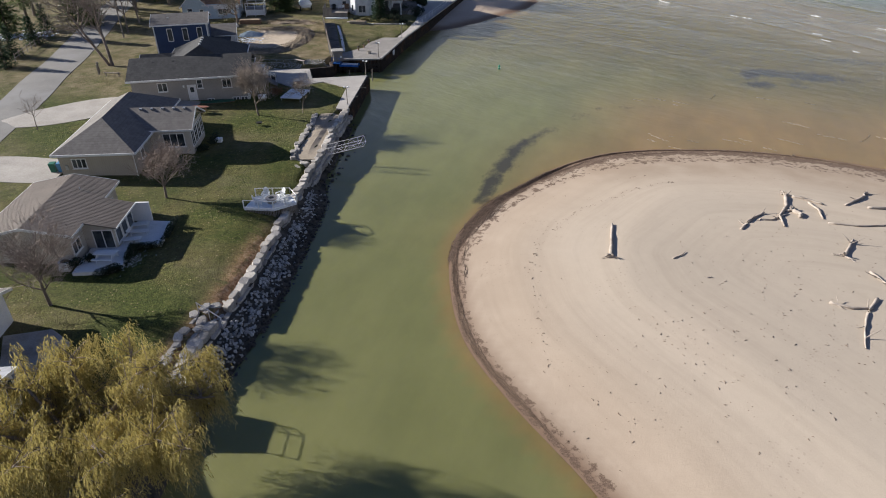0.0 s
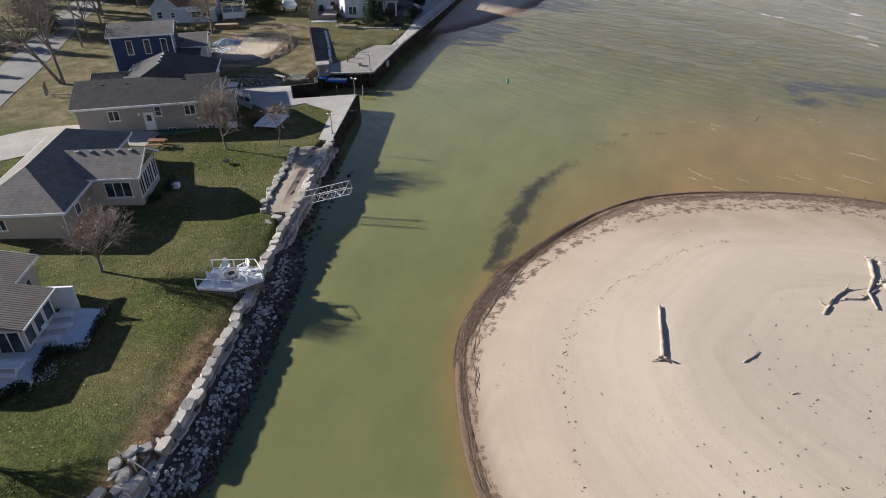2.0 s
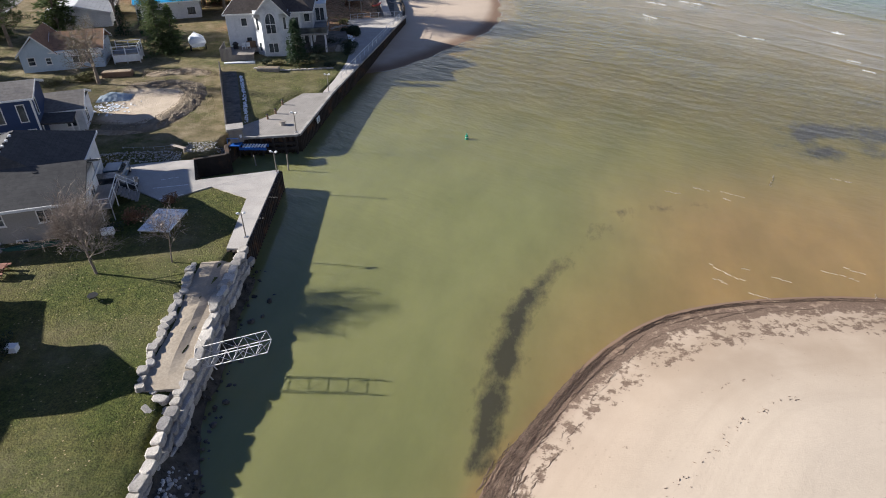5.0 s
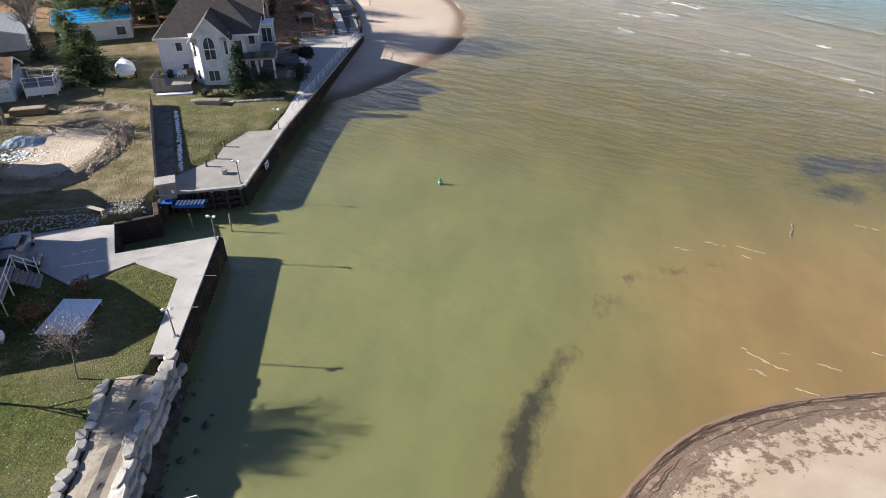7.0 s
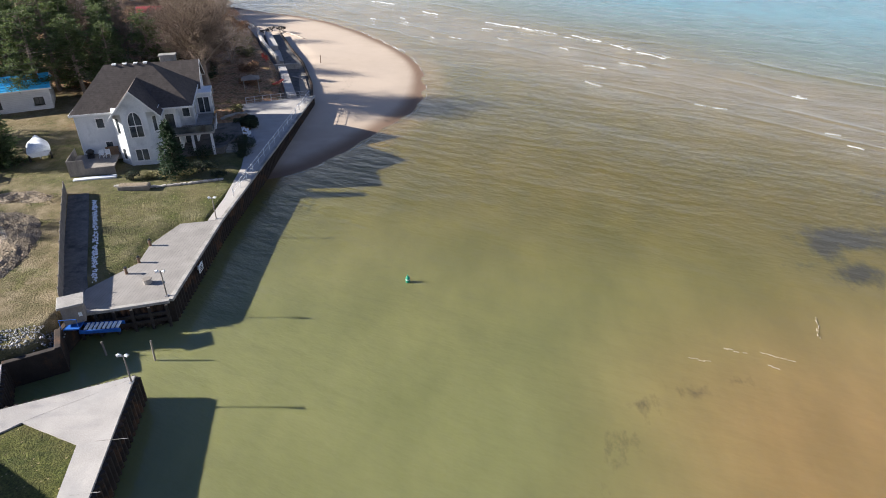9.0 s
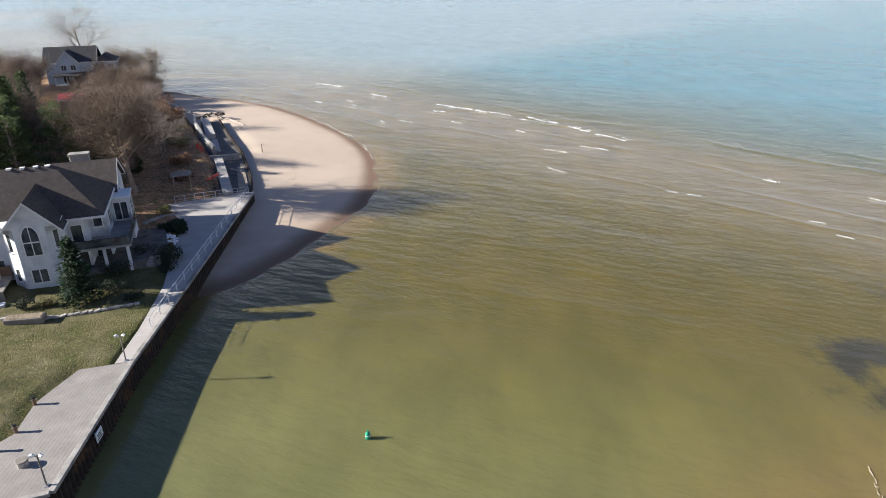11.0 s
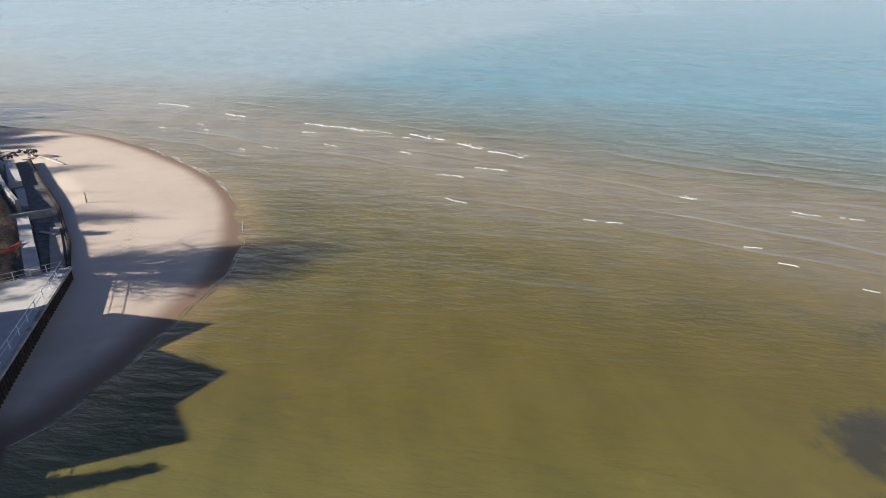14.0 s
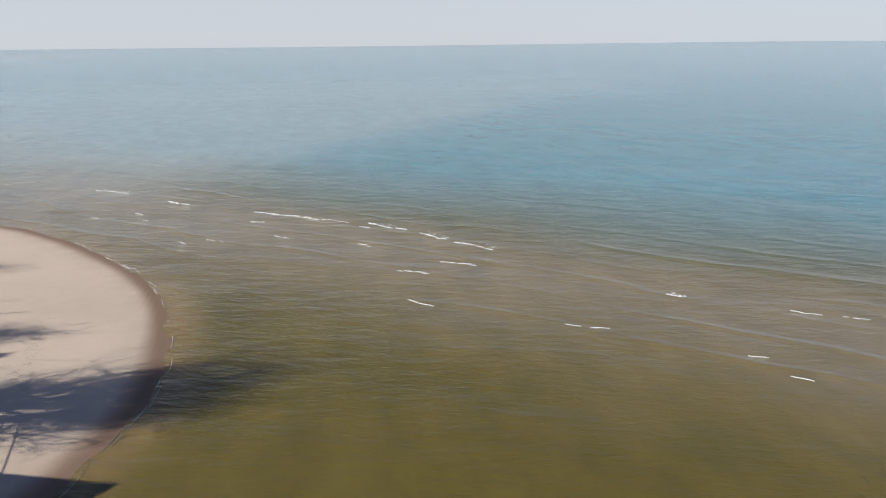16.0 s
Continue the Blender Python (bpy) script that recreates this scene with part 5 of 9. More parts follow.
def grey_house():
    h = thing("house", -48.9, 77.0, 2.7, 26.5, "long grey house with charcoal shingle roof and white-trimmed windows", "house", "lakeside houses")
    # front range, hipped towards the water; taller range behind it
    part("wall", Geo().box(-15.2, -0.4, 0.4, 8.3, -1.0, 3.25), M["grey_siding"], h)
    part("wall", Geo().box(-11.4, -1.4, 8.3, 15.6, -1.0, 3.3), M["grey_siding"], h)
    hip_roof(h, -15.2, 0.0, 0.4, 8.3, 3.3, 1.75, "roof_dark", 0.45, (0, 0), "x")
    g = Geo()
    gable_fill(g, -15.2, -0.3, 0.4, 8.3, 3.2, 1.6, "x")
    part("gable_wall", g, M["grey_siding"], h)
    part("wall", Geo().box(-15.6, -11.4, 9.2, 14.2, -1.0, 2.5), M["grey_siding"], h)
    gable_roof(h, -15.6, -10.6, 9.2, 14.2, 2.5, 1.2, "x", "roof_dark", 0.4)
    hip_roof(h, -11.45, -1.35, 3.65, 15.65, 3.35, 2.85, "roof_dark", 0.45, (0.35, 1), "y")
    part("wall", Geo().box(-1.42, -1.2, 8.4, 15.5, -1.0, 3.2), M["white_paint"], h, "white lakeside wall")
    part("wall", Geo().box(-0.4, -0.25, 0.5, 8.2, -1.0, 3.2), M["white_paint"], h, "white end wall")
    door(h, -7.6, 0.4, 0.15, -90)
    window(h, -11.3, 0.4, 1.55, -90, 1.25, 1.2, 2)
    window(h, -6.5, 0.4, 1.75, -90, 0.75, 1.2, 1, 1)
    window(h, -3.0, 0.4, 1.65, -90, 1.25, 1.2, 2)
    for x in (-5.4, -2.1, -1.0):
        window(h, x, 0.4, -0.35, -90, 0.95, 0.65, 2)
    window(h, -0.25, 2.2, 0.3, 0, 1.6, 1.9, 2)
    window(h, -0.25, 5.6, 0.8, 0, 1.6, 1.3, 2)
    window(h, -1.2, 11.0, 0.5, 0, 1.8, 1.9, 2)
    vents(h, [(-12.5, 3.6, 4.75), (-9.9, 3.6, 4.75), (-3.6, 3.7, 4.8)], "black")
    for k in range(8):
        part("ridge_vent", Geo().cbox(-6.52, -6.28, 5.4 + k * 0.6, 5.7 + k * 0.6, 6.2, 6.4, 0.03), M["black" if k % 2 else "trim"], h)
    part("wall_light", Geo().cbox(-8.7, -8.5, 0.22, 0.4, 2.0, 2.3, 0.03), M["trim"], h)
    part("gutter", Geo().tube([(-0.45, 0.3, 3.0), (-0.45, 0.3, -0.6)], 0.05, 6), M["trim"], h)
    # steps and landing towards the water
    st = part("landing", Geo().box(-0.2, 1.6, 5.0, 7.6, 0.95, 1.08).box(-0.2, 1.6, 2.6, 5.0, 0.95, 1.08), M["deck_grey"], h)
    rails = Geo()
    for a, b in (((1.6, 2.6), (1.6, 7.6)), ((-0.2, 2.6), (1.6, 2.6)), ((1.6, 7.6), (3.0, 7.6))):
        rails.tube([(a[0], a[1], 2.0), (b[0], b[1], 2.0 if b[0] < 2 else 1.0)], 0.045, 6).tube([(a[0], a[1], 1.55), (b[0], b[1], 1.55 if b[0] < 2 else 0.55)], 0.03, 6)
        for s in (0, 0.5, 1):
            x, y = a[0] + (b[0] - a[0]) * s, a[1] + (b[1] - a[1]) * s
            rails.tube([(x, y, -0.6), (x, y, 2.0 if x < 2 else 1.5)], 0.05, 6)
    part("handrail", rails, M["white_paint"], st, "white painted handrail")
    stairs = Geo()
    for k in range(6):
        stairs.box(1.6 + k * 0.27, 1.9 + k * 0.27, 5.6, 7.4, 0.75 - k * 0.18, 0.82 - k * 0.18)
    part("step", stairs, M["deck_grey"], st)


def navy_house():
    h = thing("house", -72.6, 88.8, 2.95, 29, "navy blue two-storey house with tall white-framed windows", "house", "lakeside houses")
    part("wall", Geo().box(0.4, 8.4, 0.0, 5.6, -0.5, 5.6), M["blue_siding"], h)
    g = Geo()
    gable_fill(g, 0.4, 8.4, 0.0, 5.6, 5.55, 0.9, "x")
    part("gable_wall", g, M["blue_siding"], h)
    gable_roof(h, 0.4, 8.4, 0.0, 5.6, 5.6, 0.95, "x", "roof_taupe", 0.4)
    for x in (2.7, 5.0, 7.2):
        window(h, x, 0.0, 2.9, -90, 0.85, 2.0, 1, 0, False)
    for x in (4.6, 7.6):
        window(h, x, 0.0, 0.2, -90, 0.85, 1.9, 1, 0, False)
    window(h, 8.4, 1.4, 3.2, 0, 0.8, 1.8, 1, 0, False)
    vents(h, [(2.6, 1.6, 6.2), (7.0, 3.4, 6.35)])
    for x in (0.33, 8.3):
        part("corner_board", Geo().box(x, x + 0.17, -0.07, 0.1, -0.5, 5.5), M["trim"], h)
    # lower rear wing and porch
    part("wall", Geo().box(8.4, 12.2, 3.4, 9.4, -0.5, 2.6), M["stucco"], h, "white lower wing")
    gable_roof(h, 8.0, 12.2, 3.4, 9.4, 2.7, 1.1, "x", "roof_taupe", 0.35, "roof")
    window(h, 12.2, 5.4, 0.4, 0, 1.6, 1.6, 2)
    window(h, 10.8, 3.4, 0.6, -90, 1.2, 1.4, 2)
    porch = part("porch_roof", Geo().solid([(8.4, 0.2, 2.5), (11.6, 0.2, 2.3), (11.6, 3.2, 2.5), (8.4, 3.2, 2.7)], [(0, 1, 2, 3)], 0.16), M["roof_dark"], h)
    for x, y in ((11.4, 0.4), (8.6, 0.4), (11.4, 3.0)):
        part("porch_post", Geo().box(x - 0.06, x + 0.06, y - 0.06, y + 0.06, -0.5, 2.3), M["trim"], porch)
    part("porch_floor", Geo().cbox(8.4, 11.7, 0.1, 3.4, -0.5, 0.05, 0.03), M["old_concrete"], h)


def pale_blue_house():
    h = thing("house", -86.0, 115.2, 2.9, 26, "pale blue cottage with rust shingle roof and white deck", "house", "lakeside houses")
    g = Geo().box(0, 10.8, 0.0, 7.5, -0.5, 2.8)
    gable_fill(g, 0, 4.6, 0.0, 7.5, 2.8, 2.0, "y")
    part("wall", g, M["pale_blue"], h)
    gable_roof(h, 0, 4.6, 0.0, 7.5, 2.8, 2.3, "y", "roof_rust", 0.4)
    gable_roof(h, 4.2, 10.8, 0.4, 7.5, 2.8, 1.7, "x", "roof_rust", 0.4)
    window(h, 1.4, 0.0, 1.0, -90, 1.0, 1.2, 1, 1)
    window(h, 3.6, 0.0, 1.0, -90, 0.8, 1.0, 1, 1)
    window(h, 8.0, 0.0, 0.9, -90, 2.6, 1.3, 3)
    part("wall", Geo().box(6.0, 10.8, -0.12, 0, 1.9, 2.7), M["white_paint"], h, "white sun-porch band")
    d = thing("sun_deck", -75.6, 121.2, 2.95, 24, "white railed timber deck with steps", "deck", "decks")
    part("floor", Geo().box(0, 3.6, 0, 3.4, 1.25, 1.4), M["deck_grey"], d)
    part("skirt", Geo().box(0, 3.6, -0.03, 0.0, 0.2, 1.24).box(3.57, 3.63, 0, 3.4, 0.2, 1.24), M["white_paint"], d)
    for x, y in ((0, 0), (1.8, 0), (3.6, 0), (3.6, 1.7), (3.6, 3.4), (0, 3.4), (1.8, 3.4)):
        part("post", Geo().box(x - 0.06, x + 0.06, y - 0.06, y + 0.06, -0.3, 2.5), M["white_paint"], d)
    for a, b in (((0, 0), (3.6, 0)), ((3.6, 0), (3.6, 3.4)), ((0, 3.4), (3.6, 3.4))):
        part("rail", Geo().tube([(a[0], a[1], 2.45), (b[0], b[1], 2.45)], 0.05, 6).tube([(a[0], a[1], 1.95), (b[0], b[1], 1.95)], 0.03, 6), M["white_paint"], d)
    st = Geo()
    for k in range(6):
        st.box(-0.3 - 0.28 * k, -0.0 - 0.28 * k, 0.6, 2.2, 1.1 - k * 0.19, 1.17 - k * 0.19)
    part("steps", st, M["wood_grey"], d)


def white_house():
    h = thing("house", -60.9, 129.4, 2.85, 17, "large white house with steep brown roof and gabled window tower", "house", "lakeside houses")
    part("wall", Geo().box(0, 9.4, 0, 10.0, -0.5, 5.75), M["stucco"], h)
    part("wall", Geo().box(9.4, 11.0, 0.35, 10.0, -0.5, 5.75), M["stucco"], h, "white wall beside the tower")
    part("wall", Geo().box(11.0, 12.7, 2.6, 10.0, -0.5, 5.75), M["stucco"], h, "white wall behind the balcony")
    hip_roof(h, 0, 12.7, 0.0, 10.0, 5.8, 4.1, "roof_brown", 0.4, (1, 1.18), "x", lean=0.72)
    # rear wing with a gable towards the lake, and a flat-roofed window bay before it
    wing = Geo().box(8.6, 13.0, 8.7, 16.7, -0.5, 5.4)
    gable_fill(wing, 8.6, 13.0, 8.7, 16.7, 5.4, 2.6, "x")
    part("wall", wing, M["stucco"], h, "white wall of the rear wing")
    gable_roof(h, 6.4, 13.1, 8.7, 16.7, 5.4, 2.7, "x", "roof_brown", 0.35)
    window(h, 13.0, 12.4, 2.6, 0, 1.8, 2.1, 2)
    part("wall", Geo().box(12.72, 14.6, 6.7, 9.6, -0.5, 5.2), M["stucco"], h, "white window bay")
    part("roof", Geo().cbox(12.74, 14.75, 6.55, 9.75, 5.2, 5.36, 0.04), M["trim"], h, "flat pale bay roof")
    window(h, 13.66, 6.7, 2.7, -90, 1.5, 2.1, 2)
    window(h, 14.6, 8.1, 2.7, 0, 1.6, 2.1, 2)
    # tower
    pts = [(4.0, 0.2), (4.3, -1.2), (5.5, -2.6), (8.2, -2.6), (9.4, -1.2), (9.4, 0.2)]
    part("wall", Geo().prism(pts, -0.5, 6.15), M["stucco"], h, "white faceted tower wall")
    g = Geo()
    gable_fill(g, 4.7, 9.3, -2.58, 0.4, 6.1, 2.35, "y")
    part("gable_wall", g, M["stucco"], h)
    gable_roof(h, 4.7, 9.3, -2.5, 4.4, 6.1, 2.5, "y", "roof_brown", 0.5)
    # tall arched window and lower windows of the tower
    arch = Geo()
    outline = [(-0.72, 0.0), (0.72, 0.0), (0.72, 1.8)] + [(0.72 * math.cos(a), 1.8 + 1.2 * math.sin(a)) for a in np.linspace(0.25, math.pi - 0.25, 9)] + [(-0.72, 1.8)]
    n = len(outline)
    m = pose(6.85, -2.6, 3.3)
    arch.add([(x * 1.1, -0.04, z * 1.03 - 0.06) for x, z in outline] + [(x * 1.1, 0.02, z * 1.03 - 0.06) for x, z in outline], [tuple(range(n)), tuple(range(2 * n - 1, n - 1, -1))] + [((i + 1) % n, i, n + i, n + (i + 1) % n) for i in range(n)], m)
    w = part("window", arch, M["trim"], h, "tall arched tower window")
    part("pane", Geo().add([(x * 0.95, -0.075, z * 0.96 + 0.04) for x, z in outline] + [(x * 0.95, -0.03, z * 0.96 + 0.04) for x, z in outline], [tuple(range(n)), tuple(range(2 * n - 1, n - 1, -1))] + [((i + 1) % n, i, n + i, n + (i + 1) % n) for i in range(n)], m), M["glass"], w)
    part("glazing_bar", Geo().box(-0.04, 0.04, -0.1, -0.06, 0, 3.0, m).box(-0.68, 0.68, -0.1, -0.06, 1.3, 1.42, m), M["trim"], w)
    window(h, 6.85, -2.6, 0.4, -90, 1.5, 1.5, 2)
    for x, y, f in ((4.9, -1.9, -130.6), (8.8, -1.9, -49.4)):
        window(h, x, y, 3.6, f, 0.7, 1.9, 1)
        window(h, x, y, 0.5, f, 0.7, 1.4, 1)
    part("corner_light", Geo().box(4.26, 4.36, -1.26, -1.16, -0.4, 6.0), M["white_paint"], h)
    window(h, 2.6, 0.0, 3.9, -90, 0.95, 1.25, 1, 0)
    window(h, 3.0, 0.0, 0.9, -90, 0.9, 1.4, 1, 0)
    window(h, 10.2, 0.35, 2.9, -90, 1.15, 2.0, 1)
    window(h, 11.85, 2.6, 3.6, -90, 0.95, 1.3, 1)
    window(h, 12.7, 4.8, 2.9, 0, 1.6, 2.0, 2)
    # balcony over the terrace
    bal = part("balcony", Geo().box(9.5, 15.0, -0.9, 0.33, 2.35, 2.55).box(11.02, 15.0, 0.33, 2.58, 2.35, 2.55).box(12.72, 15.0, 2.58, 6.68, 2.35, 2.55), M["old_concrete"], h, "balcony with dark glass balustrade")
    part("balustrade", Geo().box(9.6, 14.9, -0.85, -0.82, 2.62, 3.4).box(14.92, 14.95, -0.8, 6.9, 2.62, 3.4), M["glass"], bal)
    part("handrail", Geo().tube([(9.6, -0.84, 3.45), (14.94, -0.84, 3.45), (14.94, 6.95, 3.45)], 0.035, 6), M["black"], bal)
    for x in (10.0, 12.4, 14.6):
        part("column", Geo().box(x - 0.14, x + 0.14, -0.75, -0.47, -0.5, 2.35), M["stucco"], bal)
    window(h, 10.2, 0.35, 0.2, -90, 1.3, 1.9, 1)
    window(h, 11.85, 2.6, 0.2, -90, 1.5, 1.9, 2)
    ch = part("chimney", Geo().cbox(8.5, 10.5, 13.3, 14.3, 6.0, 8.75, 0.05), M["old_concrete"], h, "broad pale chimney")
    part("chimney_cap", Geo().cbox(8.38, 10.62, 13.18, 14.42, 8.75, 8.9, 0.04), M["old_concrete"], ch)
    vents(h, [(4.6, 5.0, 9.98), (5.8, 5.0, 9.98), (7.0, 5.0, 9.98), (8.1, 5.0, 9.98)], "trim", 0.4)
    part("skylight", Geo().cbox(-0.5, 0.5, -0.09, 0.09, 0, 0.08, 0.02), M["black"], h).matrix_basis = pose(1.3, 4.4, 7.55, 0, -46, 0) @ pose(0, 0, 0, 0, 0, 90)
    part("gutter", Geo().tube([(0.0, -0.06, 5.6), (0.0, -0.06, -0.4)], 0.05, 6), M["trim"], h)
    part("gutter", Geo().tube([(9.46, -1.1, 6.0), (9.46, -1.1, 0)], 0.05, 6), M["trim"], h)


def tarp_house():
    h = thing("house", -86.3, 144.6, 2.9, 28, "whitewashed building under a bright blue tarpaulin roof", "house", "lakeside houses")
    g = Geo().box(0, 11.0, 0, 6.5, -0.5, 3.2)
    gable_fill(g, 0, 11.0, 0, 6.5, 3.15, 1.2, "x")
    part("wall", g, M["shed_wall"], h)
    gable_roof(h, 0, 11.0, 0, 6.5, 3.2, 1.25, "x", "tarp_blue", 0.35, "roof")
    window(h, 9.4, 0, 0.8, -90, 1.3, 1.1, 2, 0, True, "black")
    window(h, 4.0, 0, 0.8, -90, 1.3, 1.1, 2, 0, True, "black")
    bat = Geo()
    for k in range(5):
        bat.box(-0.3, 11.3, 0.2 + k * 0.62, 0.26 + k * 0.62, 3.47 + k * 0.238, 3.54 + k * 0.238)
    part("batten", bat, M["tarp_blue"], h)
    # low grey outbuilding beyond
    o = thing("outbuilding", -98.6, 136.5, 3.0, 28, "low outbuilding with pale grey shingle roof", "outbuilding", "lakeside houses")
    g = Geo().box(0, 10.5, 0, 11.0, -0.5, 2.4)
    gable_fill(g, 0, 10.5, 0, 11.0, 2.4, 1.2, "y")
    part("wall", g, M["shed_wall"], o)
    gable_roof(o, 0, 10.5, 0, 11.0, 2.4, 1.25, "y", "roof_pale", 0.4)


def gabled_house():
    h = thing("house", -112.0, 246.0, 3.2, 16, "grey clapboard lake house with several gables and a veranda", "house", "lakeside houses")
    part("wall", Geo().box(0, 12.0, 0, 9.0, -0.5, 5.6), M["pale_blue"], h, "grey-blue clapboard wall")
    g = Geo()
    gable_fill(g, 3.0, 8.0, -0.8, 3.0, 5.5, 2.6, "y")
    g.box(3.0, 8.0, -0.8, 3.0, -0.5, 5.5)
    part("wall", g, M["pale_blue"], h, "grey-blue gabled bay")
    gable_roof(h, 0, 12.0, 0, 9.0, 5.6, 3.2, "x", "roof_dark", 0.4)
    gable_roof(h, 3.0, 8.0, -0.8, 5.0, 5.5, 2.7, "y", "roof_dark", 0.4)
    part("wall", Geo().box(12.0, 16.5, 1.0, 8.0, -0.5, 5.2), M["pale_blue"], h, "grey-blue wing wall")
    hip_roof(h, 11.6, 16.5, 1.0, 8.0, 5.2, 1.8, "roof_dark", 0.4, (1, 1), "y")
    for x in (4.4, 6.6):
        window(h, x, -0.8, 3.4, -90, 1.3, 1.4, 2)
    for x in (13.2, 15.2):
        window(h, x, 1.0, 3.2, -90, 1.3, 1.4, 2)
    ver = part("veranda_roof", Geo().solid([(2.0, -3.0, 2.4), (13.0, -3.0, 2.4), (13.0, -0.5, 3.0), (2.0, -0.5, 3.0)], [(0, 1, 2, 3)], 0.2), M["roof_dark"], h)
    for x in (2.3, 5.0, 7.6, 10.2, 12.7):
        part("veranda_post", Geo().box(x - 0.09, x + 0.09, -2.85, -2.67, -0.5, 2.3), M["white_paint"], ver)
    part("veranda_floor", Geo().box(2.0, 13.0, -3.0, -0.8, -0.5, 0.15), M["white_paint"], h)
    for x in (4.5, 7.0, 9.6):
        window(h, x, -0.8 if x < 8 else 0.0, 0.3, -90, 1.5, 1.9, 2)
    r = thing("garden_house", -93.0, 213.5, 3.1, 16, "small garden house with red sheet roof", "garden house", "lakeside houses")
    g = Geo().box(0, 8.0, 0, 3.4, -0.4, 2.2)
    part("wall", g, M["wood_brown"], r)
    gable_roof(r, 0, 8.0, 0, 3.4, 2.2, 0.9, "x", "red_roof", 0.3)
    window(r, 4.0, 0, 0.7, -90, 1.2, 1.0, 2)


def near_house():
    h = thing("house", -41.5, 18.6, 2.3, 20, "white cottage with glazed lake front at the lawn's edge", "house", "lakeside houses")
    part("wall", Geo().box(-6.5, 4.0, 0, 9.4, -0.5, 2.6), M["white_paint"], h)
    gable_roof(h, -6.5, 4.0, 0, 9.4, 2.6, 1.7, "x", "roof_taupe", 0.5)
    g = Geo()
    gable_fill(g, -6.5, 4.0, 0, 9.4, 2.6, 1.6, "x")
    part("gable_wall", g, M["white_paint"], h)
    part("wall", Geo().box(4.0, 8.6, -4.6, 0.9, -0.5, 2.4), M["white_paint"], h, "white glazed porch")
    gable_roof(h, 4.0, 8.6, -4.6, 0.9, 2.4, 0.8, "x", "roof_pale", 0.35)
    for y in (0.3, -0.7, -1.7, -2.7, -3.7):
        window(h, 8.6, y, 0.3, 0, 0.9, 1.8, 1, 0, False)
    slab("terrace", [(-40.0, 27.0), (-36.2, 22.9), (-34.6, 23.6), (-34.8, 27.7), (-37.2, 28.6)], 1.8, 2.4, M["old_concrete"], "plain brownish concrete terrace beside the white cottage", "terrace")


for build in (beige_house, cottage, grey_house, navy_house, pale_blue_house, white_house, tarp_house, gabled_house, near_house):
    build()

# ---- trees and shrubs ----
def grow(r, trunk, crown, p, d, length, radius, level, depth, kids, droop, split=2, spread=1.0, up=0.12, reach=1.0, start=0.35):
    """One limb and what springs from it."""
    n = 4 if level == 0 else 3 if level < depth - 1 else 2 if level < depth or depth < 4 or length > 1.2 else 1
    path, rad = [p], [radius]
    for i in range(n):
        bend = Vector((r.uniform(-1, 1), r.uniform(-1, 1), r.uniform(-0.4, 0.6))) * (0.10 + 0.07 * level)
        d = (d + bend + Vector((0, 0, droop * (level > 0)))).normalized()
        p = p + d * (length / n)
        path.append(p)
        rad.append(radius * (1 - 0.62 * (i + 1) / n))
    (trunk if level < split else crown).tube(path, rad, 7 if level == 0 else 5 if level == 1 else 3, False)
    if level >= depth:
        return
    for k in range(kids[level]):
        s = r.uniform(start if level == 0 else 0.2, 1.0)
        i = min(int(s * n), n - 1)
        q = path[i].lerp(path[i + 1], s * n - i)
        side = d.orthogonal().normalized()
        side.rotate(Matrix.Rotation(r.uniform(0, 6.283), 3, d))
        open_by = (r.uniform(0.45, 0.95) if level == 0 else r.uniform(0.4, 1.0)) * spread
        nd = (d * (1 - open_by * 0.55) + side * open_by + Vector((0, 0, up))).normalized()
        grow(r, trunk, crown, q, nd, length * r.uniform(0.42, 0.72) * (1.08 - 0.3 * s * (level == 0)) * (reach if level == 0 else 1), max(rad[i] * 0.55, 0.011), level + 1, depth, kids, droop, split, spread, up, reach)


def bare_tree(x, y, h, seed, label, kids=(9, 6, 6, 5), first=0.45, radius=0.13, mat="twig", lean=(0, 0), droop=0.02, stems=1, group="bare trees", leaves=0, leaf_mat="twig", z=None, spread=1.0, up=0.12, reach=1.0, start=0.35):
    t = thing("tree", x, y, (ground_at(x, y) if z is None else z) - 0.05, 0, label, "tree", group)
    r, trunk, crown = random.Random(seed), Geo(), Geo()
    for k in range(stems):
        d = Vector((lean[0] + (r.uniform(-0.25, 0.25) if stems > 1 else 0), lean[1] + (r.uniform(-0.25, 0.25) if stems > 1 else 0), 1)).normalized()
        grow(r, trunk, crown, Vector((r.uniform(-0.3, 0.3) * (stems > 1), r.uniform(-0.3, 0.3) * (stems > 1), 0)), d, h * first * 1.25 * r.uniform(0.9, 1.1), radius, 0, len(kids), kids, droop, 2, spread, up, reach, start)
    part("trunk", trunk, M["bark_pale" if h > 15 else "bark"], t, smooth=True)
    c = part("crown", crown, M[mat], t)
    if leaves:
        g, pts = Geo(), [Vector(v) for v in crown.v[::7]]
        for _ in range(leaves):
            leaf(g, r.choice(pts) + Vector((r.uniform(-0.2, 0.2), r.uniform(-0.2, 0.2), r.uniform(-0.2, 0.1))), r, 0.16, 0.10)
        part("leaves", g, M[leaf_mat], t)
    return t


def leaf(g, p, r, length, width, d=None):
    d = d or Vector((r.uniform(-1, 1), r.uniform(-1, 1), r.uniform(-0.8, 0.5))).normalized()
    s = d.cross(Vector((r.uniform(-1, 1), r.uniform(-1, 1), 1.2))).normalized() * width / 2
    a, b = p, p + d * length
    m = p + d * (length * 0.45)
    g.add([tuple(a), tuple(m + s), tuple(b), tuple(m - s)], [(0, 1, 2, 3)])


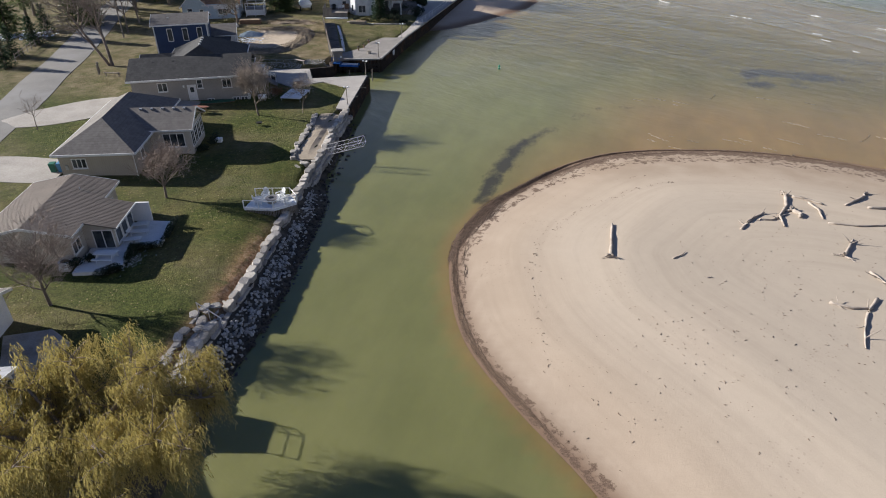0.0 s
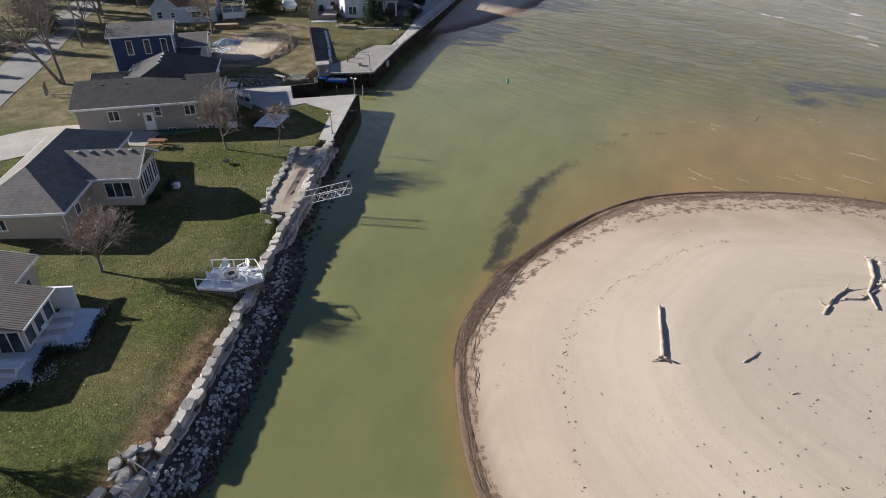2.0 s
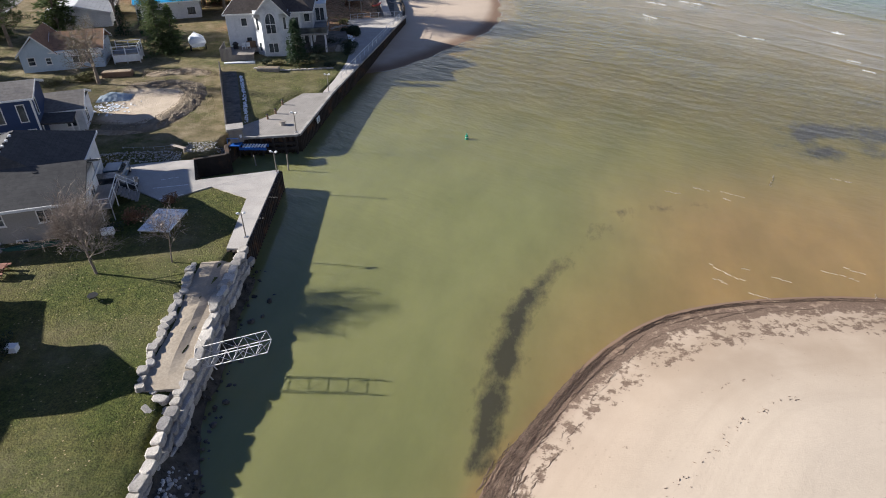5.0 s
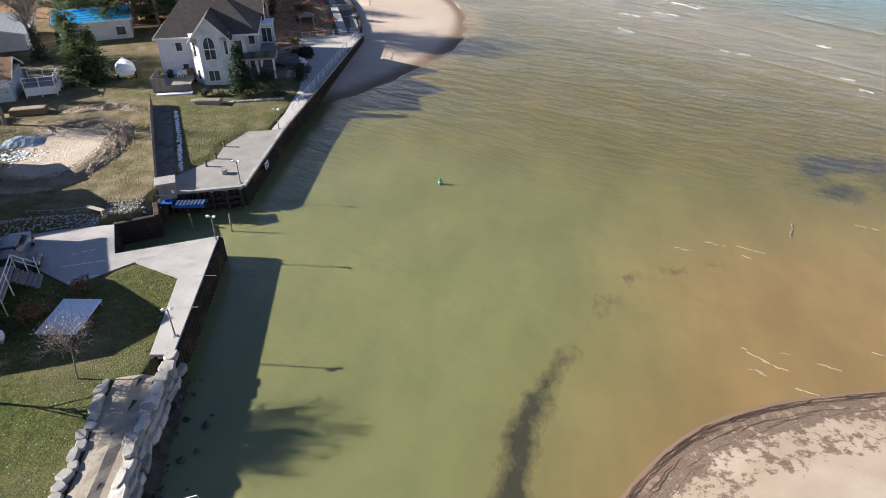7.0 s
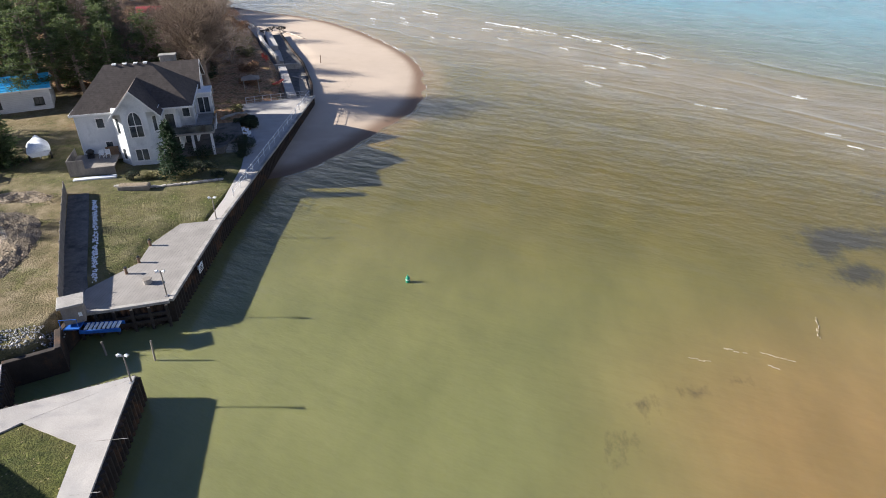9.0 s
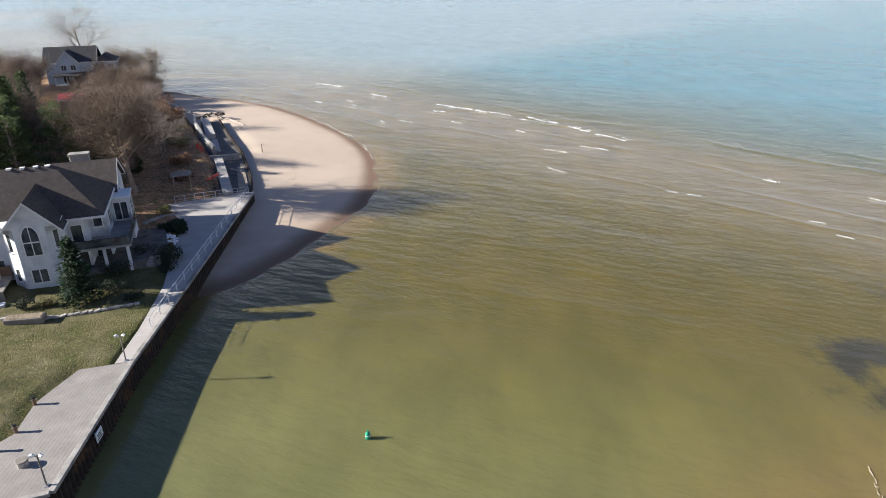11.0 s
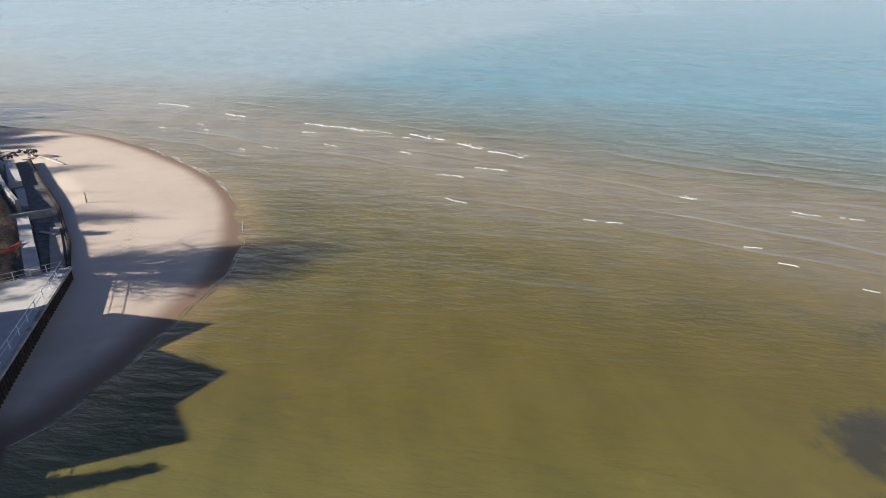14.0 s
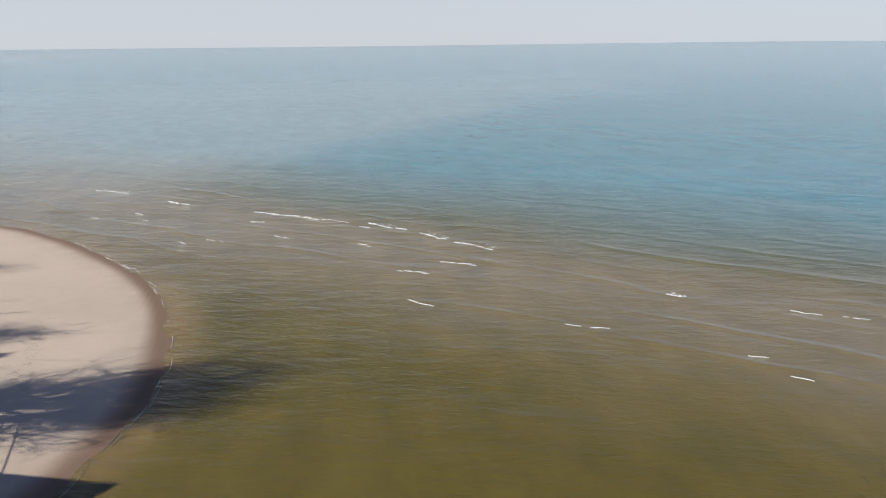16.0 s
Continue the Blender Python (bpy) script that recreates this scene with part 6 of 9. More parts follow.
def conifer(x, y, h, width, seed, label, mat="spruce", bare=0.08, full=1.0, ragged=0.3, name="conifer", z=None, tuft=0.34):
    t = thing("tree", x, y, (ground_at(x, y) if z is None else z) - 0.05, 0, label, "tree", "conifers")
    r, crown = random.Random(seed), Geo()
    trunk = Geo().tube([(0, 0, 0), (r.uniform(-0.1, 0.1), 0, h * 0.5), (0, 0, h * 0.98)], [0.02 * h, 0.013 * h, 0.01], 7)
    zz = h * bare
    while zz < h * 0.97:
        k = (zz - h * bare) / (h * (1 - bare))
        reach = width / 2 * ((1 - k) ** 0.8 * 0.95 + 0.05)
        for _ in range(max(4, int(9 * full))):
            a, L = r.uniform(0, 6.283), reach * r.uniform(1 - ragged, 1.08)
            d = Vector((math.cos(a), math.sin(a), 0))
            n = max(3, int(L / 0.22))
            if L > 0.8 and r.random() < 0.5:
                trunk.tube([(0, 0, zz), tuple(d * L * 0.7 + Vector((0, 0, zz - 0.05 * L)))], [0.03, 0.012], 3, False)
            for i in range(n):
                s = (i + r.random()) / n
                p = d * (L * s) + Vector((0, 0, zz + 0.14 * L * s - 0.30 * L * s * s + r.uniform(-0.09, 0.09)))
                for _ in range(2):
                    w = (d + Vector((r.uniform(-1, 1), r.uniform(-1, 1), r.uniform(-0.55, 0.45)))).normalized()
                    leaf(crown, p, r, tuft * r.uniform(0.7, 1.25), tuft * 0.36, w)
        zz += h * 0.034 * r.uniform(0.7, 1.3)
    part("trunk", trunk, M["bark"], t)
    part("crown", crown, M[mat], t)
    return t


def pine(x, y, h, width, seed, label, mat="pine", z=None):
    """Open-crowned pine: tufts in uneven masses on level limbs."""
    t = thing("tree", x, y, (ground_at(x, y) if z is None else z) - 0.05, 0, label, "tree", "conifers")
    r, crown = random.Random(seed), Geo()
    trunk = Geo().tube([(0, 0, 0), (0.15, 0.1, h * 0.4), (r.uniform(-0.4, 0.4), 0.2, h)], [0.022 * h, 0.017 * h, 0.02], 7)
    for k in range(int(h * 9)):
        s = r.uniform(0.16, 1.0)
        a, L = r.uniform(0, 6.283), width / 2 * (1.15 - 0.75 * s) * r.uniform(0.45, 1.05)
        d, z0 = Vector((math.cos(a), math.sin(a), r.uniform(0.0, 0.25))), s * h
        trunk.tube([(0, 0, z0), tuple(d * L * 0.5 + Vector((0, 0, z0))), tuple(d * L + Vector((0, 0, z0 + 0.1)))], [0.05, 0.03, 0.012], 3, False)
        for _ in range(5):
            q = d * (L * r.uniform(0.45, 1.05)) + Vector((r.uniform(-0.35, 0.35), r.uniform(-0.35, 0.35), z0 + r.uniform(-0.1, 0.35)))
            for _ in range(13):
                w = Vector((r.uniform(-1, 1), r.uniform(-1, 1), r.uniform(-0.3, 1.0))).normalized()
                leaf(crown, q + w * r.uniform(0, 0.22), r, r.uniform(0.25, 0.5), 0.09, w)
    part("trunk", trunk, M["bark"], t)
    part("crown", crown, M[mat], t)
    return t


def shrub(x, y, w, d, h, seed, label, mat="shrub", count=420, name="shrub", yaw=0, size=0.17, z=None, group="shrubs"):
    t = thing(name, x, y, (ground_at(x, y) if z is None else z) - 0.03, yaw, label, "shrub", group)
    r, g = random.Random(seed), Geo()
    lumps = [(r.uniform(-0.32, 0.32) * w, r.uniform(-0.32, 0.32) * d, r.uniform(0.3, 0.62) * h, r.uniform(0.34, 0.55)) for _ in range(7)]
    for _ in range(count):
        cx, cy, cz, k = r.choice(lumps)
        q = Vector((r.gauss(0, 1), r.gauss(0, 1), r.gauss(0, 1))).normalized() * r.uniform(0.7, 1.05)
        p = Vector((cx + q.x * k * w * 0.6, cy + q.y * k * d * 0.6, max(0.05, cz + q.z * k * h * 0.8)))
        leaf(g, p, r, size * r.uniform(0.7, 1.3), size * 0.6)
    for k in range(6):
        c = lumps[k]
        part("stem", Geo().tube([(c[0] * 0.2, c[1] * 0.2, 0), (c[0], c[1], c[2])], [0.03, 0.012], 4, False), M["bark"], t)
    part("foliage", g, M[mat], t)
    return t


def willow(x, y, h, reach, seed):
    t = thing("tree", x, y, ground_at(x, y) - 0.05, 0, "broad weeping willow with golden autumn leaves over the bank", "tree")
    r, limbs, g = random.Random(seed), Geo(), Geo()
    limbs.tube([(0, 0, 0), (0.1, 0.05, 1.2), (0.0, 0.2, 2.4)], [0.48, 0.40, 0.34], 9)
    ends = []
    for k in range(19):
        a, L = k * 2.4 + r.uniform(-0.3, 0.3), reach * r.uniform(0.45, 0.88)
        L *= 1.0 + 0.16 * math.cos(a) - 0.10 * math.sin(a) + 0.12 * math.cos(a) * math.sin(a)
        top = h * r.uniform(0.66, 0.95)
        pts = [Vector((0, 0.1, 2.0 + r.uniform(-0.3, 0.4)))]
        for s in (0.35, 0.7, 1.0):
            pts.append(Vector((math.cos(a) * L * s + r.uniform(-0.4, 0.4), math.sin(a) * L * s + r.uniform(-0.4, 0.4), 2.2 + (top - 2.2) * math.sin(s * 1.75))))
        limbs.tube([tuple(p) for p in pts], [0.2, 0.13, 0.08, 0.03], 6, False)
        for s in range(18):
            u = r.uniform(0.25, 1.0) * 3
            i = min(int(u), 2)
            q = pts[i].lerp(pts[i + 1], u - i)
            b = r.uniform(0, 6.283)
            e = q + Vector((math.cos(b), math.sin(b), r.uniform(0.0, 0.7))) * r.uniform(0.6, 2.0)
            limbs.tube([tuple(q), tuple(q.lerp(e, 0.5) + Vector((0, 0, 0.15))), tuple(e)], [0.03, 0.02, 0.01], 3, False)
            ends += [q.lerp(e, v) for v in (0.4, 0.6, 0.8, 1.0)]
    for e in ends:
        for _ in range(8):
            b = r.uniform(0, 6.283)
            p, drop = e + Vector((r.uniform(-0.3, 0.3), r.uniform(-0.3, 0.3), r.uniform(-0.1, 0.3))), r.uniform(0.8, 2.9)
            out = Vector((p.x, p.y, 0)).normalized() * 0.25 + Vector((math.cos(b), math.sin(b), 0)) * 0.25
            n = int(drop / 0.17)
            for i in range(n):
                s = i / n
                c = p + out * (s * 1.1) + Vector((0.06 * math.sin(9 * s + b), 0.06 * math.cos(7 * s), -drop * s * (0.35 + 0.65 * s)))
                if c.z < 0.3:
                    break
                leaf(g, c, r, 0.27, 0.044, Vector((out.x * 0.5 + r.uniform(-0.5, 0.5), out.y * 0.5 + r.uniform(-0.5, 0.5), -0.8)).normalized())
    part("trunk", limbs, M["bark"], t, smooth=True)
    part("crown", g, M["willow"], t)


willow(-24.4, 18.9, 8.4, 8.3, 3)
bare_tree(-39.9, 31.2, 6.4, 31, "bare young tree with reddish twigs on the lawn", (12, 7, 6, 5), 0.48, 0.15, spread=0.95, up=0.18, reach=1.25)
bare_tree(-42.3, 48.9, 5.4, 32, "dense bare tree with reddish twigs beside the beige house", (13, 8, 6, 5), 0.50, 0.14, spread=0.95, up=0.22, reach=1.2)
bare_tree(-45.3, 72.3, 5.5, 33, "bare ornamental tree with fine reddish twigs before the grey house", (16, 9, 7, 5), 0.52, 0.12, "twig_grey", spread=0.95, up=0.22, reach=1.15, lean=(-0.1, 0.0))
bare_tree(-40.3, 75.0, 4.6, 34, "small bare tree with sparse grey twigs and few leaves", (11, 7, 6), 0.5, 0.07, "twig_grey", leaves=130, leaf_mat="driftwood")
bare_tree(-67.9, 59.3, 4.6, 35, "thin bare sapling beside the driveway", (8, 5, 4), 0.5, 0.06)
bare_tree(-78.1, 84.4, 14.0, 36, "tall old bare tree with two leaning grey trunks by the road", (8, 6, 6, 4), 0.56, 0.25, "twig_grey", (-0.26, 0.05), stems=2)
bare_tree(-90.3, 104.0, 11.0, 37, "tall thin bare tree by the road", (9, 6, 5, 4), 0.55, 0.16, "twig_grey", (-0.1, 0))
bare_tree(-92.8, 110.5, 11.5, 38, "tall thin bare tree by the road", (9, 6, 5, 4), 0.55, 0.17, "twig_grey", (-0.08, 0.05))
bare_tree(-72.4, 112.6, 11.0, 39, "gnarled half-bare tree with ivy green in its crown", (9, 7, 6, 4), 0.45, 0.26, "twig_grey", (0.05, 0), leaves=2200, leaf_mat="olive_leaf")
bare_tree(-85.2, 137.6, 13.0, 40, "large bare tree before the outbuilding", (9, 7, 5, 4), 0.5, 0.4, "twig_grey")
bare_tree(-55.8, 157.4, 16.8, 41, "great spreading tree with few olive leaves behind the promenade", (10, 7, 6, 5), 0.52, 0.36, "twig_brown", stems=2, spread=1.0, up=0.14, start=0.3, reach=1.0, leaves=800, leaf_mat="olive_leaf")
bare_tree(-58.0, 161.5, 13.5, 42, "great spreading tree with few olive leaves behind the promenade", (9, 7, 6, 5), 0.52, 0.3, "twig_brown", stems=2, spread=1.0, up=0.08, start=0.36, reach=1.1, leaves=900, leaf_mat="olive_leaf")
bare_tree(-58.5, 176.0, 9.6, 43, "bare tree with reddish twigs above the beach", (9, 6, 5, 4), 0.42, 0.2, "twig", stems=2)

# wood of bare and evergreen trees behind the beach
wood_types = [bare_tree(-78 - 4 * k, 176 + 5 * k, 10.5 + k * 0.7, 50 + k, "bare lakeside tree in a brown wood", (9, 6, 5, 4), 0.42, 0.20, ("twig_brown", "twig_brown", "twig_brown", "twig")[k], stems=2, group="wood behind the beach", leaves=(150, 700, 0, 500)[k], leaf_mat=("olive_leaf", "olive_leaf", "twig", "shrub_rust")[k]) for k in range(4)]
rw = random.Random(77)
for k in range(80):
    s = rw.random()
    y = 164 + 84 * s
    edge = -57 - 0.33 * max(0, y - 175) - 4
    x = edge - 3 - rw.random() * (34 + 14 * s)
    if (-100 < x < -82 and 206 < y < 222) or (-116 < x < -92 and y > 236):
        continue
    sc = min(rw.uniform(0.8, 1.2), 0.15 + (edge + 10 - x) * 0.045)
    if y > 198 and abs(x + 17 + 0.4885 * (y - 77)) < 8:
        sc *= 0.55
    copy_thing(wood_types[k % 4], pose(x, y, ground_at(x, y) - 0.05, 0, 0, rw.uniform(0, 360)) @ Matrix.Diagonal((sc, sc, sc, 1)))
for k in range(70):
    y = 163 + 88 * rw.random()
    x = -61 - 0.33 * max(0, y - 175) - rw.random() * 16
    if -100 < x < -82 and 206 < y < 222:
        continue
    sc = rw.uniform(0.42, 0.8)
    copy_thing(wood_types[k % 4], pose(x, y, ground_at(x, y) - 0.05, 0, 0, rw.uniform(0, 360)) @ Matrix.Diagonal((sc, sc, sc, 1)))
for k in range(10):
    x, y = -100 + rw.uniform(-22, 12), 250 + rw.uniform(0, 22)
    copy_thing(wood_types[k % 4], pose(x, y, max(ground_at(x, y), 1) - 0.05, 0, 0, rw.uniform(0, 360)))
bare_tree(-112.0, 268.0, 24.0, 61, "tall bare tree behind the grey lake house", (9, 7, 6, 4), 0.5, 0.26, "twig_grey")

# brown thickets and young growth along the wood's edge and behind the garden wall
thickets = [bare_tree(-60 - 3 * k, 166 + 5 * k, 4.6 + 0.5 * k, 90 + k, ("thicket of brown bare stems with a few leaves", "thicket of reddish bare stems", "thicket of brown stems with fading green leaves")[k], (11, 7, 6), 0.36, 0.06, ("twig_brown", "twig", "twig_brown")[k], stems=6, group="thickets", leaves=(700, 250, 1500)[k], leaf_mat=("shrub_rust", "shrub_rust", "olive_leaf")[k], spread=1.1) for k in range(3)]
for k in range(54):
    y = 157 + 92 * rw.random() ** 1.3
    x = -57.5 - 0.36 * max(0, y - 172) - rw.random() ** 0.8 * 14
    if -66 < x < -50 and y < 161:
        continue
    sc = rw.uniform(0.7, 1.35)
    copy_thing(thickets[k % 3], pose(x, y, ground_at(x, y) - 0.05, 0, 0, rw.uniform(0, 360)) @ Matrix.Diagonal((sc, sc, sc, 1)))

# conifers
conifer(-71.6, 127.6, 8.4, 6.2, 71, "bushy green pine with low limbs beside the boat", "pine", 0.04, 1.5, 0.45, tuft=0.5)
conifer(-69.9, 128.6, 7.0, 4.8, 72, "bushy green pine with low limbs beside the boat", "pine", 0.04, 1.5, 0.45, tuft=0.5)
conifer(-48.9, 126.4, 6.8, 3.9, 73, "dark green spruce before the white house", full=2.0, tuft=0.42)
conifer(-80.5, 137.0, 4.2, 1.2, 74, "narrow dark cedar beside the drive", full=0.8)
conifer(-83.5, 136.0, 5.2, 3.2, 75, "dark green cedar bush", full=0.9)
dark_types = [conifer(-100, 106, 11.0, 5.2, 76, "tall dark conifer in a garden wood", "pine", 0.05, 1.2, 0.45, tuft=0.7), pine(-104, 118, 11.5, 6.8, 77, "tall ragged pine in a garden wood"), conifer(-93.5, 79.5, 5.0, 3.8, 78, "dark spreading evergreen by the road", "spruce", 0.02, 0.9, 0.3, tuft=0.42)]
spots = [(-110, 96), (-113, 103), (-108, 112), (-116, 110), (-118, 121), (-112, 127), (-104, 131), (-97, 126), (-95, 134), (-108, 138), (-116, 134), (-99, 119), (-122, 128), (-86, 160), (-80.5, 163), (-84, 168), (-90, 166), (-94, 158), (-97, 170), (-88, 174), (-78, 171), (-82, 178), (-92, 181), (-100, 178), (-75, 165), (-95, 190), (-86, 188), (-103, 160), (-105, 186), (-73, 160), (-110, 170)]
for k, (x, y) in enumerate(spots):
    sc = rw.uniform(0.95, 1.35)
    copy_thing(dark_types[k % 2], pose(x + rw.uniform(-1, 1), y + rw.uniform(-1, 1), ground_at(x, y) - 0.05, 0, 0, rw.uniform(0, 360)) @ Matrix.Diagonal((sc, sc, sc, 1)))
for k, (x, y, wide, tall) in enumerate(((-79, 151, 1.5, 1.15), (-84.5, 154, 1.6, 1.2), (-74.5, 155, 1.35, 1.0), (-89.5, 152, 1.5, 1.2), (-70.5, 157, 1.2, 0.9), (-81, 159, 1.5, 1.25), (-76, 133.5, 1.0, 0.75), (-66.5, 162, 1.2, 0.95))):
    copy_thing(dark_types[1], pose(x, y, ground_at(x, y) - 0.05, 0, 0, 67 * k) @ Matrix.Diagonal((wide, wide, tall, 1)))
for x, y in ((-97.0, 84.5), (-99.5, 91.5), (-105, 100), (-60.5, 158.0), (-62.5, 163.5), (-60.0, 167.5), (-65.0, 170.0), (-63.5, 177.5), (-68.5, 184.0)):
    copy_thing(dark_types[2], pose(x, y, ground_at(x, y) - 0.05, 0, 0, rw.uniform(0, 360)))

# shrubs round the houses and on the shore
for k, (x, y, w, d, h, mat, lab) in enumerate((
        (-41.9, 35.9, 1.3, 1.2, 1.1, "shrub", "round dark shrub by the cottage wall"), (-41.3, 37.2, 1.0, 1.0, 1.0, "shrub", "round dark shrub by the cottage wall"),
        (-45.9, 63.0, 1.2, 3.6, 0.8, "shrub", "low dark shrubs under the sunroom windows"), (-45.6, 60.0, 1.2, 1.6, 0.7, "shrub", "low dark shrubs under the sunroom windows"),
        (-46.8, 80.6, 2.4, 2.2, 1.4, "shrub_rust", "reddish bare-twigged shrub by the steps"), (-47.6, 78.2, 1.8, 2.0, 1.1, "shrub", "dark shrub by the steps"), (-45.2, 84.0, 1.6, 1.6, 1.0, "shrub_rust", "reddish shrub by the quay"),
        (-44.0, 136.0, 3.0, 5.4, 1.7, "shrub", "clipped round hedge beside the promenade"), (-46.2, 143.8, 3.4, 2.8, 1.7, "shrub", "clipped round hedge beside the promenade"), (-43.3, 133.6, 2.0, 2.4, 0.9, "shrub", "low juniper by the promenade"),
        (-46.8, 136.4, 2.8, 2.6, 1.5, "shrub", "dark shrub on the stone terrace"), (-48.0, 132.0, 2.8, 2.4, 1.6, "shrub", "dark shrub on the stone terrace"), (-46.3, 128.2, 3.2, 2.4, 1.4, "shrub", "dark shrub on the stone terrace"),
        (-44.2, 126.9, 2.4, 1.4, 0.7, "shrub", "low dark shrubs along the stone wall"), (-53.2, 124.9, 1.8, 1.4, 1.0, "shrub", "dark shrub at the tower's foot"), (-51.6, 125.3, 1.6, 1.2, 0.9, "olive_leaf", "light green shrub at the tower's foot"),
        (-49.5, 150.0, 2.0, 3.0, 1.0, "olive_leaf", "thin shrubs on the stony slope"), (-75.4, 113.4, 3.4, 2.6, 1.6, "olive_leaf", "straggling green bush by the bare lot"), (-78.5, 111.0, 2.6, 2.4, 1.4, "olive_leaf", "straggling green bush by the bare lot"),
        (-52.0, 164.5, 3.5, 4.0, 1.0, "shrub_rust", "rusty undergrowth behind the beach wall"), (-54.5, 172.0, 3.5, 5.0, 1.3, "shrub_rust", "rusty undergrowth behind the beach wall"), (-57.5, 182.0, 4.0, 6.0, 2.0, "olive_leaf", "olive green undergrowth behind the beach wall"),
        (-62.0, 192.0, 5.0, 6.0, 2.2, "olive_leaf", "olive green undergrowth behind the beach wall"), (-66.0, 204.0, 5.0, 7.0, 2.4, "shrub_rust", "rusty undergrowth behind the beach wall"), (-61.0, 168.0, 4.0, 4.0, 2.2, "olive_leaf", "olive green undergrowth behind the beach wall"),
        (-72.0, 215.0, 6.0, 8.0, 3.0, "shrub_rust", "rusty undergrowth behind the beach wall"), (-78.0, 228.0, 7.0, 8.0, 3.2, "shrub_rust", "rusty undergrowth behind the beach wall"), (-87.0, 236.0, 8.0, 7.0, 3.0, "shrub_rust", "rusty undergrowth behind the beach wall"))):
    shrub(x, y, w, d, h, 400 + k, lab, mat, 2600 if "hedge" in lab else 1100 if w * d > 5 else 600, "hedge" if "hedge" in lab else "shrub", 18, 0.17 if w < 3.4 else 0.3)

# ---- things by the water ----
def rail_run(parent, pts, z0, top, mat, post=0.05, mid=(0.5,), gap=1.6, name="rail", closed=False):
    """Posts and rails along a plan line, in the parent's own space."""
    for (ax, ay), (bx, by) in zip(pts, pts[1:]):
        part(name, Geo().tube([(ax, ay, z0 + top), (bx, by, z0 + top)], post * 0.8, 6), mat, parent)
        for m in mid:
            part(name, Geo().tube([(ax, ay, z0 + top * m), (bx, by, z0 + top * m)], post * 0.6, 6), mat, parent)
        n = max(1, round(math.hypot(bx - ax, by - ay) / gap))
        for k in range(n):
            x, y = ax + (bx - ax) * k / n, ay + (by - ay) * k / n
            part("post", Geo().cbox(x - post, x + post, y - post, y + post, z0, z0 + top + 0.02, 0.01), mat, parent)
    x, y = pts[-1]
    part("post", Geo().cbox(x - post, x + post, y - post, y + post, z0, z0 + top + 0.02, 0.01), mat, parent)


def shore_deck():
    pts = [(-33.5, 48.8), (-30.6, 49.3), (-29.1, 51.2), (-30.4, 52.4), (-33.7, 51.4)]
    cx, cy = -31.5, 50.6
    d = thing("lookout_deck", cx, cy, 0, 0, "whitewashed timber lookout deck with low railing on the stone bank", "deck", "decks")
    loc = [(x - cx, y - cy) for x, y in pts]
    part("floor", Geo().prism(loc, 2.22, 2.42), M["tarp_white"], d, "pale frosted deck floor")
    for x, y in loc:
        part("pile", Geo().box(x * 0.92 - 0.08, x * 0.92 + 0.08, y * 0.92 - 0.08, y * 0.92 + 0.08, 0.4, 2.22), M["wood_grey"], d)
    slat = Geo().box(-0.035, 0.035, -0.035, 0.035, 1.45, 2.2).mesh("skirt_slat", M["wood_grey"])
    for (ax, ay), (bx, by) in zip(loc[:2], loc[1:3]):
        n = int(math.hypot(bx - ax, by - ay) / 0.16)
        for k in range(n):
            x, y = ax + (bx - ax) * (k + 0.5) / n, ay + (by - ay) * (k + 0.5) / n
            ob = new("skirt_slat", slat)
            ob.parent = d
            place(ob, x, y, 0)
    rail_run(d, [loc[0], loc[1], loc[2], loc[3]], 2.42, 0.85, M["white_paint"], 0.045, (0.12,), 1.5)
    rail_run(d, [loc[3], (loc[4][0], loc[4][1])], 2.42, 0.85, M["white_paint"], 0.045, (0.12,), 1.7)

    def chair(x, y, yaw):
        c = thing("garden_chair", x, y, 2.42, yaw, "white slatted garden armchair on the lookout deck", "chair", "chairs on the lookout deck")
        W = M["plastic_white"]
        s = Geo()
        for k in range(5):
            s.cbox(-0.26, 0.26, -0.28 + k * 0.11, -0.19 + k * 0.11, 0.30 + 0.02 * (4 - k) * 0.6, 0.34 + 0.02 * (4 - k) * 0.6, 0.008)
        part("seat", s, W, c)
        b = Geo()
        for k in range(5):
            x0 = -0.27 + k * 0.11
            b.box(x0, x0 + 0.095, 0, 0.025, 0, 0.75 - 0.06 * abs(k - 2), pose(0, 0.26, 0.28, -22))
        part("backrest", b, W, c)
        for sx in (-1, 1):
            part("armrest", Geo().cbox(sx * 0.33 - 0.07, sx * 0.33 + 0.07, -0.32, 0.36, 0.52, 0.555, 0.01), W, c)
            part("leg", Geo().box(sx * 0.3 - 0.03, sx * 0.3 + 0.03, -0.32, -0.24, 0, 0.52), W, c)
            part("leg", Geo().box(sx * 0.3 - 0.03, sx * 0.3 + 0.03, 0.2, 0.28, 0, 0.52), W, c)
        return c

    c = chair(-32.5, 51.3, 20)
    for x, y, a in ((-31.1, 51.7, -25), (-32.6, 50.0, 115), (-30.3, 50.9, -110)):
        copy_thing(c, pose(x, y, 2.42, 0, 0, a))
    f = thing("fire_table", -31.5, 50.6, 2.42, 0, "round grey fire table with dark bowl", "table")
    part("drum", Geo().tube([(0, 0, 0), (0, 0, 0.45)], 0.42, 18), M["old_concrete"], f)
    part("rim", Geo().tube([(0, 0, 0.45), (0, 0, 0.53)], [0.56, 0.56], 18), M["concrete"], f)
    part("bowl", Geo().tube([(0, 0, 0.5), (0, 0, 0.545)], 0.26, 14), M["black"], f, "dark fire bowl")


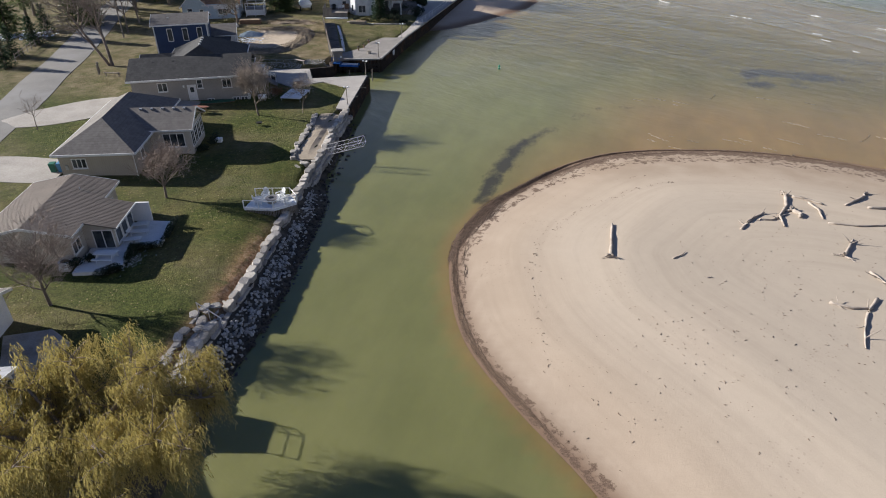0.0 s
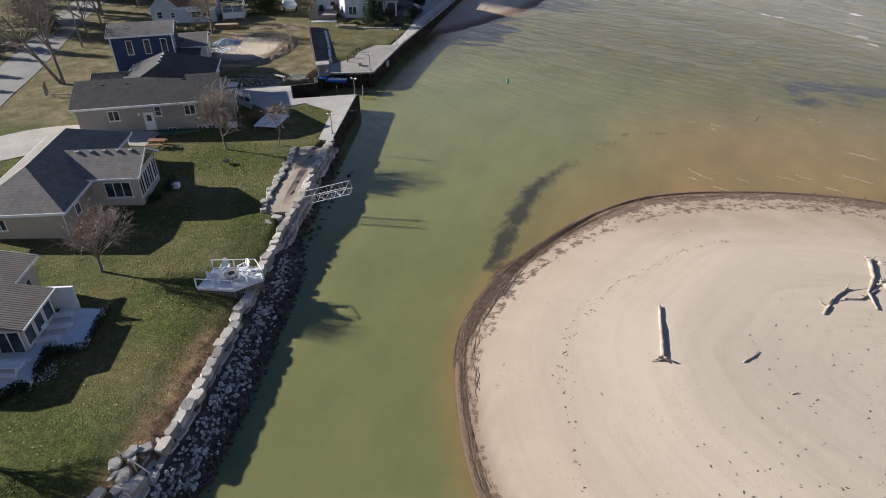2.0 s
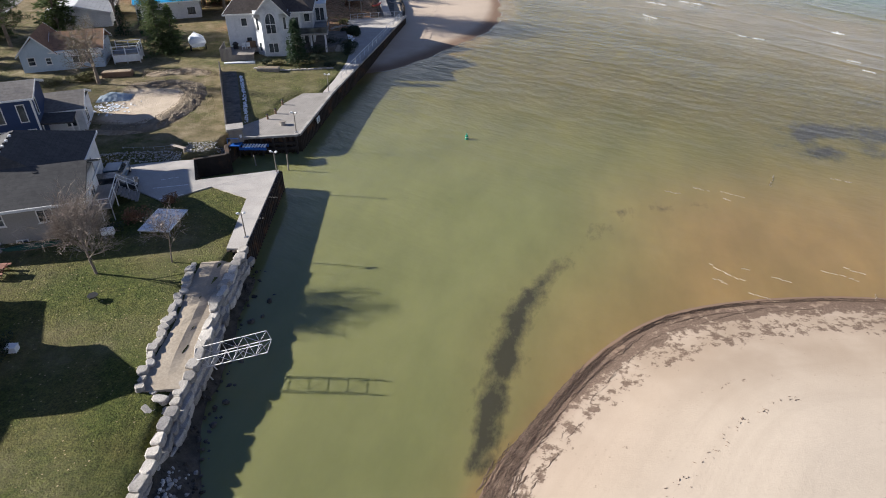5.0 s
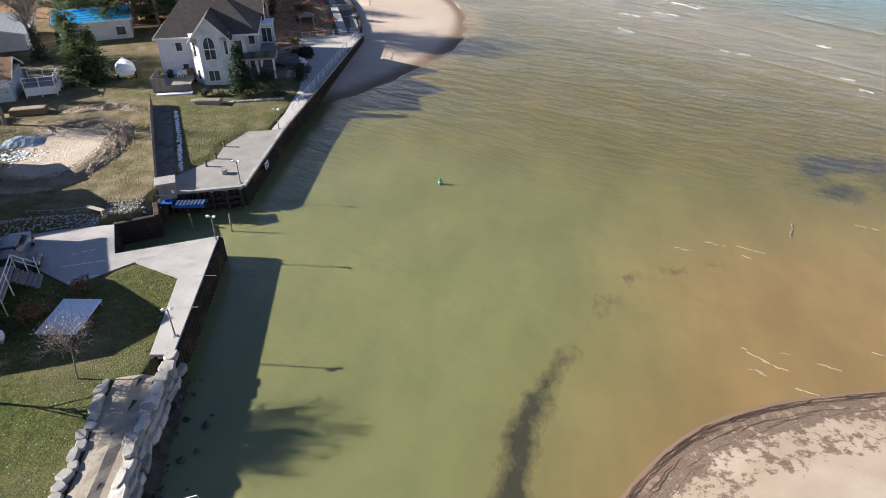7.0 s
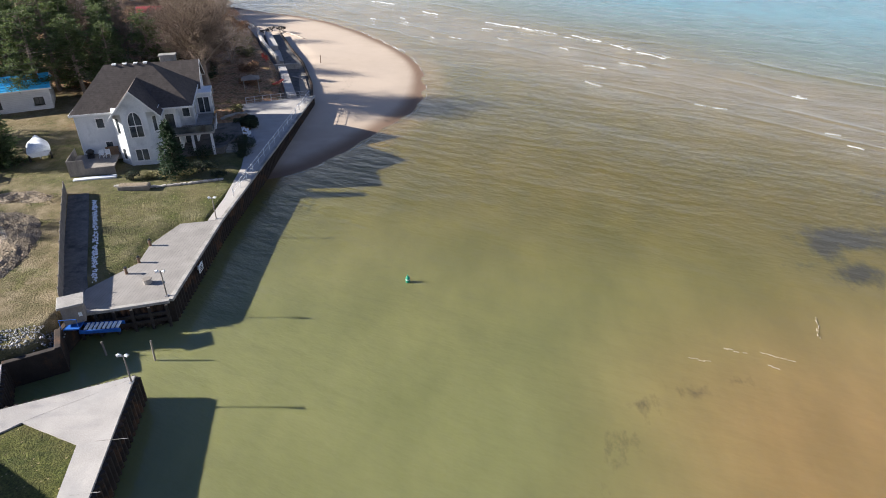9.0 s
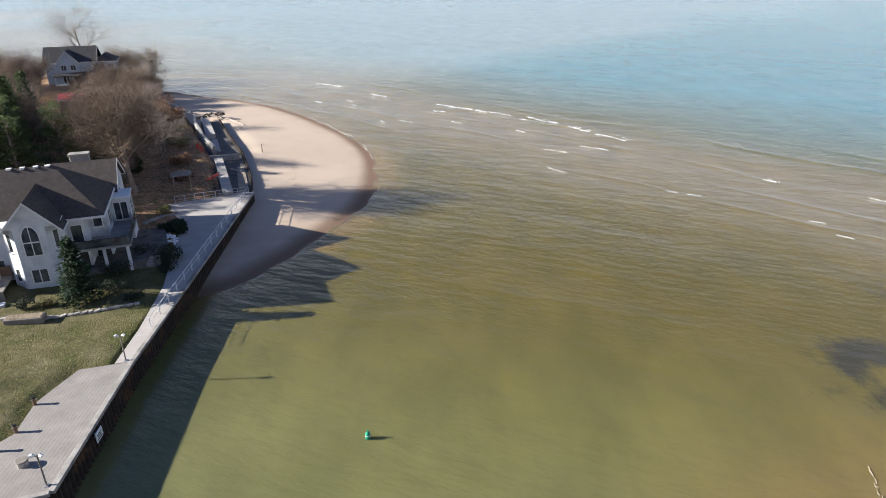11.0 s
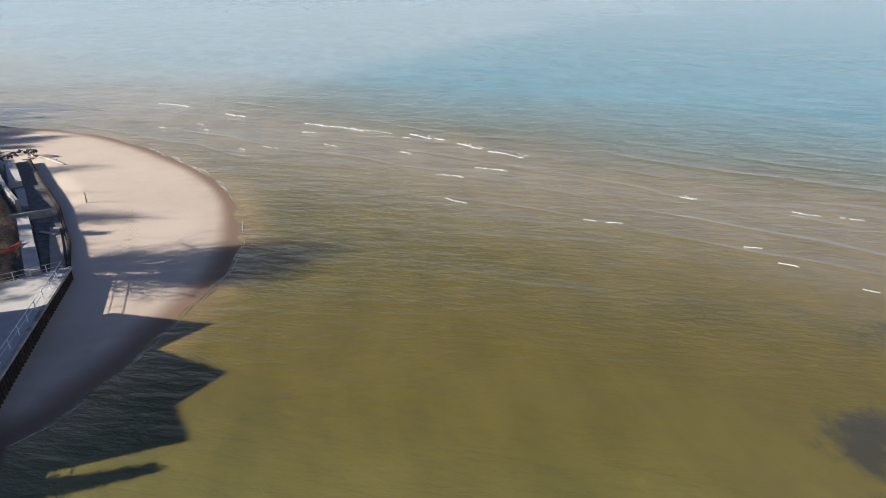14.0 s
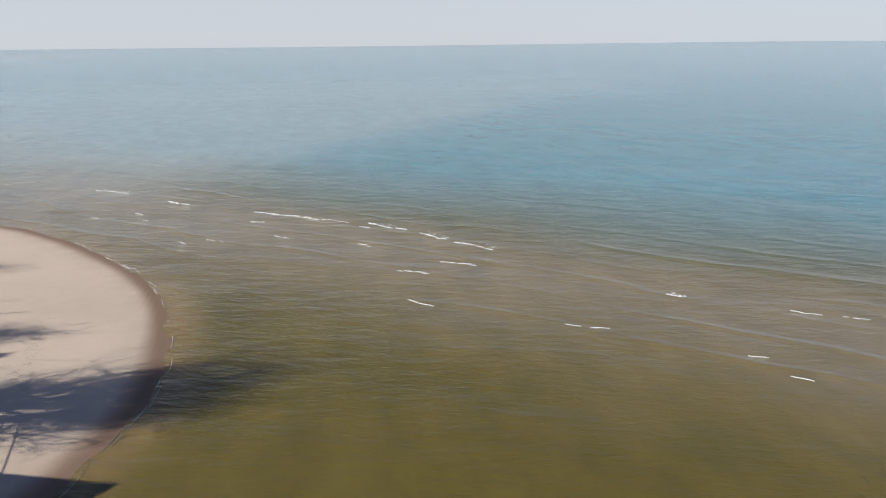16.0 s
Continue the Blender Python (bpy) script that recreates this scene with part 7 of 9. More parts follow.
def gangway():
    a, b = Vector((-32.7, 65.0, 1.35)), Vector((-27.85, 65.95, 2.75))
    L = (b - a).length
    yaw = math.degrees(math.atan2(b.y - a.y, b.x - a.x))
    g = new("gangway")
    g.matrix_basis = Matrix.Translation(a) @ pose(0, 0, 0, 0, 0, yaw) @ pose(0, 0, 0, 0, math.degrees(math.asin((a.z - b.z) / L)))
    tagged(g, "bare aluminium gangway frame with truss rails hung over the rubble", "gangway")
    n, w = 6, 0.68
    for s in (-w, w):
        side = part("truss", Geo().tube([(0, s, 0.03), (L, s, 0.03)], 0.034, 6).tube([(0.1, s, 0.8), (L, s, 0.8)], 0.03, 6), M["alu"], g)
        for k in range(n + 1):
            x, d = 0.1 + (L - 0.1) * k / n, (L - 0.1) / n
            part("strut", Geo().tube([(x, s, 0.03), (x, s, 0.8)], 0.018, 5), M["alu"], side)
            if k < n:
                part("strut", Geo().tube([(x, s, 0.03 if k % 2 else 0.8), (x + d, s, 0.8 if k % 2 else 0.03)], 0.016, 5), M["alu"], side)
    for k in range(n + 1):
        x = 0.1 + (L - 0.1) * k / n
        part("cross_bar", Geo().tube([(x, -w, 0), (x, w, 0)], 0.02, 5), M["alu"], g)
        if k < n:
            part("cross_bar", Geo().tube([(x, -w if k % 2 else w, 0), (x + (L - 0.1) / n, w if k % 2 else -w, 0)], 0.016, 5), M["alu"], g)
    for s in (-0.5, 0.5):
        part("support_post", Geo().tube([(0.2, s, 0.0), (0.45, s, -1.3)], 0.05, 6), M["steel"], g)


def lamps():
    l = thing("lamp_post", -38.1, 91.9, 2.22, 0, "slim grey lamp post with twin white flood heads on the quay", "lamp post", "quay lamps")
    part("base_plate", Geo().cbox(-0.14, 0.14, -0.14, 0.14, 0, 0.05, 0.01), M["steel"], l)
    part("pole", Geo().tube([(0, 0, 0.04), (0, 0, 2.35)], [0.06, 0.045], 8), M["wood_grey"], l)
    part("bracket", Geo().tube([(-0.22, 0, 2.28), (0.22, 0, 2.28)], 0.03, 6), M["steel"], l)
    for s in (-1, 1):
        part("lamp_head", Geo().tube([(s * 0.12, 0, 2.32), (s * 0.26, -0.05, 2.42), (s * 0.36, -0.08, 2.36)], [0.07, 0.11, 0.13], 8), M["plastic_white"], l)
    for x, y, a in ((-35.9, 79.6, 20), (-40.05, 102.4, 0), (-40.75, 116.2, 10)):
        copy_thing(l, pose(x, y, 2.22, 0, 0, a))


def buoy_and_posts():
    b = thing("buoy", -20.8, 108.4, -0.15, 0, "small green channel buoy afloat", "buoy")
    part("body", Geo().tube([(0, 0, 0), (0, 0, 0.2), (0, 0, 0.6), (0, 0, 0.72)], [0.14, 0.21, 0.19, 0.11], 12), M["green_buoy"], b, smooth=True)
    part("top_mark", Geo().tube([(0, 0, 0.72), (0, 0, 0.9)], [0.07, 0.06], 10), M["green_buoy"], b)
    part("band", Geo().tube([(0, 0, 0.42), (0, 0, 0.48)], [0.206, 0.204], 12), M["trim"], b)
    for x, y, h, tilt in ((-39.2, 96.9, 1.9, 6), (-43.2, 97.4, 1.3, -4)):
        p = thing("mooring_post", x, y, -1.0, 0, "thin weathered post standing in the slip", "post", "mooring posts")
        part("post", Geo().tube([(0, 0, 0), (0.02 * tilt, 0, h + 1.0)], [0.09, 0.07], 7), M["wood_grey"], p)
    s = thing("sign", -39.62, 107.7, 1.35, 92.8, "small white warning sign on the seawall with dark lettering bars", "sign")
    part("board", Geo().cbox(-0.5, 0.5, -0.36, -0.3, 0, 0.75, 0.01, pose(0, 0, 0, 0, 0, 0)), M["plastic_white"], s)
    part("bracket", Geo().box(-0.06, 0.06, -0.3, 0.0, 0.1, 0.5), M["steel"], s)
    for z, w in ((0.5, 0.34), (0.33, 0.26), (0.16, 0.36)):
        part("lettering", Geo().box(-w, w, -0.366, -0.361, z - 0.05, z + 0.05), M["black"], s)


def boardwalk_things():
    p = thing("mooring_bollard", -45.0, 105.7, 2.18, 0, "dark timber mooring bollard at the boardwalk's edge", "bollard", "bollards on the boardwalk")
    part("post", Geo().tube([(0, 0, 0), (0, 0, 0.62)], [0.13, 0.11], 9), M["wood_brown"], p)
    part("cap", Geo().tube([(0, 0, 0.62), (0, 0, 0.70)], [0.16, 0.12], 9), M["black"], p)
    part("cleat", Geo().tube([(-0.2, 0, 0.45), (0.2, 0, 0.45)], 0.03, 6), M["steel"], p)
    for x, y in ((-44.75, 107.6), (-45.1, 110.7)):
        copy_thing(p, pose(x, y, 2.18, 0, 0, 40))
    b = thing("rope_drum", -42.5, 104.3, 2.2, 30, "squat grey drum on the boardwalk", "drum")
    part("drum", Geo().tube([(0, 0, 0), (0, 0, 0.38)], [0.34, 0.34], 12), M["old_concrete"], b)
    part("lid", Geo().tube([(0, 0, 0.38), (0, 0, 0.46)], [0.40, 0.36], 12), M["wood_grey"], b)
    # board facing of the slip side
    w = thing("boardwalk_front", -46.4, 99.6, 0, 17.4, "dark timber beams and posts under the boardwalk's edge", "timber facing")
    for z in (0.55, 1.15):
        part("beam", Geo().cbox(0, 7.0, -0.32, -0.14, z, z + 0.3, 0.02), M["wood_dark"], w)
    for k in range(6):
        part("post", Geo().box(0.2 + k * 1.32, 0.4 + k * 1.32, -0.5, -0.32, -1.0, 2.1), M["wood_dark"], w)
    # blue ladder stair
    s = thing("stairs", -45.3, 98.5, 1.0, 8, "blue painted steel stair with white treads at the slip", "stairs")
    for y in (-0.5, 0.5):
        part("stringer", Geo().cbox(0, 3.1, y - 0.05, y + 0.05, 0.55, 0.85, 0.02), M["blue_metal"], s)
    part("platform", Geo().box(-1.2, 0.1, -0.55, 0.55, 0.95, 1.05), M["blue_metal"], s)
    for k in range(8):
        part("tread", Geo().box(0.35 + k * 0.34, 0.53 + k * 0.34, -0.42, 0.42, 0.8, 0.9), M["plastic_white"], s)
    part("handrail", Geo().tube([(-1.2, -0.5, 1.9), (0.1, -0.5, 1.9), (0.1, -0.5, 0.9)], 0.03, 6).tube([(-1.2, -0.5, 1.0), (-1.2, -0.5, 1.9)], 0.03, 6), M["blue_metal"], s)
    # pump shed
    h = thing("shed", -45.9, 99.1, 2.2, 28, "small grey pump shed with flat roof", "shed")
    part("wall", Geo().box(-0.75, 0.75, -0.7, 0.7, 0, 1.55), M["wood_grey"], h)
    part("roof", Geo().cbox(-0.95, 0.95, -0.9, 0.9, 1.55, 1.72, 0.03), M["old_concrete"], h)
    part("notice", Geo().box(0.35, 0.6, -0.73, -0.705, 0.55, 0.9), M["plastic_white"], h)
    # board fence beside the lane
    f = thing("fence", 0, 0, 0, 0, "tall weathered board fence between the lots", "fence")
    spots_f = walk_line([(-58.3, 120.3), (-52.5, 109.4), (-46.5, 98.3)], 0.5)
    for k, (x, y, a) in enumerate(spots_f):
        z = ground_at(x, y)
        if k % 4 == 0:
            part("post", Geo().box(x - 0.06, x + 0.06, y - 0.06, y + 0.06, z - 0.2, z + 1.5), M["wood_grey"], f)
        part("board", Geo().cbox(-0.24, 0.24, -0.02, 0.02, 0.02, 1.38, 0.01, pose(x, y, z, 0, 0, math.degrees(a))), M["wood_grey"], f)
    b = thing("bench", -50.5, 94.6, ground_at(-50.5, 94.6), -17, "plain pale plank bench on the creek bank", "bench")
    part("seat", Geo().cbox(-1.1, 1.1, -0.2, 0.2, 0.5, 0.58, 0.02), M["driftwood"], b)
    for x in (-0.9, 0.9):
        part("leg", Geo().box(x - 0.06, x + 0.06, -0.15, 0.15, 0, 0.5), M["wood_grey"], b)
    c = thing("creek_fence", 0, 0, 0, 0, "low thin wire fence on the creek bank", "fence")
    rail_run(c, [(-56.5, 93.6), (-53.2, 94.2), (-51.2, 95.0)], 2.35, 0.7, M["steel"], 0.025, (0.5,), 1.2)


def promenade_rail():
    r = thing("railing", 0, 0, 0, 0, "white pipe railing along the promenade edge", "railing")
    rail_run(r, [(-40.7, 121.5), (-40.62, 140.0), (-40.5, 157.9)], 2.22, 0.95, M["white_paint"], 0.035, (0.5,), 2.3)
    q = thing("railing", 0, 0, 0, 0, "pale railing across the promenade's end", "railing")
    rail_run(q, [(-40.5, 157.9), (-46.0, 155.8), (-49.4, 154.2)], 2.22, 0.95, M["alu"], 0.035, (0.5, 0.2), 1.5)


def bank_steps():
    s = thing("steps", -28.5, 34.4, 0.85, -8, "rough stone steps with a leaning handrail down the bank", "steps")
    for k in range(5):
        part("tread", Geo().stone(0.9, 0.5, 0.3, random.Random(k)), M["stone"], s).matrix_basis = pose(k * 0.42, 0, 0.85 - k * 0.2, 0, 0, 90)
    part("handrail", Geo().tube([(0.0, -0.7, 2.0), (2.3, -0.75, 1.25)], 0.04, 6), M["alu"], s)
    for x, z in ((0.1, 1.95), (1.1, 1.6), (2.2, 1.28)):
        part("post", Geo().tube([(x, -0.72, z - 1.1), (x, -0.72, z)], 0.035, 6), M["alu"], s)
    p = thing("platform", -25.2, 25.4, 0, 15, "small concrete lookout pad with white rails under the willow", "platform")
    part("pad", Geo().cbox(-2.0, 1.3, -1.6, 1.0, 1.2, 2.35, 0.05), M["old_concrete"], p)
    rail_run(p, [(-2.0, 0.95), (0.6, 0.95), (1.25, 0.3), (1.25, -1.5)], 2.35, 0.9, M["white_paint"], 0.035, (0.5,), 1.3)


def seat_table(name, x, y, yaw, label, mat, z=None):
    t = thing(name, x, y, ground_at(x, y) if z is None else z, yaw, label, "picnic table", "picnic tables")
    top = Geo()
    for k in range(5):
        top.cbox(-0.92, 0.92, -0.38 + k * 0.155, -0.24 + k * 0.155, 0.70, 0.745, 0.01)
    part("tabletop", top, M[mat], t)
    for s in (-1, 1):
        part("bench", Geo().cbox(-0.92, 0.92, s * 0.72 - 0.14, s * 0.72 + 0.14, 0.42, 0.465, 0.01), M[mat], t)
        part("crossbar", Geo().box(s * 0.65 - 0.03, s * 0.65 + 0.03, -0.84, 0.84, 0.36, 0.42), M[mat], t)
        for k in (-1, 1):
            part("leg", Geo().tube([(s * 0.65, k * 0.65, 0), (s * 0.65, k * 0.22, 0.7)], 0.05, 4), M[mat], t)
    return t


def cottage_terrace():
    at = lambda u, v: (-42.5 + u * math.cos(radians(19)) - v * math.sin(radians(19)), 38.7 + u * math.sin(radians(19)) + v * math.cos(radians(19)))
    slab("terrace", [at(0, -3.9), at(2.3, -3.8), at(3.71, -3.0), at(3.47, -0.04), at(5.83, 0.37), at(5.69, 4.43), at(2.4, 4.85), at(2.4, 0.2), at(0, 0.2)], 1.9, 2.42, M["white_paint"], "white frosted terrace beside the cottage", "terrace")
    x, y = at(3.77, 4.72)
    w = thing("screen_wall", x, y, 2.4, 19, "plain white screen wall at the terrace end", "wall")
    part("panel", Geo().cbox(-1.9, 0, 0, 0.14, 0, 1.85, 0.01), M["white_paint"], w)
    part("capping", Geo().cbox(-1.93, 0.03, -0.03, 0.17, 1.85, 1.91, 0.01), M["white_paint"], w)
    x, y = at(2.15, -2.0)
    seat_table("picnic_table", x, y, 14, "white picnic table on the cottage terrace", "plastic_white", 2.42)
    for u, v, a in ((3.1, 3.6, 10), (3.5, 2.3, 4), (3.3, 0.95, 8)):
        x, y = at(u, v)
        l = thing("sun_lounger", x, y, 2.42, 19 + a, "white slatted sun lounger on the terrace", "lounger", "loungers on the terrace")
        for k in range(5):
            part("slat", Geo().cbox(-0.9, 0.75, -0.3 + 0.122 * k, -0.2 + 0.122 * k, 0.28, 0.33, 0.008), M["plastic_white"], l)
        part("backrest", Geo().box(0, 0.6, -0.3, 0.3, 0, 0.05, pose(-0.9, 0, 0.33, 0, 215, 0)), M["plastic_white"], l)
        for sx in (-0.75, 0.6):
            for sy in (-0.26, 0.26):
                part("leg", Geo().box(sx - 0.03, sx + 0.03, sy - 0.03, sy + 0.03, 0, 0.28), M["plastic_white"], l)
    for u, v, L, turn in ((6.0, 2.4, 4.4, 90), (4.8, 0.05, 2.7, 8), (3.85, -1.6, 3.1, 96), (2.95, -3.75, 2.0, 28)):
        x, y = at(u, v)
        shrub(x, y, L * 1.15, 0.75, 0.95, int(700 + 10 * u), "clipped dark hedge round the white terrace", "shrub", 1500, "hedge", 19 + turn, 0.13)
    x, y = at(-0.9, -2.9)
    a = thing("air_conditioner", x, y, ground_at(x, y), 19, "beige air conditioning unit by the cottage wall", "air conditioner")
    part("case", Geo().cbox(-0.45, 0.45, -0.4, 0.4, 0, 0.8, 0.04), M["stucco"], a)
    part("fan_grille", Geo().tube([(0, 0, 0.8), (0, 0, 0.83)], 0.3, 14), M["black"], a)
    x, y = at(3.9, -2.2)
    snow = Geo()
    r = random.Random(9)
    for _ in range(170):
        snow.rock((r.gauss(0.2, 0.42), r.gauss(0.2, 0.75), r.uniform(0.0, 0.25)), r.uniform(0.03, 0.11), r, 0.5)
    single("frosted_bed", snow, M["snow"], "frosted leaves of low plants in the terrace bed", "plants", kind="stuff", x=x, y=y, z=ground_at(x, y))


def garden_things():
    t = thing("garden_canopy", -44.0, 80.3, ground_at(-44, 80.3), 5, "flat pale cover stretched on a low frame on the lawn", "canopy")
    part("cover", Geo().cbox(-1.45, 1.45, -1.95, 1.95, 0.42, 0.5, 0.03), M["tarp_white"], t)
    for x in (-1.35, 1.35):
        for y in (-1.8, 1.8):
            part("leg", Geo().tube([(x, y, -0.1), (x, y, 0.42)], 0.05, 6), M["steel"], t)
    for y in (-1.9, 1.84):
        part("frame_bar", Geo().box(-1.4, 1.4, y, y + 0.06, 0.34, 0.41), M["steel"], t)
    f = thing("fire_pit", -43.4, 69.2, ground_at(-43.4, 69.2), 0, "small black iron fire bowl on the lawn", "fire pit")
    part("bowl", Geo().tube([(0, 0, 0.22), (0, 0, 0.42)], [0.22, 0.4], 12), M["black"], f)
    for k in range(3):
        part("leg", Geo().tube([(0.2 * math.cos(2.1 * k), 0.2 * math.sin(2.1 * k), 0.25), (0.35 * math.cos(2.1 * k), 0.35 * math.sin(2.1 * k), 0)], 0.025, 5), M["black"], f)
    c = thing("storage_box", -45.2, 63.0, ground_at(-45.2, 63.0), 15, "low white plastic box by the sunroom", "box")
    part("body", Geo().cbox(-0.35, 0.35, -0.28, 0.28, 0, 0.4, 0.03), M["plastic_white"], c)
    part("lid", Geo().cbox(-0.38, 0.38, -0.31, 0.31, 0.4, 0.46, 0.03), M["plastic_white"], c)
    seat_table("picnic_table", -52.6, 70.4, 15, "weathered reddish picnic table behind the beige house", "wood_red")
    k = thing("canoe", -52.6, 74.4, ground_at(-52.6, 74.4) + 0.02, 27, "dark green canoe lying along the grey house wall", "canoe")
    hull = Geo()
    n, m = 13, 7
    for i in range(n):
        s = (i / (n - 1) - 0.5) * 2
        w = 0.42 * math.cos(s * math.pi / 2) ** 0.6 + 0.01
        for j in range(m):
            a = math.pi * j / (m - 1)
            hull.v.append((s * 2.3, math.cos(a) * w, math.sin(a) * 0.38 * (1 - 0.35 * s * s)))
    hull.f = [(i * m + j, i * m + m + j, i * m + m + j + 1, i * m + j + 1) for i in range(n - 1) for j in range(m - 1)]
    part("hull", hull, M["canoe_green"], k, smooth=True)
    part("gunwale", Geo().tube([(s * 2.3, 0.42 * math.cos(s * math.pi / 2) ** 0.6, 0.02) for s in np.linspace(-0.98, 0.98, 11)], 0.03, 5).tube([(s * 2.3, -0.42 * math.cos(s * math.pi / 2) ** 0.6, 0.02) for s in np.linspace(-0.98, 0.98, 11)], 0.03, 5), M["wood_brown"], k)
    for i, (x, y, mat) in enumerate(((-56.0, 50.3, "plastic_blue"), (-56.7, 50.0, "plastic_green"))):
        b = thing("wheelie_bin", x, y, ground_at(x, y), 20, ("blue" if i == 0 else "green") + " plastic bin with lid by the beige house", "bin", "bins")
        part("body", Geo().add([(-0.24, -0.26, 0.08), (0.24, -0.26, 0.08), (0.24, 0.26, 0.08), (-0.24, 0.26, 0.08), (-0.3, -0.34, 1.0), (0.3, -0.34, 1.0), (0.3, 0.34, 1.0), (-0.3, 0.34, 1.0)], [(3, 2, 1, 0), (4, 5, 6, 7), (0, 1, 5, 4), (1, 2, 6, 5), (2, 3, 7, 6), (3, 0, 4, 7)]), M[mat], b)
        part("lid", Geo().cbox(-0.32, 0.32, -0.38, 0.36, 1.0, 1.08, 0.03), M[mat], b)
        for sx in (-0.22, 0.22):
            part("wheel", Geo().tube([(sx - 0.03, 0.3, 0.1), (sx + 0.03, 0.3, 0.1)], 0.1, 10), M["rubber"], b)
    g = thing("propane_tank", -47.5, 77.4, ground_at(-47.5, 77.4), 26, "white storage tank at the grey house's corner", "tank")
    part("tank", Geo().tube([(-0.55, 0, 0.55), (-0.45, 0, 0.55), (0.45, 0, 0.55), (0.55, 0, 0.55)], [0.22, 0.36, 0.36, 0.22], 12), M["plastic_white"], g, smooth=True)
    for x in (-0.3, 0.3):
        part("cradle", Geo().box(x - 0.06, x + 0.06, -0.25, 0.25, 0, 0.3), M["old_concrete"], g)


def parked_car(x, y, yaw, mat, label):
    c = thing("car", x, y, 2.24, yaw, label, "car", "parked vehicles")
    sec = [(-2.2, 0.55, 0.80, 0.80), (-2.1, 0.35, 1.00, 0.88), (-1.2, 0.30, 1.05, 0.92), (-0.6, 0.28, 1.05, 0.93), (1.2, 0.28, 1.05, 0.93), (2.0, 0.32, 0.98, 0.88), (2.2, 0.5, 0.75, 0.78)]
    body, n = Geo(), 8
    for X, lo, hi, w in sec:
        body.v += [(X, -w * 0.85, lo), (X, -w, lo + 0.15), (X, -w, hi - 0.12), (X, -w * 0.88, hi), (X, w * 0.88, hi), (X, w, hi - 0.12), (X, w, lo + 0.15), (X, w * 0.85, lo)]
    for i in range(len(sec) - 1):
        for k in range(n):
            body.f.append((i * n + k, i * n + (k + 1) % n, (i + 1) * n + (k + 1) % n, (i + 1) * n + k))
    body.f += [tuple(range(n)), tuple((len(sec) - 1) * n + k for k in range(n - 1, -1, -1))]
    part("body", body, M[mat], c, smooth=False)
    cab = [(-2.0, 1.02, 0.82), (-1.55, 1.62, 0.70), (0.35, 1.66, 0.70), (1.15, 1.03, 0.82)]
    part("cabin", Geo().add([p for X, Z, W in cab for p in ((X, -W, Z), (X, W, Z))], [(0, 1, 3, 2), (2, 3, 5, 4), (4, 5, 7, 6), (0, 2, 4, 6), (7, 5, 3, 1)]), M["glass"], c, "dark car windows")
    part("roof", Geo().cbox(-1.6, 0.4, -0.72, 0.72, 1.6, 1.71, 0.04), M[mat], c)
    for sx in (-1.35, 1.4):
        for sy in (-0.85, 0.85):
            w = part("wheel", Geo().tube([(sx, sy - 0.1, 0.33), (sx, sy + 0.1, 0.33)], 0.33, 16), M["rubber"], c)
            part("rim", Geo().tube([(sx, sy - 0.108, 0.33), (sx, sy + 0.108, 0.33)], 0.19, 12), M["steel"], w)
    for sy in (-0.6, 0.6):
        part("headlight", Geo().cbox(2.08, 2.2, sy - 0.18, sy + 0.18, 0.68, 0.82, 0.02), M["plastic_white"], c)
    return c


def shrink_wrapped_boat():
    b = thing("boat", -67.2, 130.6, ground_at(-67.2, 130.6), 124, "boat wrapped in white winter sheeting on a trailer", "boat")
    b.scale = (1.2, 1.2, 1.3)
    hull, n = Geo(), 9
    ring = lambda s: 1.05 * max(0.02, math.cos(max(0, s) * math.pi / 2) ** 0.7)
    k = 11
    for i in range(k):
        s = i / (k - 1) * 1.6 - 0.6
        w = ring(s)
        for j in range(n):
            a = math.pi * (j / (n - 1))
            hull.v.append((s * 2.6, math.cos(a) * w, 0.95 + math.sin(a) * (0.75 - 0.25 * abs(s)) + 0.05 * math.sin(9 * s)))
    hull.f = [(i * n + j, i * n + n + j, i * n + n + j + 1, i * n + j + 1) for i in range(k - 1) for j in range(n - 1)] + [tuple(range(n))]
    part("cover", hull, M["tarp_white"], b, "white shrink-wrap cover", smooth=True)
    low = Geo()
    for i in range(k):
        s = i / (k - 1) * 1.6 - 0.6
        w = ring(s)
        low.v += [(s * 2.6, w, 0.97), (s * 2.6, w * 0.6, 0.55), (s * 2.6, -w * 0.6, 0.55), (s * 2.6, -w, 0.97)]
    low.f = [(i * 4 + j, i * 4 + j + 1, i * 4 + 5 + j, i * 4 + 4 + j) for i in range(k - 1) for j in range(3)] + [(3, 2, 1, 0)]
    part("hull", low, M["plastic_white"], b)
    tr = part("trailer", Geo().box(-1.6, 3.4, -0.06, 0.06, 0.38, 0.5).box(-1.0, -0.8, -0.9, 0.9, 0.38, 0.52), M["steel"], b)
    for y in (-0.95, 0.95):
        part("wheel", Geo().tube([(-0.9, y - 0.09, 0.3), (-0.9, y + 0.09, 0.3)], 0.3, 14), M["rubber"], tr)
    part("jockey_leg", Geo().tube([(3.3, 0, 0), (3.3, 0, 0.42)], 0.04, 6), M["steel"], tr)


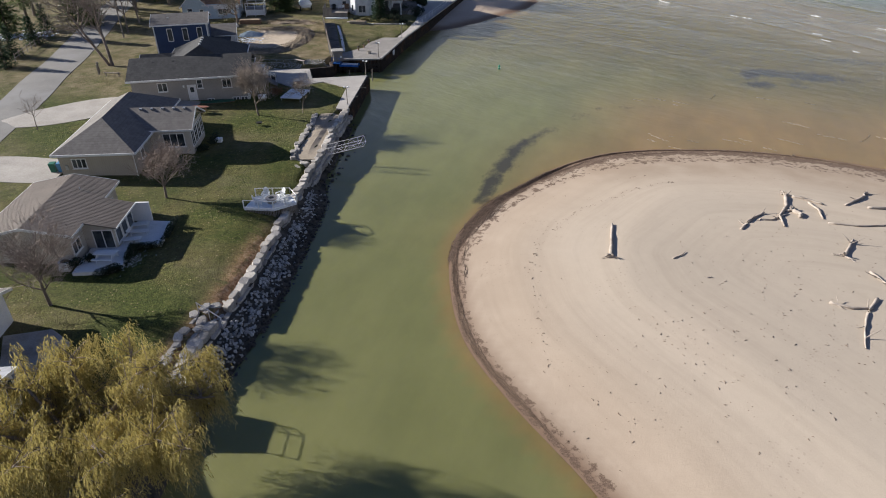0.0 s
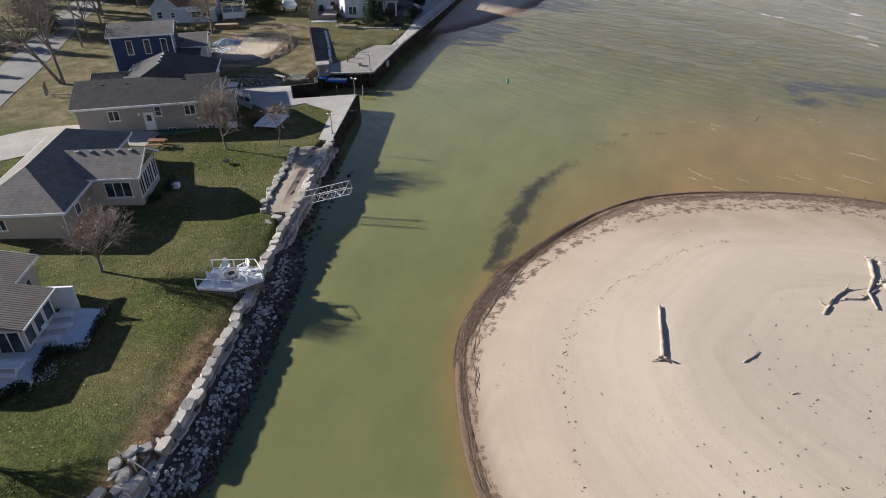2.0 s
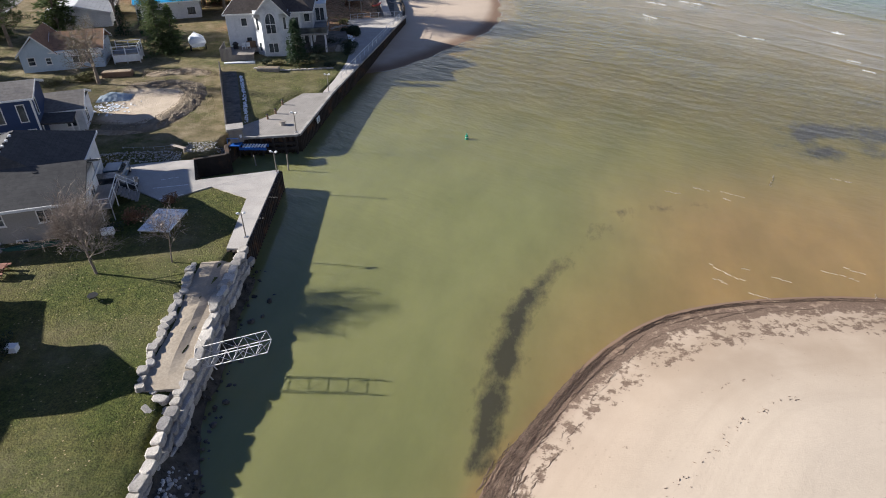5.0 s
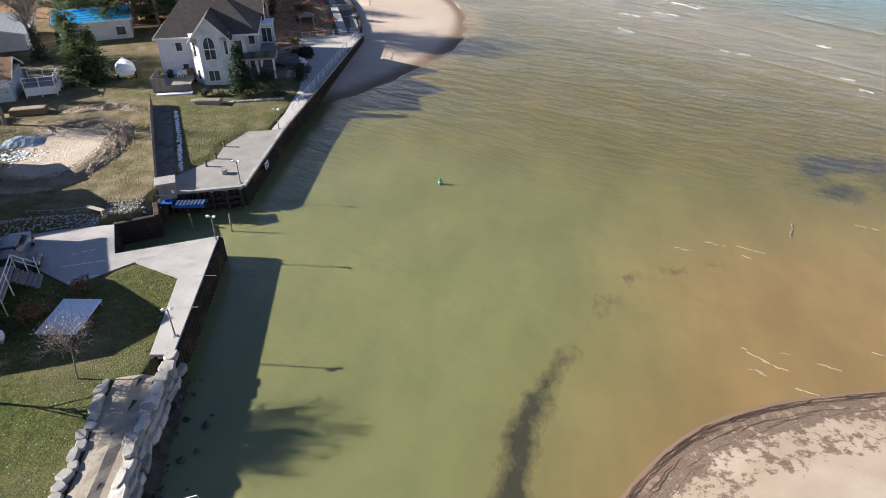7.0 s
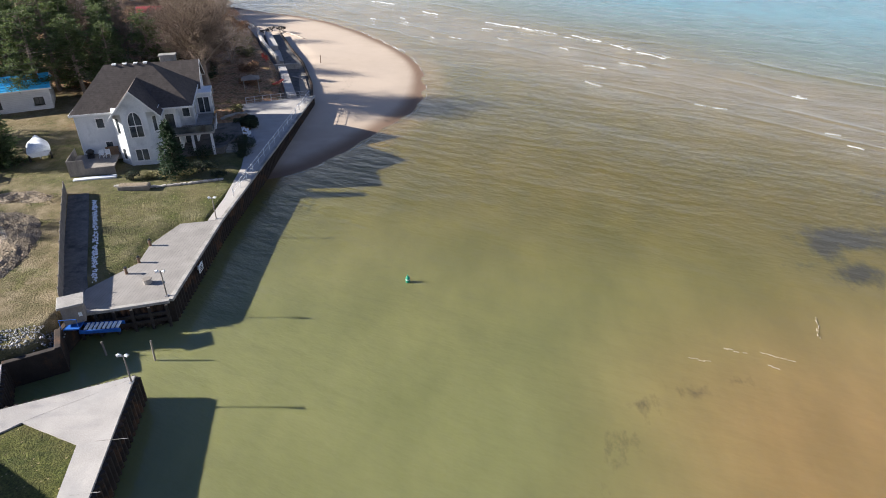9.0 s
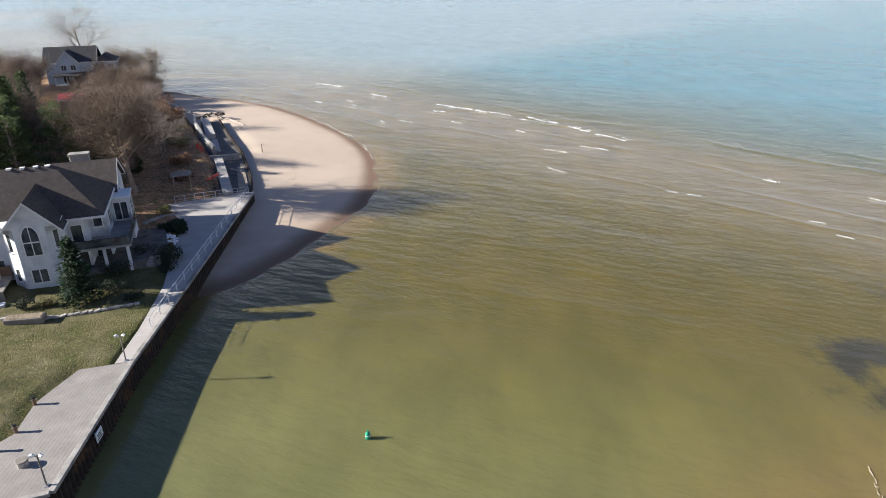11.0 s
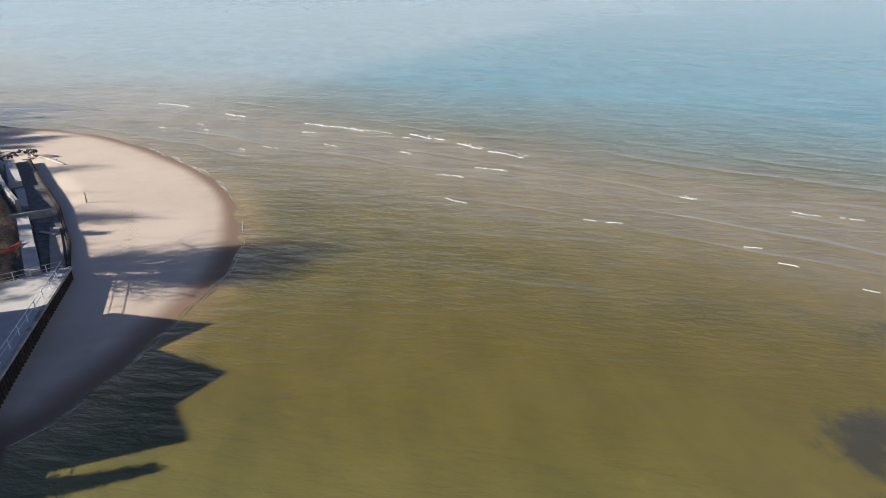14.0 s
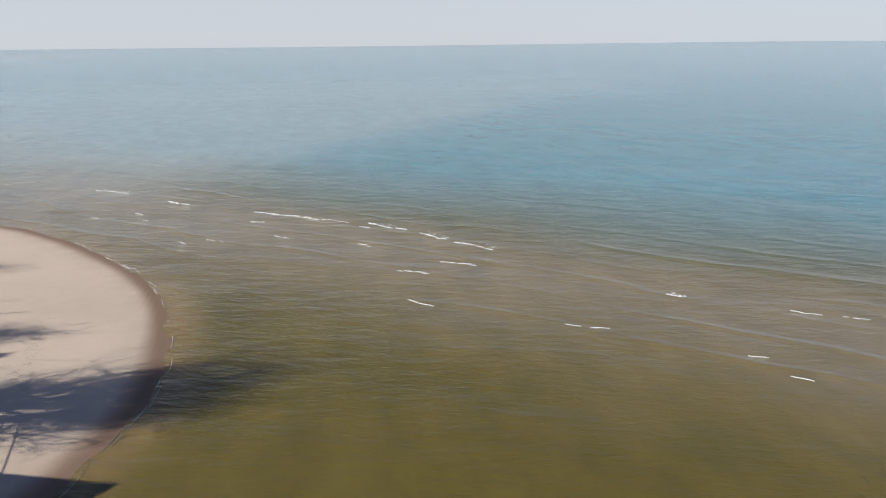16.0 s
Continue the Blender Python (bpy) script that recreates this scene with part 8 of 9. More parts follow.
def white_house_garden():
    O = lambda u, v: (-60.9 + u * math.cos(radians(17)) - v * math.sin(radians(17)), 129.4 + u * math.sin(radians(17)) + v * math.cos(radians(17)))
    d = thing("side_deck", *O(0, 0), 2.85, 17, "grey railed timber deck at the white house's side", "deck", "decks")
    part("floor", Geo().box(-0.8, 4.0, -4.6, -0.05, 0.75, 0.9), M["wood_grey"], d)
    part("skirt", Geo().box(-0.8, 4.0, -4.66, -4.6, -0.4, 0.9).box(-0.86, -0.8, -4.6, 0, -0.4, 0.9), M["wood_grey"], d)
    part("screen", Geo().box(-0.86, -0.78, -4.6, -0.2, 0.9, 1.9).box(-0.8, 0.9, -4.66, -4.58, 0.9, 1.9), M["wood_grey"], d, "solid board screen")
    part("screen", Geo().box(2.6, 4.0, -0.9, -0.82, 0.9, 1.9), M["wood_brown"], d, "brown board screen")
    part("planter", Geo().cbox(-0.3, 4.2, -6.0, -5.3, -0.45, 0.15, 0.04), M["stucco"], d, "long white planter wall")
    for x, y, a in ((2.2, -1.6, 0), (2.9, -1.55, 5)):
        c = thing("garden_chair", *O(x, y), 3.75, 17 + a, "white plastic armchair on the side deck", "chair", "chairs on the side deck")
        part("seat", Geo().cbox(-0.25, 0.25, -0.25, 0.25, 0.4, 0.45, 0.02), M["plastic_white"], c)
        part("backrest", Geo().cbox(-0.25, 0.25, 0.22, 0.27, 0.45, 0.9, 0.02), M["plastic_white"], c)
        for sx in (-0.22, 0.22):
            for sy in (-0.22, 0.22):
                part("leg", Geo().box(sx - 0.02, sx + 0.02, sy - 0.02, sy + 0.02, 0, 0.4), M["plastic_white"], c)
            part("armrest", Geo().cbox(sx - 0.03, sx + 0.03, -0.25, 0.25, 0.62, 0.66, 0.01), M["plastic_white"], c)
    g = thing("barbecue", *O(1.0, -1.3), 3.75, 17, "black kettle barbecue under a cover on the side deck", "barbecue")
    part("bowl", Geo().tube([(0, 0, 0.45), (0, 0, 0.75), (0, 0, 1.05)], [0.25, 0.5, 0.2], 12), M["black"], g, smooth=True)
    part("stand", Geo().box(-0.35, 0.35, -0.25, 0.25, 0, 0.5), M["black"], g)
    # stone-edged terrace and garden bed
    slab("stone_terrace", [O(9.4, -1.0), O(15.5, -0.6), O(18.0, 4.0), O(17.5, 9.0), O(14.6, 9.0), O(9.4, 4.6)], 2.2, 3.2, M["flags_and_shade"], "raised flagstone terrace before the white house", "terrace")
    w = thing("garden_wall", 0, 0, 0, 0, "low curved garden wall of pale field stones", "wall", kind="structure")
    rs = random.Random(14)
    for x, y, a in walk_line([(-54.0, 122.7), (-50.5, 122.9), (-47.0, 124.2), (-43.2, 126.0)], 0.55):
        o = new("stone", rs.choice(block_meshes))
        o.parent, o.matrix_basis = w, pose(x, y, ground_at(x, y) - 0.15, rs.uniform(-8, 8), rs.uniform(-8, 8), math.degrees(a) + rs.uniform(-20, 20)) @ Matrix.Diagonal((0.5, 0.5, 0.55, 1))
    for x, y, a in walk_line([(-49.6, 146.0), (-48.4, 148.4), (-47.6, 150.6), (-49.0, 152.8)], 0.5):
        o = new("stone", rs.choice(block_meshes))
        o.parent, o.matrix_basis = w, pose(x - 0.6, y, ground_at(x, y) - 0.1, rs.uniform(-8, 8), rs.uniform(-8, 8), rs.uniform(0, 360)) @ Matrix.Diagonal((0.55, 0.55, 0.6, 1))
    stone_row("rockery", [(-45.3, 139.6), (-45.8, 142.0)], 1.6, 60, (0.25, 0.5), M["snow"], "bluish white stones heaped between two hedges", 18, 0.5)
    b = thing("planter_box", -51.8, 122.4, ground_at(-51.8, 122.4), 8, "dark timber planter box on the lawn's edge", "planter")
    part("box", Geo().cbox(-1.7, 1.5, -0.55, 0.55, -0.1, 0.5, 0.03), M["wood_grey"], b)
    part("soil", Geo().box(-1.55, 1.35, -0.42, 0.42, 0.5, 0.54), M["earth"], b)
    p = thing("patio_steps", *O(16.6, 1.0), 2.3, 17, "flagstone steps by the terrace", "steps")
    for k in range(4):
        part("step", Geo().cbox(-0.7, 0.7, -0.35 * k - 0.35, -0.35 * k, -0.2, 0.75 - k * 0.2, 0.03), M["old_concrete"], p)


def lane_things():
    # road fence, posts, wires
    f = thing("rail_fence", 0, 0, 0, 0, "weathered split-rail fence beside the road", "fence")
    pts = walk_line([(-94.6, 82.6), (-98.2, 90.5), (-102.5, 99.5)], 1.7)
    for x, y, a in pts:
        z = ground_at(x, y)
        part("post", Geo().tube([(x, y, z - 0.2), (x, y, z + 1.25)], 0.09, 6), M["wood_grey"], f)
    for (x, y, a), (p, q, b) in zip(pts, pts[1:]):
        for h in (0.45, 0.95):
            part("rail", Geo().tube([(x, y, ground_at(x, y) + h), (p, q, ground_at(p, q) + h + 0.08)], 0.055, 5), M["wood_grey"], f)
    for x, y in ((-77.4, 81.2), (-76.6, 80.2)):
        p = thing("gate_post", x, y, ground_at(x, y), 0, "weathered gate post on the verge", "post", "gate posts")
        part("post", Geo().box(-0.09, 0.09, -0.09, 0.09, -0.1, 1.5), M["wood_grey"], p)
        part("cap", Geo().cbox(-0.12, 0.12, -0.12, 0.12, 1.5, 1.57, 0.02), M["wood_grey"], p)
    g = thing("log_rail", -74.0, 80.0, ground_at(-74, 80.0), 12, "low log barrier on the verge", "barrier")
    part("log", Geo().tube([(-1.3, 0, 0.55), (1.3, 0, 0.5)], 0.08, 7), M["driftwood"], g)
    for x in (-1.0, 1.0):
        part("post", Geo().tube([(x, 0, -0.1), (x, 0, 0.65)], 0.07, 6), M["wood_grey"], g)
    p = thing("utility_pole", -88.2, 100.2, ground_at(-88.2, 100.2), 0, "thin wooden utility pole by the road", "pole")
    part("pole", Geo().tube([(0, 0, -0.2), (0, 0, 8.5)], [0.14, 0.1], 8), M["wood_grey"], p)
    part("crossarm", Geo().cbox(-0.9, 0.9, -0.06, 0.06, 7.6, 7.75, 0.02), M["wood_grey"], p)
    r, s = random.Random(3), Geo()
    for _ in range(240):
        s.rock((r.gauss(0, 3.2), r.gauss(0, 1.6), 0.03), r.uniform(0.3, 1.0), r, 0.15)
    single("snow_patch", s, M["snow"], "thin patches of old snow in the shade", "snow", kind="stuff", x=-107.5, y=95, z=ground_at(-107.5, 95), yaw=40)
    s = Geo()
    for _ in range(160):
        s.rock((r.gauss(0, 1.4), r.gauss(0, 1.0), 0.03), r.uniform(0.15, 0.5), r, 0.2)
    single("snow_patch", s, M["snow"], "thin patches of old snow by the navy house", "snow", kind="stuff", x=-65.8, y=104.5, z=ground_at(-65.8, 104.5), yaw=20)
    # building stuff on the bare lot
    t = thing("tarpaulin_heap", -67.0, 108.0, ground_at(-67.0, 108.0), 20, "crumpled blue-grey tarpaulin over a heap of earth", "tarpaulin")
    g = Geo()
    n = 12
    for i in range(n):
        for j in range(n):
            u, v = i / (n - 1) - 0.5, j / (n - 1) - 0.5
            g.v.append((u * 4.2, v * 2.6, max(0.02, 0.75 * (1 - 4 * u * u) * (1 - 4 * v * v)) + r.uniform(-0.06, 0.06)))
    g.f = [(i * n + j, i * n + n + j, i * n + n + j + 1, i * n + j + 1) for i in range(n - 1) for j in range(n - 1)]
    part("sheet", g, M["tarp_grey"], t)
    b = thing("timber_stack", -66.0, 98.8, ground_at(-66.0, 98.8), 25, "loose pale boards stacked by the lot", "timber")
    for k in range(6):
        part("board", Geo().cbox(-1.4, 1.4, -0.1, 0.1, 0, 0.06, 0.01, pose(r.uniform(-0.3, 0.3), k * 0.22 - 0.6, 0.02 + 0.05 * (k % 2), 0, 0, r.uniform(-8, 8))), M["driftwood"], b)
    b = thing("skip_bed", -71.8, 116.2, ground_at(-71.8, 116.2), 20, "long brown raised garden bed of boards", "garden bed")
    part("frame", Geo().cbox(-2.0, 2.0, -0.7, 0.7, 0, 0.7, 0.03), M["wood_brown"], b)
    part("soil", Geo().box(-1.85, 1.85, -0.55, 0.55, 0.7, 0.73), M["earth"], b)


M["wood_red"] = plain("faded red wood", (0.20, 0.085, 0.06), (0.33, 0.16, 0.11), 2.0, 0.8, 0.3, 0.01, 18)
M["canoe_green"] = plain("green canoe hull", (0.012, 0.05, 0.03), (0.025, 0.085, 0.05), 1.5, 0.4, 0)
M["plastic_green"] = plain("dark green plastic", (0.02, 0.10, 0.07), (0.03, 0.15, 0.10), 2, 0.45, 0)
M["tarp_grey"] = plain("blue-grey tarpaulin", (0.16, 0.21, 0.25), (0.34, 0.40, 0.45), 1.2, 0.5, 0.5, 0.04, 4)
M["car_dark"] = plain("dark grey car paint", (0.025, 0.027, 0.03), (0.04, 0.042, 0.045), 1, 0.25, 0, spec=0.6)
for build in (shore_deck, gangway, lamps, buoy_and_posts, boardwalk_things, promenade_rail, bank_steps, cottage_terrace, garden_things, shrink_wrapped_boat, white_house_garden, lane_things):
    build()
parked_car(-53.6, 88.0, 112, "car_paint", "steel blue hatchback parked on the quay drive")
parked_car(-52.3, 85.6, 26, "car_dark", "dark grey car parked beside the steps")

# ---- driftwood, lake weed, beach things, breakers ----
def limb(g, pts, r0, r1, rough, r):
    """A worn limb through places, tapering."""
    line = [Vector(p) for p in pts]
    path, rad, n = [], [], 4 * (len(line) - 1)
    for i in range(n + 1):
        s = i / n * (len(line) - 1)
        k = min(int(s), len(line) - 2)
        path.append(line[k].lerp(line[k + 1], s - k) + Vector((r.uniform(-1, 1), r.uniform(-1, 1), r.uniform(-1, 1))) * rough)
        rad.append((r0 + (r1 - r0) * i / n) * r.uniform(0.85, 1.15))
    return g.tube(path, rad, 9)


def drift_log(name, pts, r0, r1, label, seed, root=0, branches=0, mat="driftwood"):
    r, r0, r1 = random.Random(seed), 0.85 * r0, 0.85 * r1
    x, y = pts[0]
    z = lambda p: ground_at(*p) + r0 * 0.3
    t = thing("driftwood", x, y, 0, 0, label, "driftwood", "driftwood on the spit")
    loc = [(px - x, py - y, z((px, py)) + (0.04 if i else 0)) for i, (px, py) in enumerate(pts)]
    part("trunk", limb(Geo(), loc, r0, r1, r0 * 0.18, r), M[mat], t, smooth=True)
    if root:
        g = Geo()
        for k in range(root):
            a, e = 6.283 * k / root + r.uniform(-0.3, 0.3), r.uniform(0.5, 1.0)
            back = (Vector(loc[0]) - Vector(loc[1])).normalized()
            side = back.cross(Vector((0, 0, 1))).normalized()
            d = side * math.cos(a) + Vector((0, 0, 1)) * abs(math.sin(a)) * 0.8 + back * 0.5
            limb(g, [Vector(loc[0]), Vector(loc[0]) + d * e * 0.5, Vector(loc[0]) + d * e + Vector((0, 0, -0.15))], r0 * 0.55, 0.03, 0.05, r)
        part("roots", g, M[mat], t, "broken splayed roots")
    for k in range(branches):
        i = r.randrange(len(loc) - 1)
        p = Vector(loc[i]).lerp(Vector(loc[i + 1]), r.uniform(0.2, 0.9))
        d = Vector((r.uniform(-1, 1), r.uniform(-1, 1), r.uniform(0.05, 0.5))).normalized()
        part("branch", limb(Geo(), [p, p + d * r.uniform(0.5, 1.3)], r1 * 0.8, 0.02, 0.04, r), M[mat], t)
    return t


drift_log("log", [(1.1, 51.3), (1.0, 53.6), (0.85, 57.3)], 0.21, 0.15, "bleached straight log with its root end on the sand", 1, root=9)
drift_log("log", [(12.5, 59.3), (13.6, 61.6), (15.0, 63.3)], 0.17, 0.08, "grey forked driftwood limb on the sand", 2, branches=3)
drift_log("log", [(14.4, 61.8), (15.6, 62.0), (17.2, 63.8)], 0.12, 0.05, "thin grey driftwood branch on the sand", 3, branches=2)
drift_log("log", [(17.6, 68.0), (17.3, 65.4), (16.3, 63.0), (16.5, 60.9)], 0.22, 0.09, "long pale curved driftwood trunk on the sand", 4, root=6)
drift_log("log", [(18.2, 68.0), (19.6, 67.6), (20.9, 66.8)], 0.17, 0.09, "grey driftwood limb bent over the sand", 5, branches=3)
drift_log("log", [(17.8, 64.6), (18.4, 63.9), (18.2, 63.2)], 0.27, 0.18, "squat root stump on the sand", 6, root=7)
drift_log("log", [(19.6, 67.0), (20.2, 65.6), (20.3, 63.6)], 0.16, 0.09, "pale leaning driftwood trunk on the sand", 7, branches=1)
drift_log("log", [(20.6, 62.8), (23.2, 62.9), (26.2, 63.8)], 0.12, 0.08, "long thin driftwood pole on the sand", 8)
drift_log("log", [(25.9, 71.4), (25.0, 69.6), (23.0, 67.2)], 0.22, 0.10, "dark driftwood limb by the water's edge", 9, branches=2)
drift_log("log", [(25.0, 67.2), (26.6, 67.6), (28.6, 68.6)], 0.2, 0.12, "grey driftwood limb on the sand", 10, branches=2)
drift_log("log", [(20.7, 56.6), (21.4, 58.2), (22.1, 59.9)], 0.2, 0.1, "pale forked driftwood limb on the sand", 11, root=4, branches=2)
drift_log("log", [(22.2, 54.4), (22.8, 53.2), (23.6, 52.0)], 0.15, 0.08, "grey forked driftwood limb on the sand", 12, branches=4)
drift_log("log", [(18.1, 49.0), (19.6, 48.6), (21.3, 49.0)], 0.16, 0.07, "bleached driftwood trunk with splayed limbs on the sand", 13, branches=3)
drift_log("log", [(21.8, 50.4), (20.6, 48.2), (19.9, 46.0), (19.4, 43.6)], 0.15, 0.07, "bleached driftwood trunk with splayed limbs on the sand", 14, branches=2)
drift_log("log", [(6.3, 52.3), (7.0, 53.0), (7.4, 53.7)], 0.09, 0.03, "small dark driftwood stick on the sand", 15)
drift_log("log", [(9.0, 50.0), (9.4, 50.2)], 0.06, 0.03, "small dark driftwood stick on the sand", 16)
drift_log("log", [(-59.6, 213.2), (-56.5, 210.4), (-52.4, 205.4)], 0.26, 0.1, "bleached driftwood trunk at the beach's end", 17, root=5, branches=3)
plank = thing("plank", -45.6, 171.0, 1.66, -35, "pale plank lying on the concrete ledge", "plank")
part("board", Geo().cbox(-1.3, 1.3, -0.22, 0.22, 0, 0.08, 0.01), M["driftwood"], plank)

# bands of dried lake weed along the spit's rim: long matted strands that follow the shore
RIM = smooth_line([(1.8, 27), (-4.4, 32.9), (-9.0, 38.4), (-12.0, 45.4), (-13.4, 51.8), (-12.5, 59.0), (-10.2, 64.2), (-5.4, 72.6), (0.8, 78.2), (10.9, 81.6), (20.6, 82.4), (31, 80.6)], 24, False)


def weed_band(offset, width, first, last, count, length, breadth, label, seed, afloat=False):
    r, g, n = random.Random(seed), Geo(), len(RIM)
    for _ in range(count):
        s = first + (last - first) * r.random()
        o = offset(s) + r.gauss(0, 0.42) * width(s)
        L, B, drift = r.uniform(*length), r.uniform(*breadth), r.gauss(0, 0.06)
        i0 = int(s * (n - 1))
        steps = max(4, int(L / 0.22))
        v, run = [], 0.0
        for k in range(steps + 1):
            u = min(max(i0 + L * (k / steps - 0.5) / 0.30, 0), n - 1.001)
            i = int(u)
            (ax, ay), (bx, by) = RIM[i], RIM[i + 1]
            a, f = math.atan2(by - ay, bx - ax), u - i
            off = o + drift * (k / steps - 0.5) * L + 0.05 * math.sin(1.3 * k + seed + o * 9) + r.uniform(-0.02, 0.02)
            half = B / 2 * math.sin(math.pi * (0.06 + 0.88 * k / steps)) ** 0.6 * r.uniform(0.45, 1.25)
            for e, h in ((-half, 0.004), (0, 0.018), (half, 0.004)):
                x, y = ax + (bx - ax) * f + math.sin(a) * (off + e), ay + (by - ay) * f - math.cos(a) * (off + e)
                z = ground_at(x, y)
                v.append((x, y, max(z, 0.012 if afloat else 0.0) + h + 0.02 * (seed % 3) * 0.3))
        g.add(v, [(3 * k + e, 3 * k + 3 + e, 3 * k + 4 + e, 3 * k + 1 + e) for k in range(steps) for e in (0, 1)])
    return single("lake_weed", g, M["wrack"], label, "lake weed", kind="stuff")


def tip(s, k=0.10):
    return math.exp(-((s - 0.45) / k) ** 2)


weed_band(lambda s: 0.62 + 0.25 * tip(s), lambda s: 0.15 + 0.30 * tip(s), 0.06, 1.0, 260, (1.2, 5.0), (0.02, 0.07), "dark brown mat of lake weed washed along the spit's edge", 31)
weed_band(lambda s: 0.1 + 0.9 * tip(s, 0.07), lambda s: 0.15 + 1.1 * tip(s, 0.07), 0.33, 0.60, 520, (0.8, 3.2), (0.03, 0.12), "thick dark mat of lake weed heaped at the spit's corner", 37)
weed_band(lambda s: 0.38, lambda s: 0.10 + 0.1 * tip(s), 0.10, 0.95, 220, (1.0, 3.5), (0.02, 0.07), "thin dark line of wet lake weed at the water's edge", 35)
weed_band(lambda s: 1.25 + 0.35 * tip(s) + 0.2 * math.sin(9 * s), lambda s: 0.25, 0.28, 0.80, 60, (0.6, 2.6), (0.02, 0.06), "older broken line of dried lake weed on the sand", 32)
weed_band(lambda s: 2.1 + 0.4 * math.sin(13 * s + 1), lambda s: 0.35, 0.40, 0.98, 40, (0.4, 1.8), (0.02, 0.05), "older broken line of dried lake weed on the sand", 33)

# a wandering line of scraps and footprints, twigs strewn over the sand
def litter(name, pts, spread, count, sizes, mat, label, seed, flat=0.35):
    r, g = random.Random(seed), Geo()
    line = walk_line(smooth_line(pts, 6, False) + [pts[-1]], 0.1)
    for _ in range(count):
        x, y, a = r.choice(line)
        x, y = x + r.gauss(0, spread), y + r.gauss(0, spread)
        z = ground_at(x, y)
        if z < 0.1:
            continue
        size = r.uniform(*sizes)
        if name == "twigs" and r.random() < 0.7:
            b, l = r.uniform(0, 6.283), size * r.uniform(1.2, 3.4)
            p, q = (x - math.cos(b) * l / 2, y - math.sin(b) * l / 2, z + 0.01), (x + math.cos(b) * l / 2, y + math.sin(b) * l / 2, z + 0.02)
            g.tube([p, (x + r.uniform(-0.03, 0.03), y + r.uniform(-0.03, 0.03), z + 0.03), q], [0.012, 0.02, 0.008], 4)
        else:
            g.rock((x, y, z + 0.005), size * 0.7, r, flat)
    return single(name, g, M[mat], label, "beach litter", kind="stuff")


litter("twigs", [(-2.4, 36), (-3.2, 40), (-5.0, 46.5), (-5.2, 53), (-2.2, 60), (3, 66), (7, 69)], 0.3, 150, (0.03, 0.10), "wrack", "wandering line of dark scraps on the sand", 41)
litter("twigs", [(4, 40), (9, 46), (13, 50), (18, 46), (14, 38), (9, 33)], 3.2, 210, (0.02, 0.10), "wrack", "twigs and scraps strewn over the sand", 42)
litter("twigs", [(10, 56), (18, 58), (26, 58), (24, 48)], 3.0, 160, (0.02, 0.10), "wrack", "twigs and scraps strewn over the sand", 43)
litter("twigs", [(0, 30), (6, 36), (10, 44)], 1.6, 80, (0.02, 0.10), "wrack", "twigs and scraps strewn over the sand", 44)
litter("pebbles", [(-38, 180), (-37, 174), (-36.5, 168), (-37.5, 160)], 0.5, 170, (0.1, 0.3), "sand_dark", "line of footprints and clods across the beach", 45, 0.25)

# beach post, kayak, small pergola behind the wall
p = thing("beach_post", -44.2, 183.4, ground_at(-44.2, 183.4), 0, "single weathered post standing on the beach", "post")
part("post", Geo().tube([(0, 0, -0.2), (0.06, 0, 1.5)], [0.09, 0.07], 7), M["wood_brown"], p)
k = thing("kayak", -47.2, 164.4, ground_at(-47.8, 164.4) + 0.02, 70, "red plastic kayak lying behind the beach wall", "kayak")
hull, n, m = Geo(), 11, 8
for i in range(n):
    s = (i / (n - 1) - 0.5) * 2
    w = 0.36 * max(0.03, math.cos(s * math.pi / 2) ** 0.7)
    for j in range(m):
        a = 2 * math.pi * j / m
        hull.v.append((s * 1.6, math.cos(a) * w, 0.2 + math.sin(a) * 0.2 * (1 - 0.3 * s * s) + 0.12 * s * s))
hull.f = [(i * m + j, i * m + m + j, i * m + m + (j + 1) % m, i * m + (j + 1) % m) for i in range(n - 1) for j in range(m)]
part("hull", hull, M["plastic_red"], k, smooth=True)
part("cockpit_rim", Geo().tube([(0.45 * math.cos(a), 0.22 * math.sin(a), 0.42) for a in np.linspace(0, 6.283, 13)], 0.03, 5, False), M["black"], k)
g = thing("pergola", -50.2, 160.0, ground_at(-50.2, 160.0), 20, "small weathered timber pergola behind the promenade", "pergola")
for x in (-1.1, 1.1):
    for y in (-0.9, 0.9):
        part("post", Geo().box(x - 0.06, x + 0.06, y - 0.06, y + 0.06, -0.1, 2.0), M["wood_grey"], g)
part("roof", Geo().add([(-1.4, -1.2, 2.0), (1.4, -1.2, 2.0), (1.4, 1.2, 2.0), (-1.4, 1.2, 2.0), (0, 0, 2.6)], [(0, 1, 4), (1, 2, 4), (2, 3, 4), (3, 0, 4), (3, 2, 1, 0)]), M["wood_grey"], g)
for x, y, mat, lab in ((-52.8, 178.0, "plastic_red", "red plastic garden chair behind the beach wall"), (-53.8, 179.5, "plastic_red", "red plastic garden chair behind the beach wall"), (-51.8, 166.5, "wood_brown", "brown wooden garden chair behind the beach wall")):
    c = thing("garden_chair", x, y, ground_at(x, y), 40, lab, "chair", "chairs behind the beach")
    part("seat", Geo().cbox(-0.28, 0.28, -0.28, 0.28, 0.32, 0.4, 0.02), M[mat], c)
    part("backrest", Geo().cbox(-0.28, 0.28, 0.22, 0.28, 0.4, 1.0, 0.02), M[mat], c)
    for sx in (-0.25, 0.25):
        for sy in (-0.24, 0.24):
            part("leg", Geo().box(sx - 0.03, sx + 0.03, sy - 0.03, sy + 0.03, 0, 0.33), M[mat], c)

